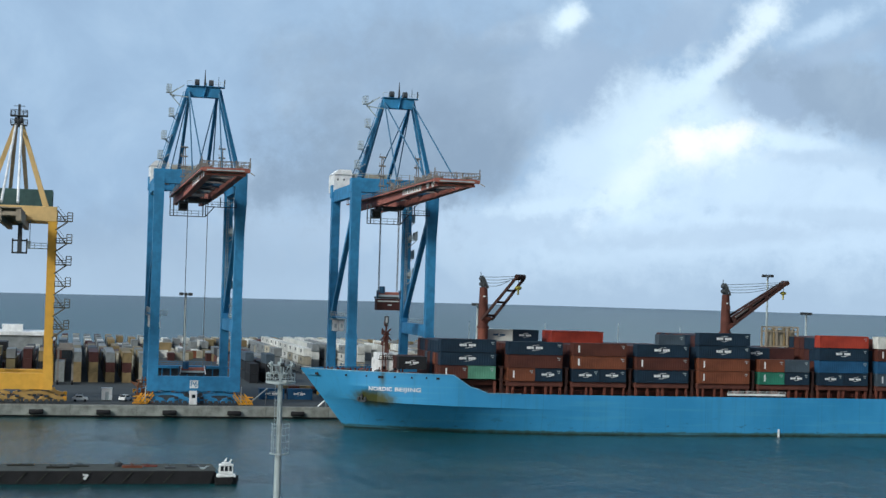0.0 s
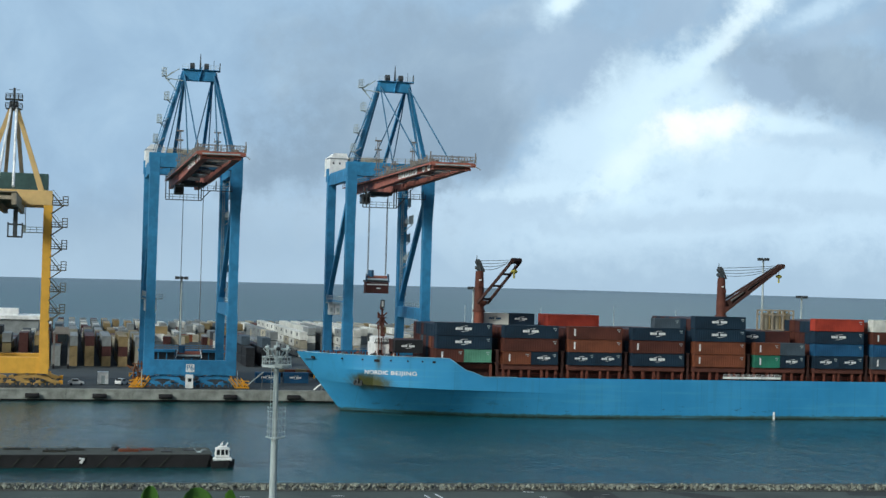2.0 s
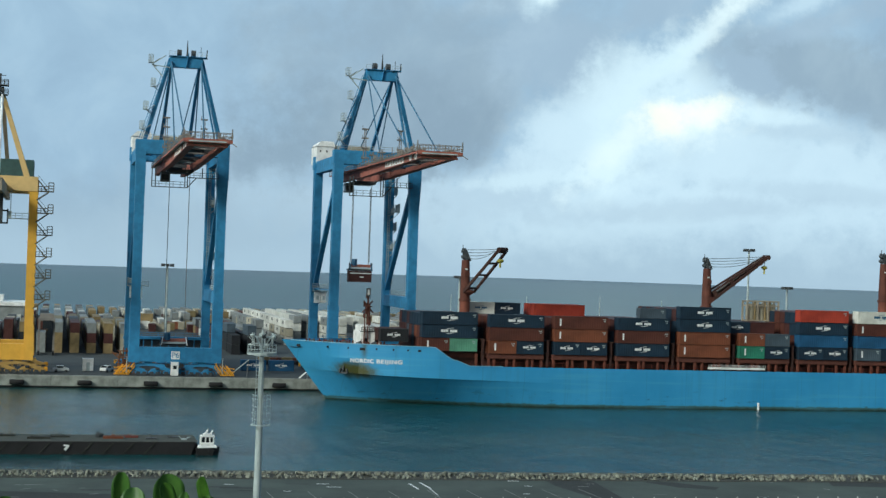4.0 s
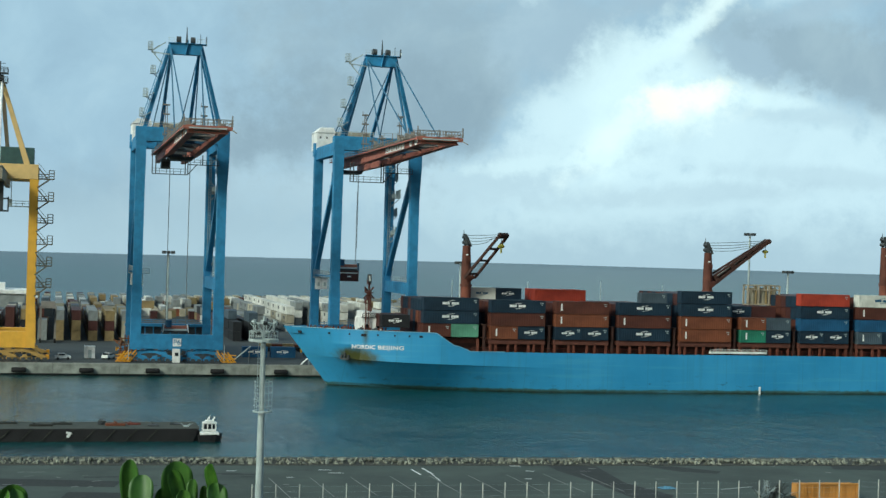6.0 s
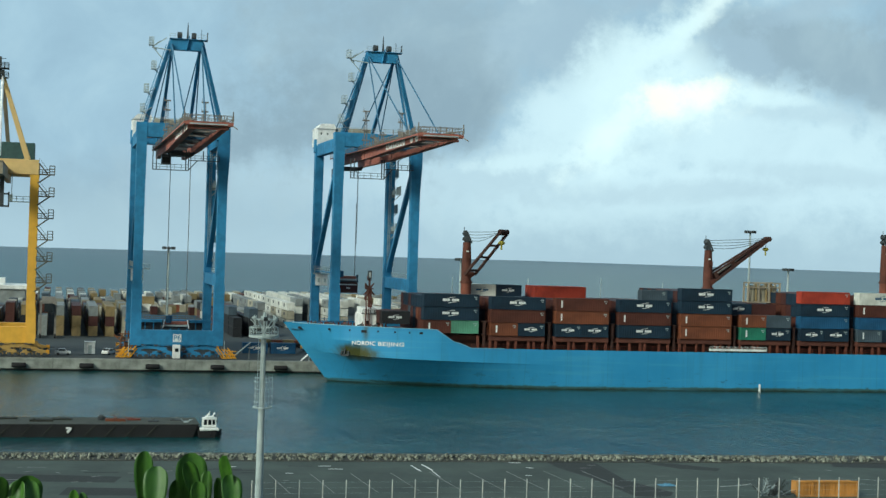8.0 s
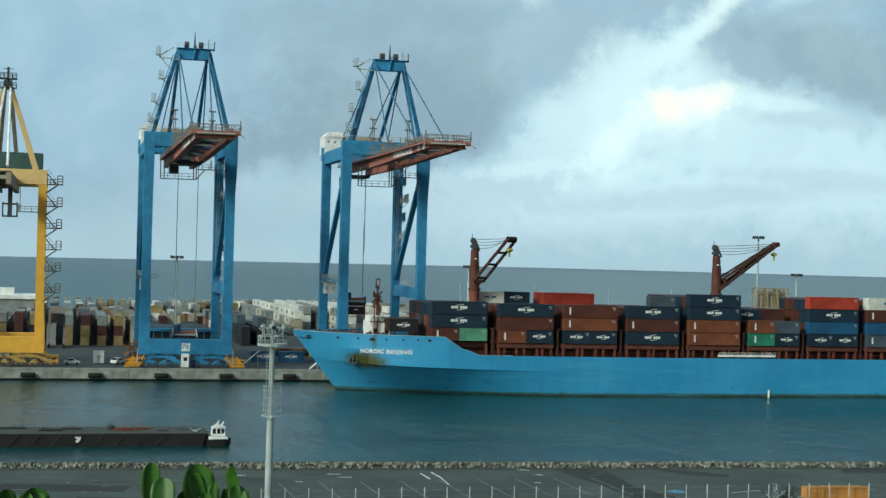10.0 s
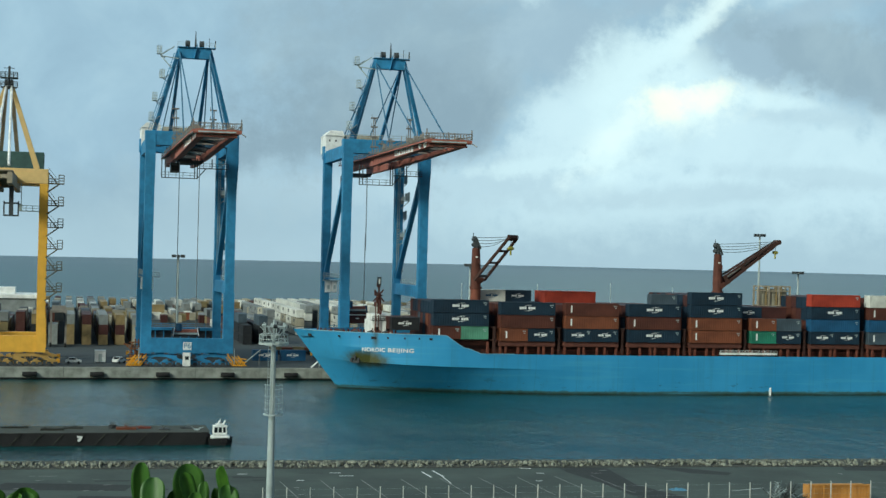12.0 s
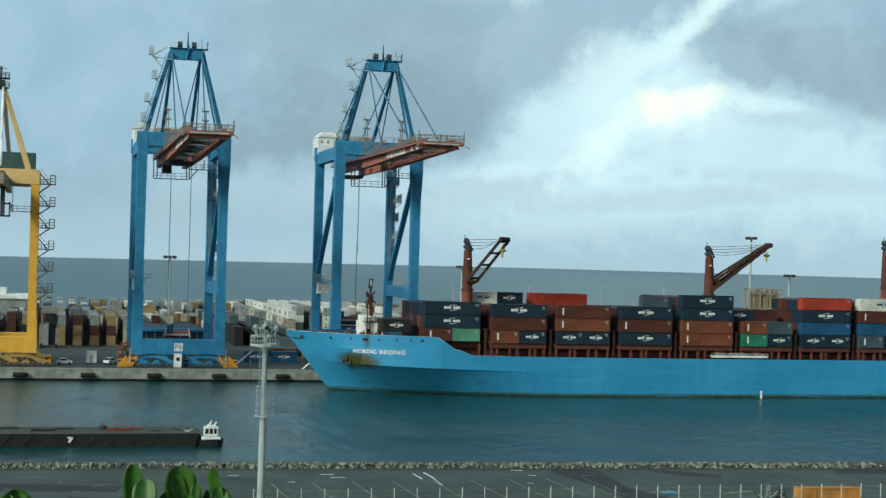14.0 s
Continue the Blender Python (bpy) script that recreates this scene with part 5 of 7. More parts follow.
    tube(bm, (mx, 0, 11.3), (mx, 0, 22.6), 0.3, 0.22, n=10)
    beam(bm, (mx + 1.1, 0, 11.3), (mx + 0.2, 0, 20.5), 0.28, 0.28)
    pts = ((65.4, -4.9, 11.3), (65.5, -4.9, 16.2), (65.7, -3.6, 18.0), (66.2, -1.8, 19.3), (66.9, -0.2, 20.2))
    for (xa, ya, za), (xb, yb, zb) in zip(pts, pts[1:]):         # bowed ladder rails up the front of the house
        beam(bm, (xa, ya, za), (xb, yb, zb), 0.24, 0.24)
        beam(bm, (xa + 1.0, ya, za), (xb + 0.6, yb, zb), 0.2, 0.2)
    for zz, w in ((18.0, 1.0), (20.4, 1.0), (22.3, 0.5)):
        beam(bm, (mx - w, 0, zz), (mx + w, 0, zz), 0.25, 0.2)
        beam(bm, (mx, -w, zz), (mx, w, zz), 0.25, 0.2)
        box(bm, mx - w, mx - w + 0.4, -0.3, 0.3, zz, zz + 0.9)
    beam(bm, (mx - 1.2, 0, 19.0), (mx + 1.0, 0, 21.6), 0.3, 0.3), beam(bm, (mx + 1.2, 0, 19.0), (mx - 1.0, 0, 21.6), 0.3, 0.3)
    box(bm, mx - 0.5, mx + 0.5, -0.4, 0.4, 18.6, 20.6)
    mast = part("fore_mast", bm, M["mast_brown"], ob, "dark rust-brown fore mast")
    bm = bmesh.new()
    box(bm, mx - 0.4, mx + 0.4, -0.5, 0.4, 22.6, 24.4)
    lamp = part("mast_light", bm, M["steel_dark"], mast)
    bm = bmesh.new()
    box(bm, mx - 0.25, mx + 0.15, -0.56, -0.48, 22.9, 24.1)
    part("lens", bm, M["white"], lamp, "white lamp glass")
    bm = bmesh.new()
    box(bm, 64.9, 69.2, -4.5, 4.5, 11.3, 15.0)
    box(bm, 65.2, 69.0, -3.6, 4.0, 15.0, 16.3)
    house = part("mast_house", bm, M["white"], ob, "white mast house", bevel=0.06)
    bm = bmesh.new()
    rail(bm, (64.9, -4.4, 15.0), (69.2, -4.4, 15.0), 0.9, 0.9, 0.06)
    box(bm, 64.7, 69.4, -4.7, -3.5, 15.0, 15.15)
    part("gallery", bm, M["steel_dark"], house, "dark railed gallery")
    for x in (65.9, 68.3):
        bm = bmesh.new()
        box(bm, x - 0.4, x + 0.4, -4.55, -4.45, 12.4, 13.6)
        part("door", bm, M["glass"], house)
    # hatch coamings and covers, lashing posts along the side
    # Coamings and covers are darkened: the shade under the boxes is in their colour.
    for i in range(12):
        x0 = 75.9 + 14.61 * i
        bm = bmesh.new()
        box(bm, x0 - 0.2, x0 + 12.4, -12.9, 12.9, 8.1, 10.4)
        part("hatch_coaming", bm, M["jib"], ob)
        bm = bmesh.new()
        box(bm, x0 - 0.2, x0 + 12.4, *((-15.9, 15.9) if i else (-13.8, 13.8)), 10.4, 11.45)
        part("hatch_cover", bm, M["mast_brown"], ob)
    post = bmesh.new()
    box(post, -0.22, 0.22, -0.25, 0.25, 8.0, 11.3)
    post = mesh_of("stanchion", post, M["post"])
    lintel = bmesh.new()
    box(lintel, 0, 1, -0.2, 0.2, 10.75, 11.25)
    lintel = mesh_of("lintel", lintel, M["post"])
    for i in range(12):
        spots = ((0.2, 2.9, 5.4, 6.5, 9.9, 12.0), (0.2, 1.4, 4.2, 5.9, 8.8, 10.0, 12.0), (0.2, 3.4, 4.5, 7.6, 9.4, 12.0))[i % 3]
        for d, e in zip(spots, spots[1:]):
            if e - d < 2.0 and i > 0:
                q = part("lintel", lintel, None, ob)
                q.location, q.scale = (75.9 + 14.61 * i + d, -15.4, 0), (e - d, 1, 1)
        for d in ((0.2, 2.9, 5.4, 6.5, 9.9, 12.0), (0.2, 1.4, 4.2, 5.9, 8.8, 10.0, 12.0), (0.2, 3.4, 4.5, 7.6, 9.4, 12.0))[i % 3]:
            if 75.9 + 14.61 * i + d < 87:
                continue
            p = part("stanchion", post, None, ob)
            p.location = (75.9 + 14.61 * i + d, -15.4, 0)
    bm = bmesh.new()
    rail(bm, (86.5, -15.9, 8.6), (STERN - 2, -15.9, 8.6), 1.0, 2.6, 0.03)
    part("deck_railing", bm, M["rust"], ob)
    # Dark material here also carries the shade between the bays.
    for i in range(12):                                          # lashing bridges between the bays
        bm = bmesh.new()
        xg = 75.9 + 14.61 * i + 13.4
        for y in [-15.3 + 5.1 * k for k in range(7)]:
            beam(bm, (xg, y, 8.1), (xg, y, 14.4), 0.5, 0.4)
        for zz in (11.6, 14.4):
            beam(bm, (xg, -15.5, zz), (xg, 15.5, zz), 1.0, 0.2)
        part("lashing_bridge", bm, M["jib"], ob)
    deck_crane(ob, 89.2, (94.3, -0.5, 33.6), "rust red deck crane pedestal, jib raised", slew=64)
    deck_crane(ob, 147.9, (162.6, -0.5, 34.3), "rust red deck crane pedestal, jib half lowered")
    deck_crane(ob, 194.2, (208.0, -0.5, 38.0), "rust red deck crane pedestal, jib out of its rest", 2.6)
    bm = bmesh.new()                                             # stowed gangway along the rail
    box(bm, 141.5, 155.3, -16.35, -15.75, 8.95, 9.4)
    rail(bm, (141.5, -16.3, 9.4), (155.3, -16.3, 9.4), 0.5, 1.5, 0.03)
    part("gangway", bm, M["white"], ob, "white stowed gangway")
    bm = bmesh.new()
    box(bm, 153.68, 154.02, -BEAM - 0.35, -BEAM - 0.05, -0.6, 1.6)
    part("draught_board", bm, M["white"], ob, "white board at the waterline")
    return ob


ship()

# bays from the bow: near row, tier by tier from the hatch; one name is a forty-foot box, two are twenty-foot boxes; * carries a mark
BAYS = [
    ["brown/pale_green", "navy*", "navy*"],
    ["orange/navy*", "brown", "navy*"],
    ["navy*/navy*", "orange|", "brown|"],
    ["navy*", "brown|", "navy*"],
    ["orange|", "orange|", "navy*", "navy*"],
    ["green/navy*", "orange/slate"],
    ["navy*/navy*", "blue", "navy*", "red"],
    ["slate/navy*", "blue", "brown|", "white*"],
    ["brown", "navy*", "orange", "red"],
]


def stow():
    rnd = random.Random(4)
    pool = ["navy"] * 5 + ["brown"] * 5 + ["maroon"] * 5 + ["orange", "slate"]
    where, group = "stacked on the ship's hatch covers", "containers on the ship"
    for b, bay in enumerate(BAYS):
        x0 = 75.9 + 14.61 * b + 6.1
        for row in range(13):
            y = MID_Y - 15.0 + 2.5 * row if b else MID_Y - 13.9 + 2.46 * row
            tiers = len(bay) + (1 if b in (1, 2) and row in ((7, 8) if b == 1 else (6, 7, 8)) else 0) + (1 if b == 5 and row > 2 else 0)
            if b == 3 and row == 1:
                tiers += 1
            if b == 7 and row > 3:
                tiers -= 1
            for k in range(tiers):
                z = 11.5 + (2.82 if row == 0 else 2.64) * k + (0.25 if b == 0 else 0)   # high boxes stand in the outer row
                if row > 6 and b > 0 and k < tiers - 1 or (b > 0 and row > 9) or (b == 0 and row > 8):
                    continue
                if row == 0 and k < len(bay):
                    names = bay[k].split("/")
                elif b == 1 and k == 3:
                    names = ["white*", "navy*"]
                elif b == 2 and k == 3:
                    names = ["red"]
                elif b == 3 and k == 3:
                    names = ["none", "slate"]
                elif b == 5 and k == 2:
                    names = ["navy*", "maroon"]
                else:
                    names = [rnd.choice(pool)]
                for i, nm in enumerate(names):
                    col = nm.strip("*|")
                    if col == "none":
                        continue
                    if len(names) == 1:
                        container(x0, y, z, col, 12.19, logo="*" in nm, mark="|" in nm, where=where, group=group, low=row > 0, code=row < 2)
                    else:
                        container(x0 - 3.06 + 6.12 * i, y, z, col, 6.06, logo="*" in nm, mark=(i == 0 and row == 0 and "*" not in nm), where=where, group=group, low=row > 0, code=row < 2)
    for row in range(1, 5):
        container(70.9, MID_Y - 12 + 2.5 * row, 12.4 + 0.9, "black" if row == 1 else "maroon", 6.06, logo=row == 1, where=where, group=group)


stow()


# ---- things that ride on the crane: trolleys and spreaders ----
GIRDER_Z = QUAY_Z + 47.4
TROLLEY_A, TROLLEY_B = trolley(27.3, 10, GIRDER_Z), trolley(72.9, 9, GIRDER_Z)
for sx in (-1, 1):                                               # upper falls, fixed to the trolley
    fall = bmesh.new()
    for sy in (-1, 1):
        tube(fall, (sx * 2.3, sy * 0.4, -20.0), (sx * 2.3, sy * 0.4, -0.5), 0.055, n=5)
    part("rope", fall, M["rope"], TROLLEY_B)
LOAD = container(72.9, 9, 26, "maroon", 6.06, logo=False, mark=False, where="hanging from the crane's spreader", group="lifted container")
bm = bmesh.new()
box(bm, -2.75, 2.75, -1.25, -1.225, 2.05, 2.3)
part("band", bm, M["white"], LOAD, "white painted band")
bm = bmesh.new()
box(bm, -0.2, 0.9, -1.25, -1.225, 1.15, 1.4)
part("mark", bm, M["white"], LOAD, "small white mark")
LOAD.scale.x = 0.94
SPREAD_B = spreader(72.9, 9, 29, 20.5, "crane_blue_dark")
SPREAD_B.scale.x = 0.94
spreader(27.3, 10, 9.3, GIRDER_Z - 9.8, "white")


# ---- container yard ----
LANES = {1.41: ("tan", "tan", "grey"), 5.87: ("tan", "tan", "maroon"), 10.33: ("tan", "maroon", "grey"), 14.79: ("tan", "maroon", "tan"), 19.25: ("cream", "cream", "grey")}


def yard():
    """Lanes of boxes end-on to the quay, a bright block of refrigerated boxes, open asphalt behind the first crane."""
    rnd = random.Random(11)
    warm = ["tan"] * 4 + ["olive"] * 6 + ["brown"] * 2 + ["maroon"] * 4 + ["cream"] + ["grey"] * 4 + ["slate", "black", "black"]
    pale = ["white"] * 3 + ["cream"] * 2 + ["grey"] * 5 + ["tan", "slate"]
    far = {}

    def put(x, y, z, col):
        if y < 100 and -14 < x < 62:
            container(x, y, z, col, 12.19, radians(90), where="standing in the container yard", group="containers in the yard")
        else:
            far.setdefault(col, []).append((x, y, z))
    for lane in range(-26, 40):
        x = round(-3.05 + 4.46 * lane, 2)
        named = LANES.get(x)
        deep = rnd.choice((3, 4, 6))
        for k in range(19):
            y = 84.0 + 12.6 * k + (6.0 if x > 45 else 0)
            if 20 < x < 50 and y < 238 or 56 < x < 112 and y < 262:
                continue
            if named:
                n = 3 if k < deep else rnd.choice((1, 2, 2))
            else:
                n = rnd.choice((2, 3, 3)) if k < 3 else rnd.choice((0, 1, 2, 2, 3) if k < 9 else (1, 1, 2, 2))
            if x < -8 and k < 1:
                n = 0
            for tier in range(n):
                z = QUAY_Z + 2.75 * tier
                if named and k < deep:
                    col = named[tier] if k == 0 or rnd.random() < 0.45 else rnd.choice(warm)
                else:
                    col = rnd.choice(pale if k > 6 and rnd.random() < 0.75 else warm)
                if 47 < x < 56 and k < 2:
                    col = ("black", "black", "slate")[tier]
                put(x, y, z, col)
    for x, y0, y1, tiers, cols in ((73.3, 134, 250, 3, ["white"] * 5 + ["cream"]), (63.4, 131, 186, 3, ["grey"] * 4 + ["cream"]), (59.0, 138, 176, 2, ["grey", "slate", "olive"]),
                                   (82.0, 172, 250, 3, ["white", "white", "grey"]), (86.6, 172, 250, 3, ["grey", "white"]), (91.2, 160, 250, 3, ["white", "white", "grey"]), (95.8, 160, 250, 3, ["white", "cream"]), (100.4, 172, 250, 3, ["grey", "white"]), (105.0, 172, 250, 3, ["white", "cream"]), (68.0, 200, 250, 2, ["grey", "cream"]), (77.7, 190, 250, 2, ["grey", "white"])):
        for k in range(int((y1 - y0) / 12.6)):
            for tier in range(tiers):
                put(x, y0 + 6.1 + 12.6 * k, QUAY_Z + 2.75 * tier, rnd.choice(cols))
    vents, faces = [], []                                        # dark cooling units on the refrigerated boxes' flanks
    for x, y0, y1 in ((73.3, 134, 250), (63.4, 131, 186), (91.2, 160, 250)):
        for k in range(int((y1 - y0) / 12.6)):
            for tier in range(3):
                y, z, b = y0 + 6.1 + 12.6 * k, QUAY_Z + 2.75 * tier, len(vents)
                for xx in (x - 1.235, x - 1.2):
                    vents += [(xx, y - 1.5, z + 1.2), (xx, y + 1.3, z + 1.2), (xx, y + 1.3, z + 2.2), (xx, y - 1.5, z + 2.2)]
                faces += [[b + i for i in f] for f in ((3, 2, 1, 0), (4, 5, 6, 7), (0, 1, 5, 4), (1, 2, 6, 5), (2, 3, 7, 6), (3, 0, 4, 7))]
    me = bpy.data.meshes.new("cooling_units")
    me.from_pydata(vents, [], faces)
    me.materials.append(M["steel_dark"])
    tagged(new("cooling_units", me), "dark cooling units on the white refrigerated containers", "container", kind="stuff")
    for col, places in far.items():
        verts, faces = [], []
        for x, y, z in places:
            b = len(verts)
            for dz in (0.13, 2.62):                              # gap widened to stand for the dark line of rails and rib shadow
                verts += [(x - 1.22, y - 6.0, z + dz), (x + 1.22, y - 6.0, z + dz), (x + 1.22, y + 6.0, z + dz), (x - 1.22, y + 6.0, z + dz)]
            faces += [[b + i for i in f] for f in ((3, 2, 1, 0), (4, 5, 6, 7), (0, 1, 5, 4), (1, 2, 6, 5), (2, 3, 7, 6), (3, 0, 4, 7))]
        me = bpy.data.meshes.new("far_containers")
        me.from_pydata(verts, [], faces)
        me.materials.append(paint("far_" + col, shade(COLORS[col], 0.86), 0.6, 0.4, 0.22, 1.0, 0.35, island=0.55))
        tagged(new("far_containers", me), f"{WORDS[col]} shipping containers in the distant stacks", "container", kind="stuff")


yard()


# ---- near shore ----
def shore_y(x, y0):
    return y0 - 0.055 * (x - 45)


slab("pavement", [(-320, shore_y(-320, -150)), (-320, -420), (520, -420), (520, shore_y(520, -150))], -5, SHORE_Z, M["road"], "worn asphalt road along the near shore", "road")


def rocks():
    rnd = random.Random(3)
    bm = bmesh.new()
    meshes = []
    for s in range(6):
        bm = bmesh.new()
        bmesh.ops.create_icosphere(bm, subdivisions=1, radius=0.26)
        for v in bm.verts:
            v.co *= rnd.uniform(0.7, 1.2)
        meshes.append(mesh_of("rock", bm, M["rock"]))
    bank = thing("rock_bank", (0, 0, 0), "bank of pale broken boulders along the water's edge", "rocks", kind="structure")
    near = []
    for i in range(4200):
        x = rnd.uniform(-60, 190)
        d = rnd.uniform(0, 1)
        near.append((x, shore_y(x, -157.0) + 5.0 * d, SHORE_Z + 0.08 + 0.25 * math.sin(d * 3.1) - 1.9 * max(0, d - 0.6), rnd.uniform(0.4, 1.15) ** 1.3, i))
    verts, faces = [], []
    for x, y, z, s, i in near:
        rot = Euler((rnd.uniform(0, 6), rnd.uniform(0, 6), rnd.uniform(0, 6)))
        me = meshes[i % 6]
        if i < 300:
            ob = new("rock", me)
            ob.parent, ob.location, ob.rotation_euler, ob.scale = bank, (x, y, z), rot, (s * 1.2, s, s * 0.8)
        else:
            m = Matrix.LocRotScale((x, y, z), rot, (s * 1.2, s, s * 0.8))
            b = len(verts)
            verts += [m @ v.co for v in me.vertices]
            faces += [[b + j for j in p.vertices] for p in me.polygons]
    me = bpy.data.meshes.new("rubble")
    me.from_pydata(verts, [], faces)
    me.materials.append(M["rock"])
    ob = new("rubble", me)
    ob.parent = bank
    ob["kind"] = "stuff"


rocks()
# Dark sheet under the boulders, seen in their gaps and along their foot.
slab("ground", [(-200, shore_y(-200, -151.3)), (-200, shore_y(-200, -157.6)), (320, shore_y(320, -157.6)), (320, shore_y(320, -151.3))], 0.4, SHORE_Z + 0.06, M["earth"],
     "dark sheet under the rock bank", "ground")


def hillside():
    t = Tree("rough_grass")
    v = t.coord()
    c = t.mix(t.ramp(t.noise(v, 0.4, 5), 0.3, 0.7), (0.035, 0.06, 0.02, 1), (0.09, 0.09, 0.045, 1))
    mat = t.surface(c, 0.9, 0.0, t.noise(v, 6, 5), 0.6, 0.1)
    bm = bmesh.new()
    prof = [(-212, SHORE_Z - 0.3), (-230, 5.5), (-280, 15.5), (-325, 25.2), (-336, 27.7), (-346, 28.0), (-420, 29.0)]
    rows = [[bm.verts.new((x, y, z)) for y, z in prof] for x in (-320, -120, 0, 120, 520)]
    for a, b in zip(rows, rows[1:]):
        for i in range(len(prof) - 1):
            bm.faces.new((a[i], b[i], b[i + 1], a[i + 1]))
    structure("ground", bm, mat, "grassy slope falling from the viewpoint to the shore road", "ground")


hillside()


FENCE_X, FENCE_STEP = 20.41, 2.483


def fence_y(x):
    return -185.96 - 0.0175 * (x - FENCE_X)


def fence():
    f = thing("fence", (0, 0, 0), "wire fence on slim white concrete posts beside the shore road", "fence")
    bm = bmesh.new()
    box(bm, -0.05, 0.05, -0.05, 0.05, 0, 2.35)
    post = mesh_of("post", bm, M["post_white"], bevel=0.01)
    n = 62
    for i in range(n):
        x = FENCE_X + FENCE_STEP * i
        p = part("post", post, None, f)
        p.location = (x, fence_y(x), SHORE_Z)
    bm = bmesh.new()
    x0, x1 = FENCE_X, FENCE_X + FENCE_STEP * (n - 1)
    for zz in (0.35, 0.95, 1.5, 2.1):
        tube(bm, (x0, fence_y(x0), SHORE_Z + zz), (x1, fence_y(x1), SHORE_Z + zz), 0.004, n=4)
    part("wire", bm, M["galvanised"], f)


fence()


def light_mast():
    ob = thing("light_mast", (20.6, -190.0, SHORE_Z), "tall tapered pale grey floodlight mast with a railed lamp platform", "light mast")
    bm = bmesh.new()
    tube(bm, (0, 0, 0), (0, 0, 10.4), 0.42, 0.34, n=16)
    tube(bm, (0, 0, 10.4), (0, 0, 17.6), 0.28, 0.24, n=12)
    part("pole", bm, M["galvanised"], ob, smooth=False)
    bm = bmesh.new()
    for a in range(9):                                           # hooped cage over the mid landing
        q = math.pi * (0.75 + a * 1.5 / 8)
        c = (0.95 * math.cos(q) + 0.1, 0.95 * math.sin(q))
        if a % 2 == 0:
            beam(bm, (*c, 10.45), (*c, 13.4), 0.03, 0.03)
        if a < 8:
            q2 = math.pi * (0.75 + (a + 1) * 1.5 / 8)
            d = (0.95 * math.cos(q2) + 0.1, 0.95 * math.sin(q2))
            for zz in (10.95, 11.6, 12.3, 13.0, 13.4):
                beam(bm, (*c, zz), (*d, zz), 0.03, 0.03)
            beam(bm, (*c, 10.4), (*d, 10.4), 0.14, 0.12)
    for x in (-0.55, -0.30):                                     # ladder up the pole
        beam(bm, (x, -0.3, 10.4), (x, -0.3, 17.6), 0.035, 0.035)
    for i in range(18):
        beam(bm, (-0.55, -0.3, 10.6 + 0.4 * i), (-0.30, -0.3, 10.6 + 0.4 * i), 0.03, 0.03)
    part("ladder_cage", bm, M["galvanised"], ob)
    bm = bmesh.new()
    n = 14
    ring = [(1.45 * math.cos(2 * math.pi * i / n), 1.45 * math.sin(2 * math.pi * i / n)) for i in range(n)]
    for i in range(n):
        a, b = ring[i], ring[(i + 1) % n]
        beam(bm, (*a, 17.6), (*b, 17.6), 0.16, 0.24)
        beam(bm, (*a, 18.5), (*b, 18.5), 0.06, 0.06)
        beam(bm, (*a, 18.05), (*b, 18.05), 0.05, 0.05)
        beam(bm, (*a, 17.6), (*a, 18.5), 0.06, 0.06)
    for a in (0, 3, 7, 10):
        beam(bm, (0, 0, 17.3), (*ring[a], 17.6), 0.15, 0.15)
    plat = part("lamp_platform", bm, M["galvanised"], ob)
    bm = bmesh.new()
    tube(bm, (0, 0, 17.5), (0, 0, 20.0), 0.12, n=8)
    for a in (0.4, 1.5, 2.6, 3.7, 4.8, 5.9):
        beam(bm, (0, 0, 19.3), (1.1 * math.cos(a), 1.1 * math.sin(a), 19.3), 0.12, 0.12)
        beam(bm, (1.1 * math.cos(a), 1.1 * math.sin(a), 18.4), (1.1 * math.cos(a), 1.1 * math.sin(a), 19.7), 0.1, 0.1)
        beam(bm, (0.2 * math.cos(a), 0.2 * math.sin(a), 18.0), (1.4 * math.cos(a + 0.4), 1.4 * math.sin(a + 0.4), 19.3), 0.08, 0.08)
        beam(bm, (1.1 * math.cos(a), 1.1 * math.sin(a), 19.3), (1.1 * math.cos(a + 1.1), 1.1 * math.sin(a + 1.1), 19.3), 0.07, 0.07)
    part("lamp_spider", bm, M["galvanised"], ob)
    for i in range(6):
        a = 2 * math.pi * i / 6 + 0.5
        bm = bmesh.new()
        m = Matrix.Translation((1.25 * math.cos(a), 1.25 * math.sin(a), 19.4)) @ Matrix.Rotation(a, 4, "Z") @ Matrix.Rotation(radians(40), 4, "Y")
        box(bm, -0.08, 0.10, -0.2, 0.2, -0.18, 0.18, m)
        part("floodlight", bm, M["galvanised"] if i % 2 else M["steel_dark"], plat)
    for i in range(8):
        a = 2 * math.pi * i / 8 + 0.2
        bm = bmesh.new()
        m = Matrix.Translation((1.2 * math.cos(a), 1.2 * math.sin(a), 18.4)) @ Matrix.Rotation(a, 4, "Z") @ Matrix.Rotation(radians(35), 4, "Y")
        box(bm, -0.08, 0.10, -0.2, 0.2, -0.2, 0.2, m)
        part("floodlight", bm, M["steel_dark"] if i % 2 else M["galvanised"], plat)


light_mast()


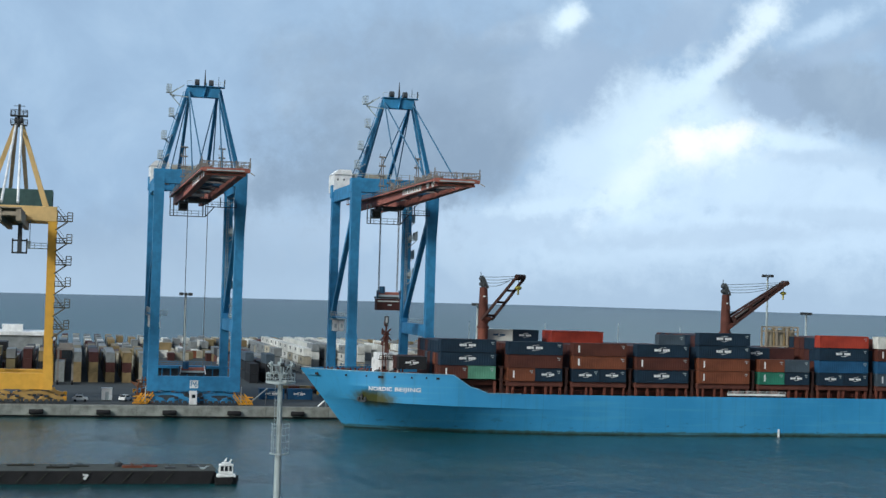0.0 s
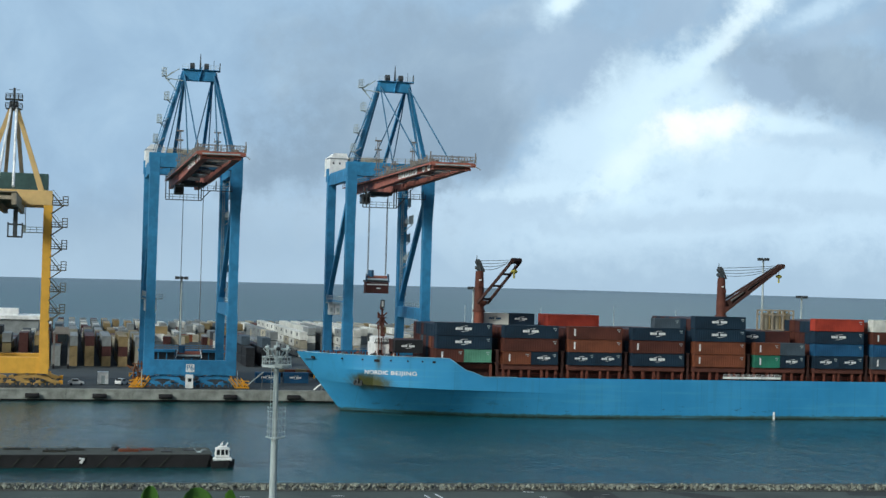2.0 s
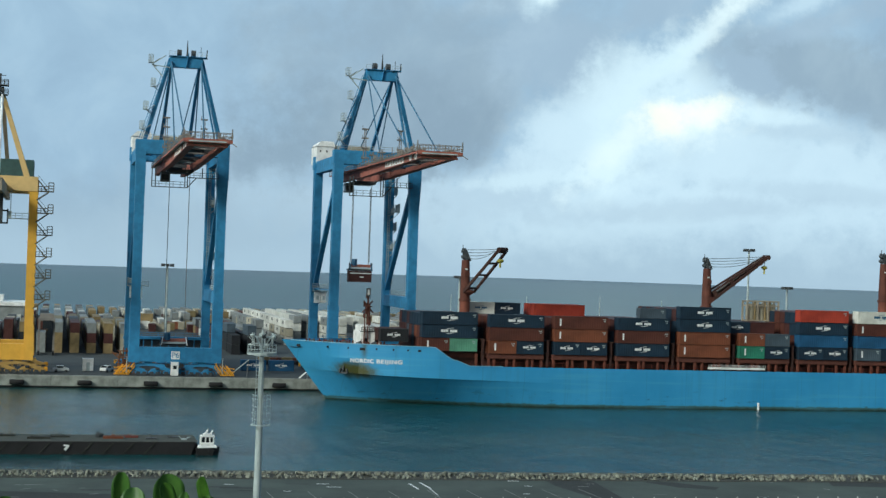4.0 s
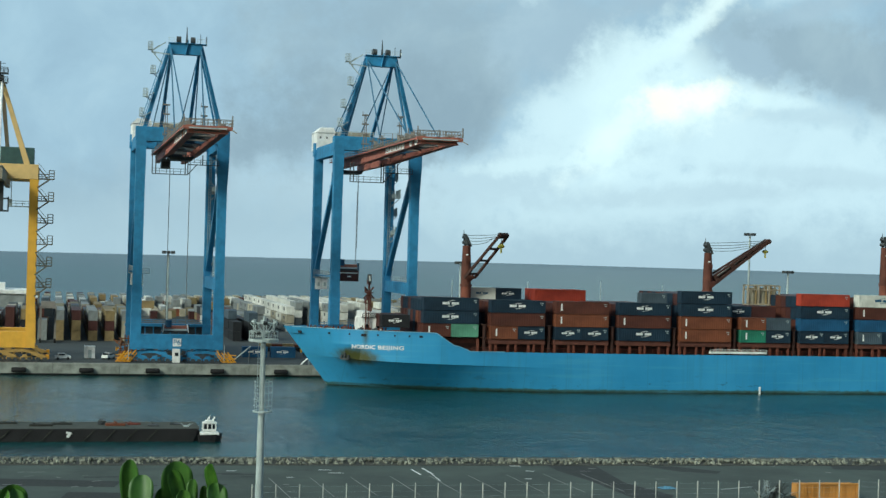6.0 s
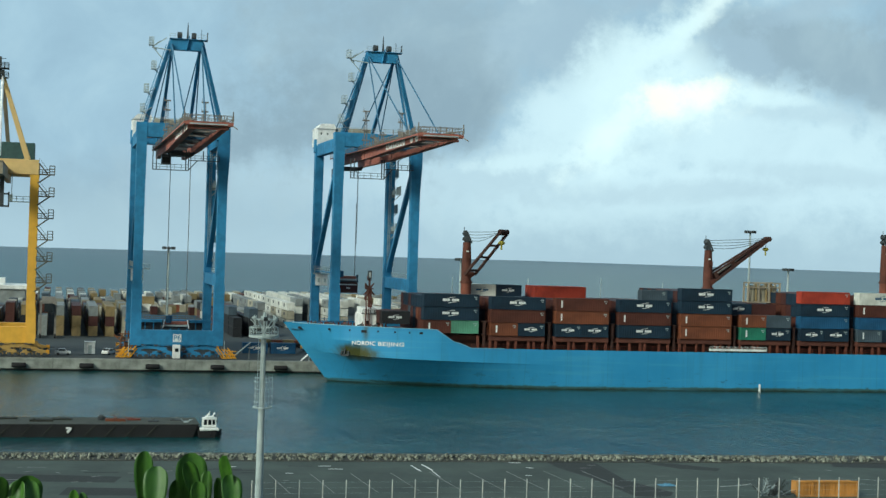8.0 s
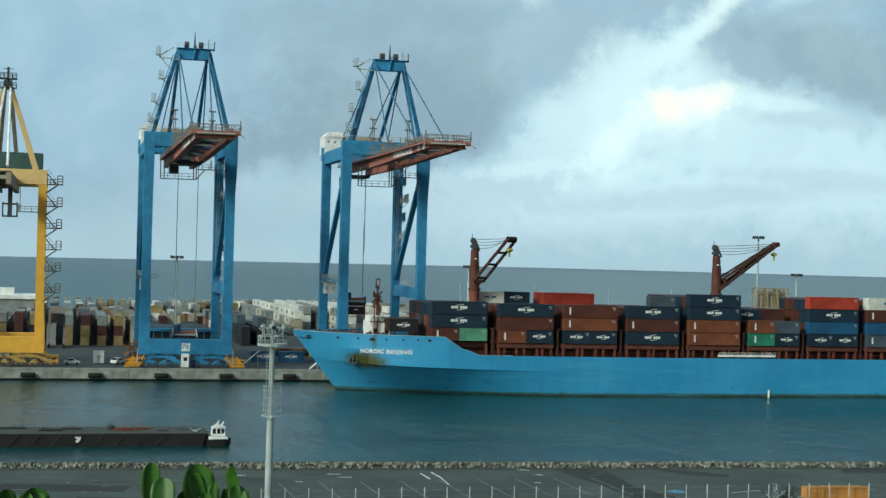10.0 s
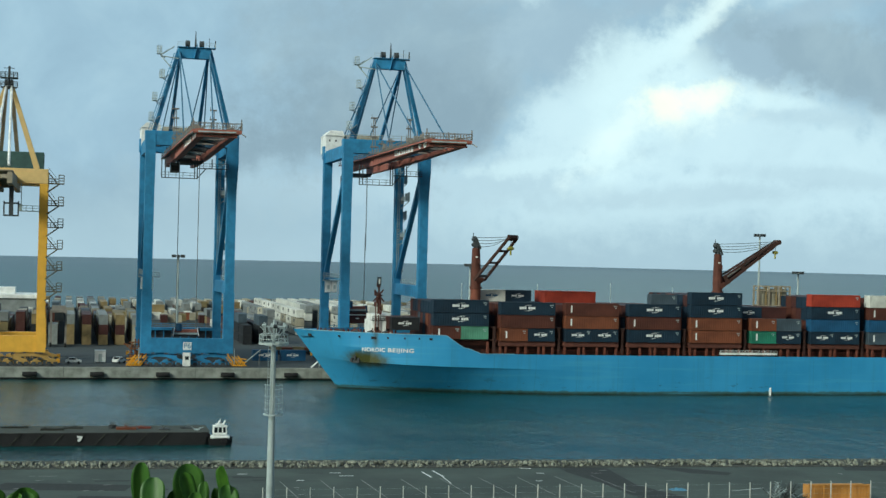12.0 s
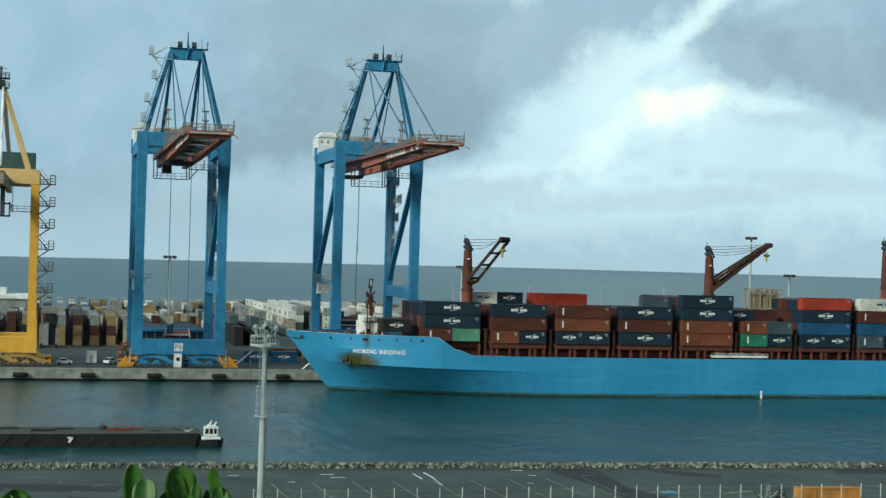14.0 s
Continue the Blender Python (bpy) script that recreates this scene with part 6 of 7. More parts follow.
# ---- small things on the quay and in the yard ----
def car(x, y, color, label, rz=0.0):
    ob = thing("car", (x, y, QUAY_Z), label, "car", "cars on the quay", rz=rz)
    ob.scale = (0.86, 0.95, 1.05)
    bm = bmesh.new()
    prof = [(-2.1, 0.35), (-2.15, 0.8), (-1.7, 0.95), (-1.25, 1.42), (0.5, 1.45), (1.2, 0.98), (2.0, 0.85), (2.1, 0.4)]
    l, r = [bm.verts.new((a, -0.85, z)) for a, z in prof], [bm.verts.new((a, 0.85, z)) for a, z in prof]
    bm.faces.new(l), bm.faces.new(r[::-1])
    for i in range(len(prof)):
        j = (i + 1) % len(prof)
        bm.faces.new((l[i], r[i], r[j], l[j]))
    part("body", bm, color, ob, bevel=0.05)
    bm = bmesh.new()
    for sy in (-0.86, 0.84):
        box(bm, -1.15, 0.55, sy, sy + 0.02, 0.98, 1.36)
    part("side_window", bm, M["glass"], ob)
    for name, (a, za), (b, zb) in (("windscreen", (0.58, 1.42), (1.17, 1.03)), ("rear_window", (-1.30, 1.40), (-1.66, 1.02))):
        bm = bmesh.new()
        beam(bm, (a, 0, za), (b, 0, zb), 1.45, 0.09)
        part(name, bm, M["glass"], ob)
    bm = bmesh.new()
    box(bm, 2.06, 2.14, -0.8, 0.8, 0.42, 0.6)
    part("bumper", bm, M["rubber"], ob)
    for wx in (-1.3, 1.3):
        for wy in (-0.8, 0.8):
            w = bmesh.new()
            tube(w, (wx, wy - 0.1, 0.32), (wx, wy + 0.1, 0.32), 0.32, n=12)
            part("wheel", w, M["rubber"], ob)


car(2.2, 9.6, M["white"], "white estate car parked on the quay")
car(12.4, 12.0, M["white"], "white off-road car standing behind the quay edge", radians(58))


def booth():
    ob = thing("site_cabin", (8.2, 14.2, QUAY_Z), "small white site cabin on the quay", "cabin")
    bm = bmesh.new()
    box(bm, -1.2, 1.2, -1.2, 1.2, 0.1, 2.75)
    box(bm, -1.28, 1.28, -1.3, 1.3, 2.75, 2.9)
    part("walls", bm, M["white"], ob, bevel=0.05)
    bm = bmesh.new()
    box(bm, -0.4, 0.4, -1.24, -1.18, 0.2, 2.1)
    part("door", bm, M["galvanised"], ob)


booth()


def rusty_frame():
    """A rusty lifting frame set down beside the crane."""
    ob = thing("lifting_frame", (16.2, 8.2, QUAY_Z), "rusty brown steel lifting frame set down on the quay", "lifting frame")
    rnd = random.Random(31)
    bm = bmesh.new()
    for x in (-1.7, -0.5, 0.6, 1.7):
        beam(bm, (x, -0.5, 0), (x * 0.6, 0.3, 6.4 - abs(x) * 0.9), 0.24, 0.24)
    for i in range(12):
        a = Vector((rnd.uniform(-1.7, 1.7), rnd.uniform(-0.5, 0.5), rnd.uniform(0.2, 3.6)))
        beam(bm, a, a + Vector((rnd.uniform(-1.4, 1.4), 0, rnd.uniform(-0.8, 0.8))), 0.18, 0.18)
    for z in (0.15, 2.0, 3.7, 5.2):
        beam(bm, (-1.7, -0.4, z), (1.7, -0.2, z), 0.25, 0.25)
    for i in range(16):
        a = Vector((rnd.uniform(-2.0, 1.8), rnd.uniform(-0.6, 0.6), rnd.uniform(0.1, 4.6)))
        beam(bm, a, a + Vector((rnd.uniform(-1.2, 1.2), 0, rnd.uniform(-0.3, 1.8))), 0.36, 0.3)
    part("frame", bm, RUSTY, ob)


RUSTY = paint("rusty_steel", (0.20, 0.085, 0.04, 1), 0.8, 0.6)
rusty_frame()
for n, (bx, by) in enumerate(((47.7, 24.0), (54.6, 24.0))):
    container(bx, by, QUAY_Z, "blue", 6.06, logo=True, where="standing on the quay apron", group="containers on the quay", low=True)


def trailer(x, y):
    ob = thing("flatbed_trailer", (x, y, QUAY_Z), "flatbed trailer loaded with rusty orange steel bundles", "trailer")
    bm = bmesh.new()
    box(bm, -6.1, 6.1, -1.22, 1.22, 1.05, 1.3)
    for sy in (-0.6, 0.6):
        beam(bm, (-6.0, sy, 0.9), (6.0, sy, 0.9), 0.25, 0.35)
    part("deck", bm, M["steel_dark"], ob)
    for wx in (-4.9, -3.7, -2.5, 4.2):
        for wy in (-0.95, 0.95):
            w = bmesh.new()
            tube(w, (wx, wy - 0.17, 0.5), (wx, wy + 0.17, 0.5), 0.5, n=14)
            part("wheel", w, M["rubber"], ob)
    for i in range(4):
        bm = bmesh.new()
        x0 = -5.8 + 2.95 * i
        box(bm, x0, x0 + 2.8, -1.1, 1.1, 1.3, 2.05 - 0.1 * (i % 2))
        part("bundle", bm, BOX["orange"] if i % 2 else BOX["tan"], ob, bevel=0.06)


trailer(57.6, 45.0)


def quay_gangway():
    ob = thing("gangway", (56.4, 1.1, QUAY_Z), "short white boarding ramp on the quay edge", "gangway", rz=radians(4))
    bm = bmesh.new()
    beam(bm, (-0.9, 0, 0.12), (1.0, 0, 1.75), 0.9, 0.16)
    part("ramp", bm, M["white"], ob, bevel=0.03)
    for sy in (-0.42, 0.42):
        bm = bmesh.new()
        beam(bm, (0.95, sy, 0.0), (0.95, sy, 1.7), 0.1, 0.1)
        part("prop", bm, M["galvanised"], ob)


quay_gangway()


def guy_bar(x):
    ob = thing("tow_bar", (x, 5.2, QUAY_Z), "pale steel tow bar leaning up from a wheeled dolly", "tow bar")
    bm = bmesh.new()
    beam(bm, (-0.3, 0, 0.5), (3.7, 0, 3.9), 0.22, 0.22)
    part("bar", bm, M["galvanised"], ob)
    bm = bmesh.new()
    beam(bm, (3.3, -0.4, 0.0), (3.6, 0, 3.8), 0.12, 0.12), beam(bm, (3.3, 0.4, 0.0), (3.6, 0, 3.8), 0.12, 0.12)
    part("trestle", bm, M["steel_dark"], ob)
    for sy in (-0.45, 0.45):
        bm = bmesh.new()
        tube(bm, (-0.3, sy - 0.1, 0.4), (-0.3, sy + 0.1, 0.4), 0.4, n=12)
        part("wheel", bm, M["rubber"], ob)


guy_bar(40.6)
yrnd = random.Random(23)
for k in range(15):                                              # loose boxes behind the first crane
    container(20.5 + 2.0 * k + yrnd.uniform(-0.5, 0.5), yrnd.choice((196.0, 208.0, 219.0, 228.0)) + k * 0.05, QUAY_Z, yrnd.choice(("tan", "orange", "white", "grey", "olive", "cream", "maroon")), 6.06,
              radians(90) if k % 3 else 0.0, where="standing loose in the container yard")
for bx, by, col in ((33.0, 231.0, "tan"), (51.2, 237.0, "olive")):
    container(bx, by, QUAY_Z, col, 6.06, 0.0, where="standing in the container yard")
    if bx < 50:
        container(bx + 0.3, by, QUAY_Z + 2.75, "tan", 6.06, 0.0, where="standing in the container yard")


def straddle_carrier(x, y):
    ob = thing("straddle_carrier", (x, y, QUAY_Z), "grey straddle carrier on tall legs among the stacks", "straddle carrier")
    for sx in (-1, 1):
        bm = bmesh.new()
        beam(bm, (sx * 1.9, -3.5, 1.2), (sx * 1.9, 3.5, 1.2), 0.6, 0.8)
        for yy in (-2.8, 2.8):
            beam(bm, (sx * 1.9, yy, 1.2), (sx * 1.9, yy, 9.4), 0.5, 0.6)
        beam(bm, (sx * 1.9, -3.2, 9.4), (sx * 1.9, 3.2, 9.4), 0.6, 0.7)
        side = part("side_frame", bm, M["boom_rail"], ob)
        for yy in (-3.0, -1.0, 1.0, 3.0):
            w = bmesh.new()
            tube(w, (sx * 1.9 - 0.25, yy, 0.7), (sx * 1.9 + 0.25, yy, 0.7), 0.7, n=14)
            part("wheel", w, M["rubber"], side)
    bm = bmesh.new()
    for yy in (-2.8, 2.8):
        beam(bm, (-1.9, yy, 9.4), (1.9, yy, 9.4), 0.6, 0.6)
    box(bm, -1.8, 1.8, -1.5, 1.5, 9.7, 10.9)
    part("engine_deck", bm, M["boom_rail"], ob)
    bm = bmesh.new()
    box(bm, -1.0, 1.2, -4.6, -3.0, 7.0, 9.2)
    part("cab", bm, M["glass"], ob)


straddle_carrier(-1.6, 70.0)


def shed():
    ob = thing("warehouse", (-38.0, 205.0, QUAY_Z), "low warehouse with a bright white roof behind the stacks", "warehouse")
    bm = bmesh.new()
    box(bm, -28, 28, -10, 10, 0, 8.3)
    part("wall", bm, BOX["grey"], ob)
    bm = bmesh.new()
    box(bm, -28.6, 28.6, -10.6, 10.6, 8.3, 9.7)
    part("roof", bm, M["white"], ob, "white sheet roof", bevel=0.1)
    bm = bmesh.new()
    box(bm, 14, 21, -4, 4, 9.7, 11.9)
    part("roof_house", bm, M["white"], ob)


shed()


def yard_mast(x, y, top, head=True):
    ob = thing("yard_light_mast", (x, y, QUAY_Z), "slim pale floodlight mast standing in the yard", "light mast", "yard light masts")
    h = top - QUAY_Z
    bm = bmesh.new()
    tube(bm, (0, 0, 0), (0, 0, h), 0.5 if head else 0.15, 0.34 if head else 0.12, n=10)
    part("pole", bm, M["galvanised"], ob)
    if head:
        bm = bmesh.new()
        n = 8
        for i in range(n):
            a, b = 2 * math.pi * i / n, 2 * math.pi * (i + 1) / n
            beam(bm, (1.9 * math.cos(a), 1.9 * math.sin(a), h), (1.9 * math.cos(b), 1.9 * math.sin(b), h), 0.25, 0.25)
            box(bm, 1.9 * math.cos(a) - 0.42, 1.9 * math.cos(a) + 0.42, 1.9 * math.sin(a) - 0.42, 1.9 * math.sin(a) + 0.42, h - 0.55, h + 0.5)
        beam(bm, (-1.9, 0, h), (1.9, 0, h), 0.25, 0.25)
        part("lamp_ring", bm, M["steel_dark"], ob, "dark ring of floodlights")


for mx, top, head in ((38.9, 26.9, True), (265.6, 40.4, True), (282.6, 25.9, True), (144.2, 19.4, False), (174.0, 19.5, False), (203.5, 20.3, False), (229.1, 19.4, False), (147.3, 26.0, True)):
    yard_mast(mx, 200.0, top, head)


def tank_rack():
    """Tall pale process tanks lashed on a rack on top of the stow."""
    ob = thing("tank_unit", (161.8, MID_Y, 11.5 + 2.64 * 3), "pale olive tank unit on the ship's top tier", "cargo unit")
    ob.scale = (1.32, 1.0, 1.14)
    bm = bmesh.new()
    for x in (-3.05, -1.0, 1.0, 3.05):
        for y in (-1.2, 1.2):
            beam(bm, (x, y, 0), (x, y, 4.2), 0.28, 0.28)
    for z in (0.15, 3.2, 4.1):
        for y in (-1.2, 1.2):
            beam(bm, (-3.05, y, z), (3.05, y, z), 0.25, 0.25)
    part("frame", bm, M["boom_grey"], ob)
    for x in (-2.05, 0.0, 2.05):
        bm = bmesh.new()
        tube(bm, (x, 0, 0.3), (x, 0, 3.6), 0.8, n=16)
        part("tank", bm, BOX["cream"], ob, "pale olive upright tank")
    for x in (-1.45, 0.55, 1.45):
        bm = bmesh.new()
        tube(bm, (x, -1.0, 0.2), (x, -1.0, 4.3), 0.2, n=8)
        part("pipe", bm, BOX["tan"], ob, "tan pipe")


tank_rack()


# ---- on the shore road ----
def road_marks():
    z = SHORE_Z + 0.004
    rnd = random.Random(5)
    spots = [(32.6, -160.7, 1.6, 0.28, 0), (33.5, -163.2, 1.8, 0.3, 0), (27.4, -166.3, 0.9, 0.25, 0), (21.2, -160.8, 1.2, 0.25, 0), (57.5, -158.8, 1.5, 0.3, -15), (58.1, -163.1, 1.0, 0.28, -20),
             (56.0, -169.2, 0.8, 0.25, 0), (79.2, -177.8, 5.2, 0.12, 23), (43.5, -163.0, 4.6, 0.24, -86), (45.1, -162.3, 5.0, 0.24, -85), (44.9, -167.5, 5.2, 0.12, -90)]
    for x, y, l, w, a in spots:
        bm = bmesh.new()
        box(bm, -l / 2, l / 2, -w / 2, w / 2, 0, 0.006, Matrix.Rotation(radians(a - 3), 4, "Z"))
        structure("road_marking", bm, M["white"], "worn white paint line on the shore road", "road marking", (x, y, z))
    for k in range(26):                                          # worn remains of older lines
        bm = bmesh.new()
        l, w = rnd.uniform(0.5, 2.2), rnd.uniform(0.1, 0.22)
        box(bm, -l / 2, l / 2, -w / 2, w / 2, 0, 0.006, Matrix.Rotation(radians(rnd.choice((-3, -3, -4, 30, -62))), 4, "Z"))
        structure("road_marking", bm, M["road_line"], "worn remains of a paint line on the shore road", "road marking", (rnd.uniform(-8, 28) if k < 17 else rnd.uniform(50, 100), rnd.uniform(-178, -160), z))
    for k in range(9):                                           # tar repairs
        bm = bmesh.new()
        l, w = rnd.uniform(1.5, 5.0), rnd.uniform(0.3, 0.9)
        box(bm, -l / 2, l / 2, -w / 2, w / 2, -0.01, 0.004, Matrix.Rotation(radians(rnd.uniform(-12, 4)), 4, "Z"))
        structure("road_patch", bm, M["patch"], "dark tar repair on the shore road", "road patch", (rnd.uniform(-8, 30), rnd.uniform(-176, -160), SHORE_Z))
    for k in range(9):                                           # parking bay lines
        bm = bmesh.new()
        box(bm, -6.8, 6.8, -0.05, 0.05, 0, 0.006, Matrix.Rotation(radians(-88.3), 4, "Z"))
        structure("road_marking", bm, M["road_line"], "faint parking bay line on the shore road", "road marking", (25.1 + 4.88 * k, -173.6 + 0.15 * k, z))
    for pts in (((62.1, -155.4), (64.5, -158.3), (68.2, -159.4), (66.9, -173.2), (69.2, -182.3), (67.5, -185.2), (63.7, -185.4), (63.1, -170.9), (61.8, -163.1)),
                ((74.8, -159.6), (78.5, -160.2), (83.3, -164.8), (81.9, -166.6), (77.6, -164.6)), ((89.5, -158.0), (100.1, -158.9), (99.1, -160.3), (90.5, -159.8)),
                ((101.6, -159.0), (130, -163), (128, -170), (99.9, -163.9)), ((-6, -165), (8, -168), (7, -172), (-8, -170)), ((2, -175), (14, -177), (12, -181), (1, -180))):
        slab("road_patch", pts, SHORE_Z - 0.02, SHORE_Z + 0.003, M["patch"], "dark patch of newer asphalt on the road", "road patch")


M["road_line"] = stone("faded_line", (0.27, 0.27, 0.26, 1), 0.5, 0.3)
road_marks()


def skip():
    ob = thing("site_hoarding", (86.6, -185.2, SHORE_Z), "orange steel site container with ribbed panels by the fence", "site container", rz=radians(-3))
    bm = bmesh.new()
    for x in (-3.9, -1.9, 3.9):
        beam(bm, (x, -0.9, 0), (x, -0.9, 1.75), 0.2, 0.2)
    for z in (0.1, 1.7):
        beam(bm, (-4.0, -0.9, z), (4.0, -0.9, z), 0.2, 0.2)
    part("frame", bm, SKIP_PAINT, ob)
    ob.scale.x = 0.95
    for x0, x1 in ((-3.8, -2.0), (-1.8, 3.8)):
        bm = bmesh.new()
        box(bm, x0, x1, -0.86, 0.9, 0.15, 1.62)
        k = int((x1 - x0) / 0.4)
        panel_ribs = []
        for i in range(k):
            xx = x0 + (x1 - x0) * (i + 0.5) / k
            panel_ribs.append((xx, 0))
        panel = part("panel", bm, SKIP_PAINT, ob)
        for xx, _ in panel_ribs:
            rib = bmesh.new()
            box(rib, xx - 0.05, xx + 0.05, -0.91, -0.86, 0.15, 1.62)
            part("slat", rib, SKIP_PAINT, panel)


SKIP_PAINT = paint("orange_steel", (0.47, 0.22, 0.055, 1), 0.6, 0.4)
skip()


def drift_heap():
    """A heap of bleached palm fronds against the fence."""
    ob = thing("frond_heap", (79.9, -185.6, SHORE_Z), "heap of grey dry palm fronds beside the fence", "plant debris")
    ob.scale = (1.3, 1.2, 1.25)
    rnd = random.Random(21)
    for i in range(26):
        bm = bmesh.new()
        a, tilt, l = rnd.uniform(0, 6.3), rnd.uniform(0.1, 1.1), rnd.uniform(0.9, 2.0)
        d = Vector((math.cos(a) * math.cos(tilt), math.sin(a) * math.cos(tilt) * 0.5, math.sin(tilt)))
        o = Vector((rnd.uniform(-1.3, 1.3), rnd.uniform(-0.3, 0.3), 0.1))
        beam(bm, o, o + d * l, 0.10, 0.05, 0.03, 0.02)
        for k in range(5):
            c = o + d * l * (0.3 + 0.15 * k)
            s = d.cross(Vector((0, 0, 1))).normalized() * 0.35
            beam(bm, c, c + s + d * 0.25, 0.06, 0.03, 0.01, 0.01)
            beam(bm, c, c - s + d * 0.25, 0.06, 0.03, 0.01, 0.01)
        part("frond", bm, (M["strake"], M["steel_dark"], M["galvanised"])[i % 3], ob)


drift_heap()


def tarp():
    ob = thing("tarpaulin", (70.4, -177.6, SHORE_Z), "crumpled pale blue tarpaulin lying by the fence", "tarpaulin")
    bm = bmesh.new()
    bmesh.ops.create_grid(bm, x_segments=10, y_segments=8, size=1.0)
    rnd = random.Random(2)
    for v in bm.verts:
        v.co = (v.co.x * 1.6, v.co.y * 1.1, 0.1 + 0.5 * rnd.random() * (1 - v.co.x ** 2) * (1 - v.co.y ** 2) + 0.02)
    geom = bmesh.ops.extrude_face_region(bm, geom=list(bm.faces))
    for v in geom["geom"]:
        if isinstance(v, bmesh.types.BMVert):
            v.co.z -= 0.05
    ob.scale = (0.62, 0.7, 0.6)
    part("sheet", bm, paint("faded_blue_sheet", (0.10, 0.24, 0.36, 1), 0.6, 0.0), ob)


tarp()


# ---- barge and tug ----


def barge():
    ob = thing("barge", (-39.9, -108.5, 0), "long flat dark barge with rusty deck gear", "barge")
    L, W = 62.0, 9.0
    bm = bmesh.new()
    vs = [bm.verts.new(p) for p in ((-L + 2, -W / 2, -1), (L - 1.6, -W / 2, -1), (L - 1.6, W / 2, -1), (-L + 2, W / 2, -1),
                                    (-L, -W / 2, 1.9), (L - 0.5, -W / 2, 1.9), (L - 0.5, W / 2, 1.9), (-L, W / 2, 1.9))]
    for f in ((3, 2, 1, 0), (4, 5, 6, 7), (0, 1, 5, 4), (1, 2, 6, 5), (2, 3, 7, 6), (3, 0, 4, 7)):
        bm.faces.new([vs[i] for i in f])
    tube(bm, (L - 0.9, -W / 2 + 0.4, 0.9), (L - 0.9, W / 2 - 0.4, 0.9), 0.95, n=16)          # rounded bow roll
    part("hull", bm, M["rubber"], ob, "black barge hull")
    bm = bmesh.new()
    box(bm, -L + 0.2, L - 0.2, -W / 2 + 0.2, W / 2 - 0.2, 1.9, 1.95)
    part("deck", bm, paint("barge_deck", (0.060, 0.066, 0.058, 1), 0.9, 0.6), ob)
    rnd = random.Random(14)
    for x, y, w, h, m in ((28, 0, 3.2, 0.6, "steel_dark"), (38.5, -1, 3.4, 0.75, "strake"), (47.4, 1, 1.2, 1.5, "steel_dark"), (49.4, -0.5, 3.0, 0.9, "orange_gear"), (52.2, 0.8, 2.0, 0.6, "rust"),
                          (55, -1.5, 1.6, 0.7, "steel_dark"), (58.5, 0.4, 1.8, 0.5, "steel_dark"), (59.9, -1.8, 0.7, 0.4, "galvanised"), (20, 1.5, 2.0, 0.5, "steel_dark"), (22.5, -1.0, 0.8, 0.9, "rust"), (33, 2.0, 4.0, 0.6, "strake"), (41.5, 1.0, 3.0, 0.5, "strake")):
        bm = bmesh.new()
        box(bm, x - w / 2, x + w / 2, y - 0.5, y + 0.5, 1.95, 1.95 + h * 0.4)
        for i in range(4):
            a = Vector((x + rnd.uniform(-w, w) / 2, y + rnd.uniform(-0.6, 0.6), 1.98))
            beam(bm, a, a + Vector((rnd.uniform(-1, 1), rnd.uniform(-0.4, 0.4), rnd.uniform(0.0, 0.4) + h * 0.5)), 0.1, 0.1)
        part("deck_gear", bm, M.get(m) or BOX["orange"], ob)
    bm = bmesh.new()
    beam(bm, (42.1, -W / 2 - 0.16, 1.4), (42.9, -W / 2 - 0.16, 1.3), 0.06, 0.25)
    beam(bm, (42.3, -W / 2 - 0.18, 0.7), (42.8, -W / 2 - 0.18, 1.4), 0.06, 0.4)
    part("painted_mark", bm, M["white"], ob, "white painted mark")
    for k in range(38):
        bm = bmesh.new()
        x = -L + 3 + 3.05 * k
        beam(bm, (x, -W / 2 - 0.04, 0.1), (x + 1.6, -W / 2 - 0.04, 1.8), 0.12, 0.2)
        part("rubbing_strake", bm, M["strake"], ob)
    return ob


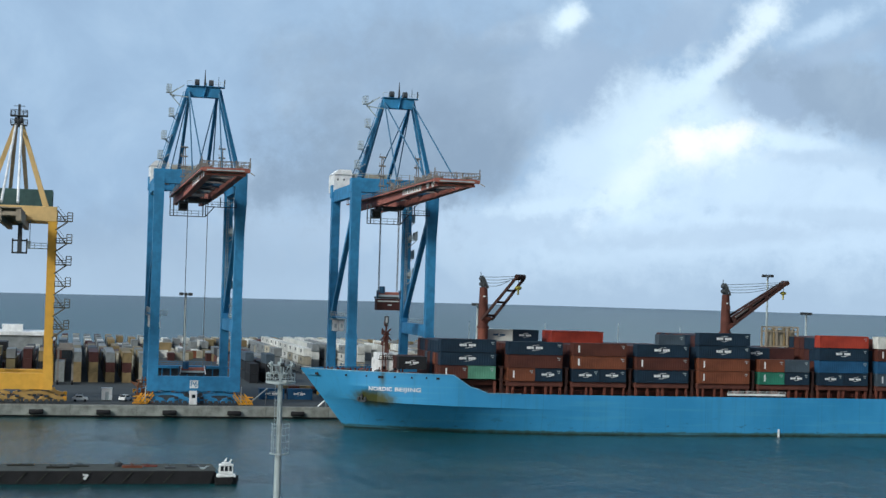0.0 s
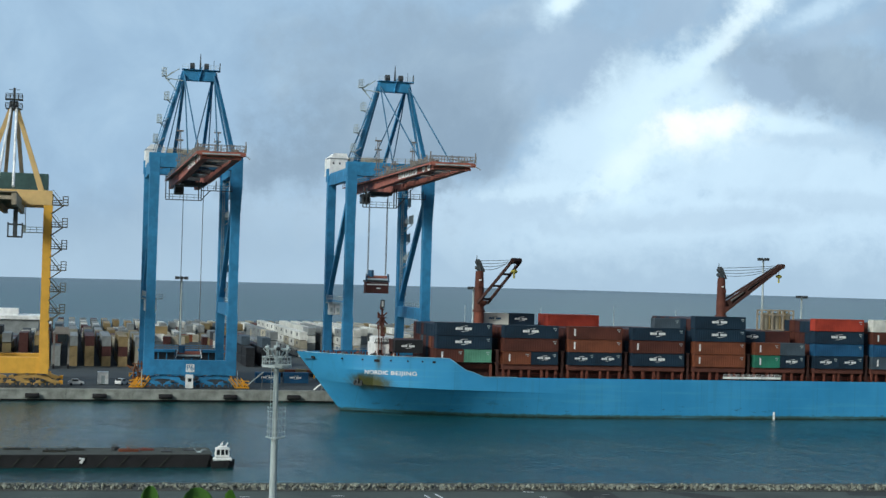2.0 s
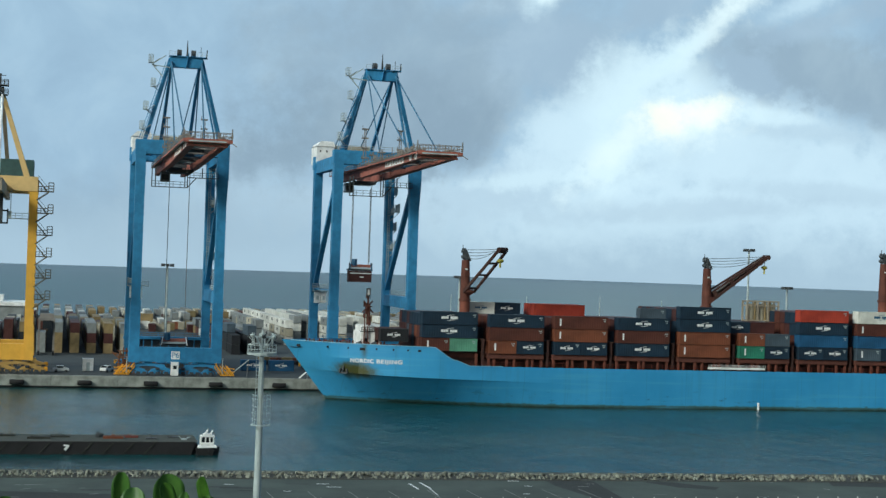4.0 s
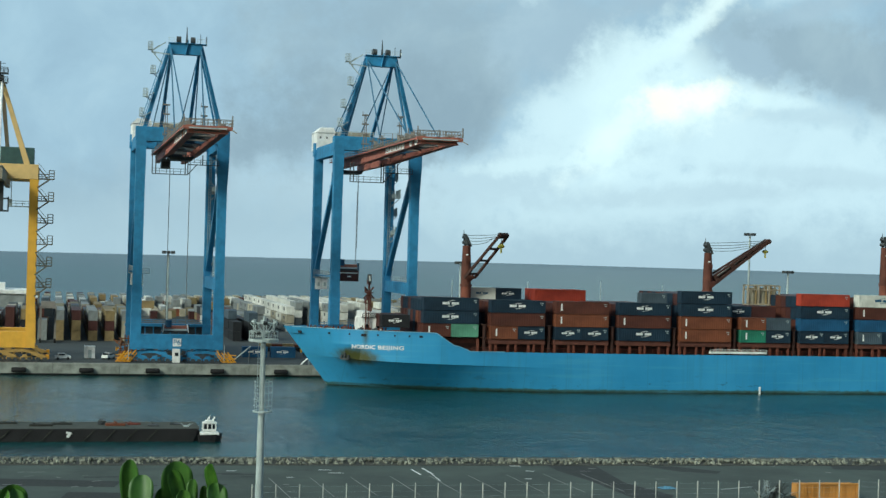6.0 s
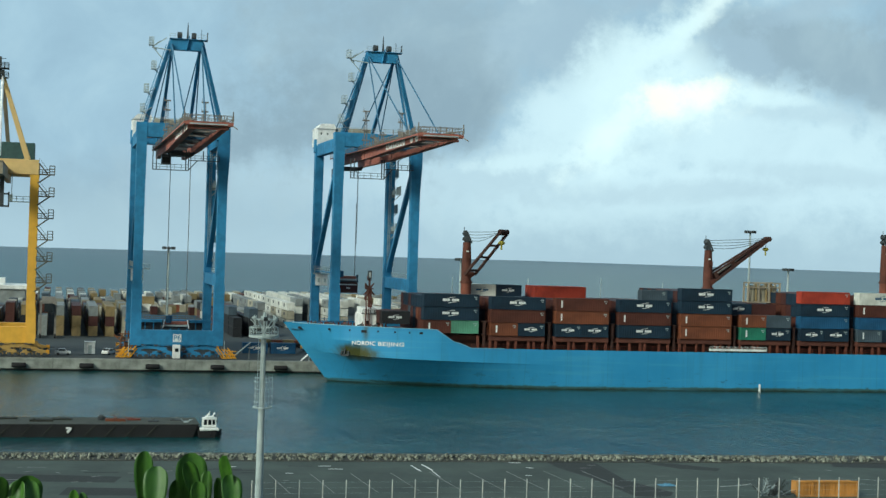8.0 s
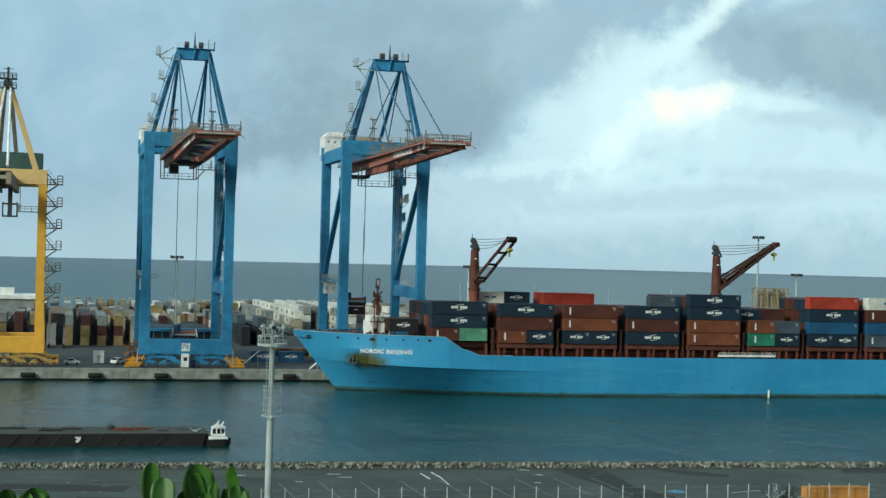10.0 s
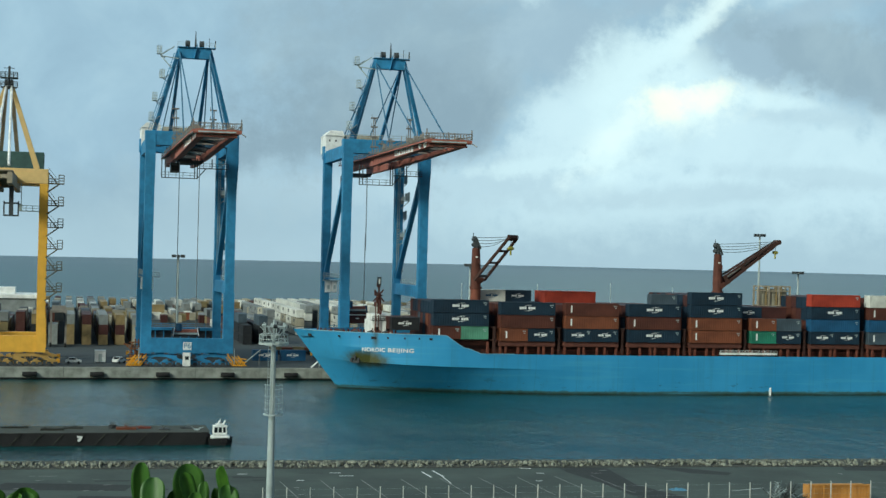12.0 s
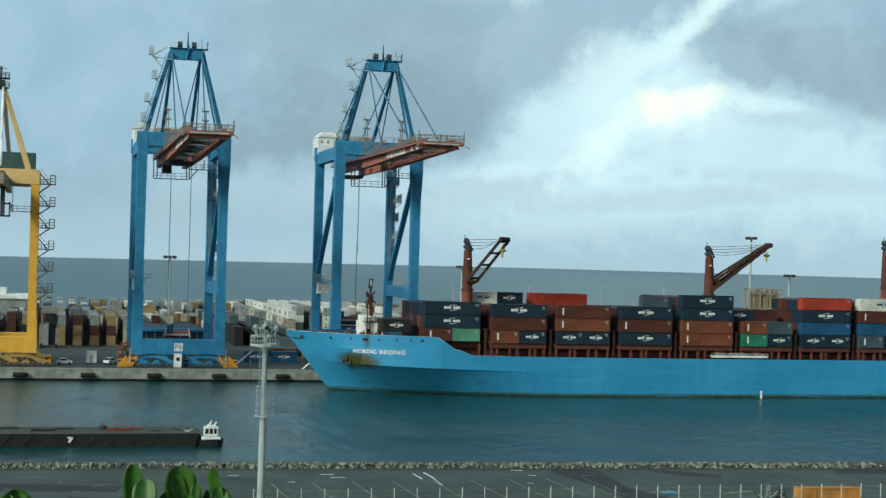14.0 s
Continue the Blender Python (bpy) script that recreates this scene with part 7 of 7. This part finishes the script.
def tug():
    ob = thing("tug", (23.3, -112.6, 0), "small white and black harbour tug at the barge's end", "tug boat")
    ob.scale = (0.72, 0.72, 0.79)
    bm = bmesh.new()
    pts = [(-2.4, 1.5), (1.2, 1.6), (2.3, 0.9), (2.7, 0), (2.3, -0.9), (1.2, -1.6), (-2.4, -1.5)]
    lo, hi = [bm.verts.new((x * 0.9, y * 0.85, -0.5)) for x, y in pts], [bm.verts.new((x, y, 1.25 + 0.12 * max(0, x))) for x, y in pts]
    bm.faces.new(lo[::-1]), bm.faces.new(hi)
    for i in range(len(pts)):
        j = (i + 1) % len(pts)
        bm.faces.new((lo[i], lo[j], hi[j], hi[i]))
    part("hull", bm, M["rubber"], ob, "black tug hull")
    bm = bmesh.new()                                             # white bulwark and low deck house
    box(bm, -2.0, 2.0, -1.35, 1.35, 1.25, 1.8)
    box(bm, -1.45, 1.4, -1.05, 1.05, 1.8, 2.4)
    part("deck_house", bm, M["white"], ob, bevel=0.15)
    bm = bmesh.new()                                             # wheelhouse: pillars, raked roof
    for x, y in ((-1.4, -0.9), (-0.45, -0.95), (0.5, -0.95), (1.35, -0.85), (-1.4, 0.9), (1.35, 0.85)):
        beam(bm, (x, y, 2.3), (x * 0.9, y * 0.9, 3.5), 0.22, 0.22)
    box(bm, -1.45, 1.5, -1.0, 1.0, 3.4, 3.7)
    box(bm, -0.9, 0.95, -0.8, 0.8, 3.75, 4.0)
    w = part("wheelhouse", bm, M["white"], ob, bevel=0.04)
    bm = bmesh.new()
    box(bm, -1.2, 1.15, -0.8, 0.8, 2.35, 3.42)
    part("window", bm, M["glass"], w)
    bm = bmesh.new()                                             # two raked exhaust and mast horns
    for x in (-0.7, 0.45):
        beam(bm, (x, -0.3, 3.7), (x + 0.65, -0.3, 4.7), 0.5, 0.35, 0.3, 0.25)
    beam(bm, (0.0, 0.2, 3.7), (0.1, 0.2, 5.0), 0.1, 0.1)
    part("mast", bm, M["white"], ob)
    bm = bmesh.new()
    for k in range(7):
        a = math.pi * (k / 6 - 0.5)
        tube(bm, (2.35 * math.cos(a) + 0.05, 1.45 * math.sin(a), 0.75), (2.35 * math.cos(a) + 0.3, 1.5 * math.sin(a), 0.75), 0.3, n=8)
    part("tyre_fender", bm, M["rubber"], ob)


barge()
tug()


# ---- the shrub before the viewpoint ----
def leaf_mesh(length, width, curl, material):
    """A spoon-shaped leaf, broadest near its blunt round tip, folded a little along the midrib with a rolled rim."""
    bm = bmesh.new()
    rows = []
    for k in (0, 0.12, 0.26, 0.4, 0.54, 0.66, 0.76, 0.84, 0.9, 0.945, 0.975, 0.993, 1.0):
        w = width * (0.55 + 0.45 * math.sin(k / 0.62 * math.pi / 2) if k < 0.62 else max(0.0, 1 - ((k - 0.62) / 0.38) ** 3.0) ** 0.5)
        w = max(w, 0.36 * width)
        z = length * k
        y = curl * k * k * length
        rows.append([bm.verts.new((q * w / 2, y - (abs(q) ** 1.5) * w * 0.2, z)) for q in (-1, -0.7, -0.35, 0, 0.35, 0.7, 1)])
    for a, b in zip(rows, rows[1:]):
        for i in range(6):
            bm.faces.new((a[i], a[i + 1], b[i + 1], b[i]))
    geom = bmesh.ops.extrude_face_region(bm, geom=list(bm.faces))
    for v in geom["geom"]:
        if isinstance(v, bmesh.types.BMVert):
            v.co.y += 0.0015
    return mesh_of("leaf", bm, material, True)


def shrub():
    t = Tree("glossy_leaf")
    v = t.coord()
    isl = t.add("ShaderNodeObjectInfo").outputs["Random"]
    c = t.mix(t.ramp(t.noise(v, 3, 3), 0.3, 0.7), (0.028, 0.090, 0.008, 1), (0.060, 0.155, 0.014, 1))
    c = t.mix(t.math("MULTIPLY", isl, 0.5), c, (0.03, 0.085, 0.02, 1))
    leafm = t.surface(c, 0.5, 0.0, t.noise(v, 40, 3), 0.1, 0.002)
    bark = stone("shrub_bark", (0.14, 0.11, 0.07, 1), 6)
    meshes = [leaf_mesh(1.0, 1.0, k, leafm) for k in (-0.10, 0.12, 0.2, -0.28)]
    for foot_x, leaves in ((0.33, LEAVES_A), (-0.03, LEAVES_B)):
        ob = thing("shrub", (foot_x, -337.0, 27.5), "green shrub with broad rounded glossy leaves", "shrub", "shrubs")
        bm = bmesh.new()
        tube(bm, (0, 0, 0), (0, 0, 1.2), 0.018, 0.012, n=8)
        for x0, z0, x1, z1, w, lean, spin, depth in leaves:
            tube(bm, (0, 0, 1.15), (x0 - foot_x, depth, z0 - 27.5), 0.008, 0.005, n=6)
        part("stem", bm, bark, ob)
        for i, (x0, z0, x1, z1, w, lean, spin, depth) in enumerate(leaves):
            lf = part("leaf", meshes[i % 4], None, ob)
            long = math.hypot(x1 - x0, z1 - z0)
            lf.location = (x0 - foot_x, depth, z0 - 27.5)
            lf.rotation_euler = (radians(lean), math.atan2(x1 - x0, z1 - z0), radians(spin))
            lf.scale = (w * 1.32, long * 0.7, long * 1.05)
        for i in range(16):                                      # lower leaves round the stem
            lf = part("leaf", meshes[i % 4], None, ob)
            a = 2.4 * i
            lf.location = (0.03 * math.cos(a), 0.03 * math.sin(a), 1.34 - 0.03 * i)
            lf.rotation_euler = (0.9 * math.sin(a), 0.9 * math.cos(a), a)
            lf.scale = (0.05, 0.1, 0.12)


# foot and tip of each leaf (x, z, x, z), width, lean and spin in degrees, depth behind the stem
LEAVES_A = [
    (0.219, 29.092, 0.221, 29.205, 0.034, 6, -12, 0.035), (0.240, 29.075, 0.241, 29.173, 0.043, -10, -8, -0.020), (0.323, 29.091, 0.319, 29.198, 0.058, 12, 10, 0.030),
    (0.335, 29.101, 0.308, 29.185, 0.030, -12, 20, -0.030), (0.363, 29.082, 0.360, 29.160, 0.022, -8, -25, 0.000), (0.283, 29.080, 0.289, 29.139, 0.028, 10, 20, 0.020),
    (0.416, 29.073, 0.416, 29.155, 0.039, -10, 12, -0.030), (0.423, 29.099, 0.421, 29.198, 0.030, 4, -48, 0.010), (0.337, 29.077, 0.336, 29.142, 0.030, -6, 10, -0.040),
    (0.389, 29.065, 0.385, 29.143, 0.022, 8, 15, 0.020),
]
LEAVES_B = [
    (-0.049, 29.059, -0.047, 29.154, 0.052, 8, 10, 0.02), (-0.064, 29.059, -0.071, 29.144, 0.034, -10, -25, -0.02), (-0.031, 29.059, -0.028, 29.146, 0.032, -8, 30, -0.02),
    (-0.116, 29.073, -0.114, 29.156, 0.036, 6, 20, 0.0), (0.067, 29.062, 0.063, 29.122, 0.019, 4, -20, 0.0), (0.084, 29.057, 0.080, 29.112, 0.017, -6, 25, 0.01),
]
shrub()


# ---- what moves ----
def motions():
    walk(SKY, [(0.0, pose(0, EYE_Y, 29.7, 0, 0, -0.30)), (7.5, pose(0, EYE_Y, 29.7, 0, 0, 0.0)), (14.0, pose(0, EYE_Y, 29.7, 0, 0, 0.27))])
    # time, trolley's y, height of the box's middle
    rows = [(0.0, 9.3, 27.2), (0.5, 12.1, 27.2), (1.0, 14.5, 27.2), (1.5, 16.5, 27.2), (2.0, 17.8, 27.2), (2.5, 18.9, 27.2), (3.0, 20.2, 27.15),
            (3.5, 21.0, 27.1), (4.2, 22.2, 27.0), (5.3, 33.0, 24.9), (6.3, 39.4, 22.8), (7.0, 39.6, 21.4), (7.5, 39.6, 20.4), (10.0, 39.6, 15.9), (11.0, 39.5, 14.5),
            (12.0, 39.2, 13.3), (13.0, 39.2, 12.0), (14.0, 39.2, 11.1)]
    walk(TROLLEY_B, [(t, pose(72.9, y, GIRDER_Z)) for t, y, z in rows])
    walk(SPREAD_B, [(t, pose(72.9, y, z + 0.9)) for t, y, z in rows])
    walk(LOAD, [(t, pose(72.9, y, z - 1.87)) for t, y, z in rows])


motions()
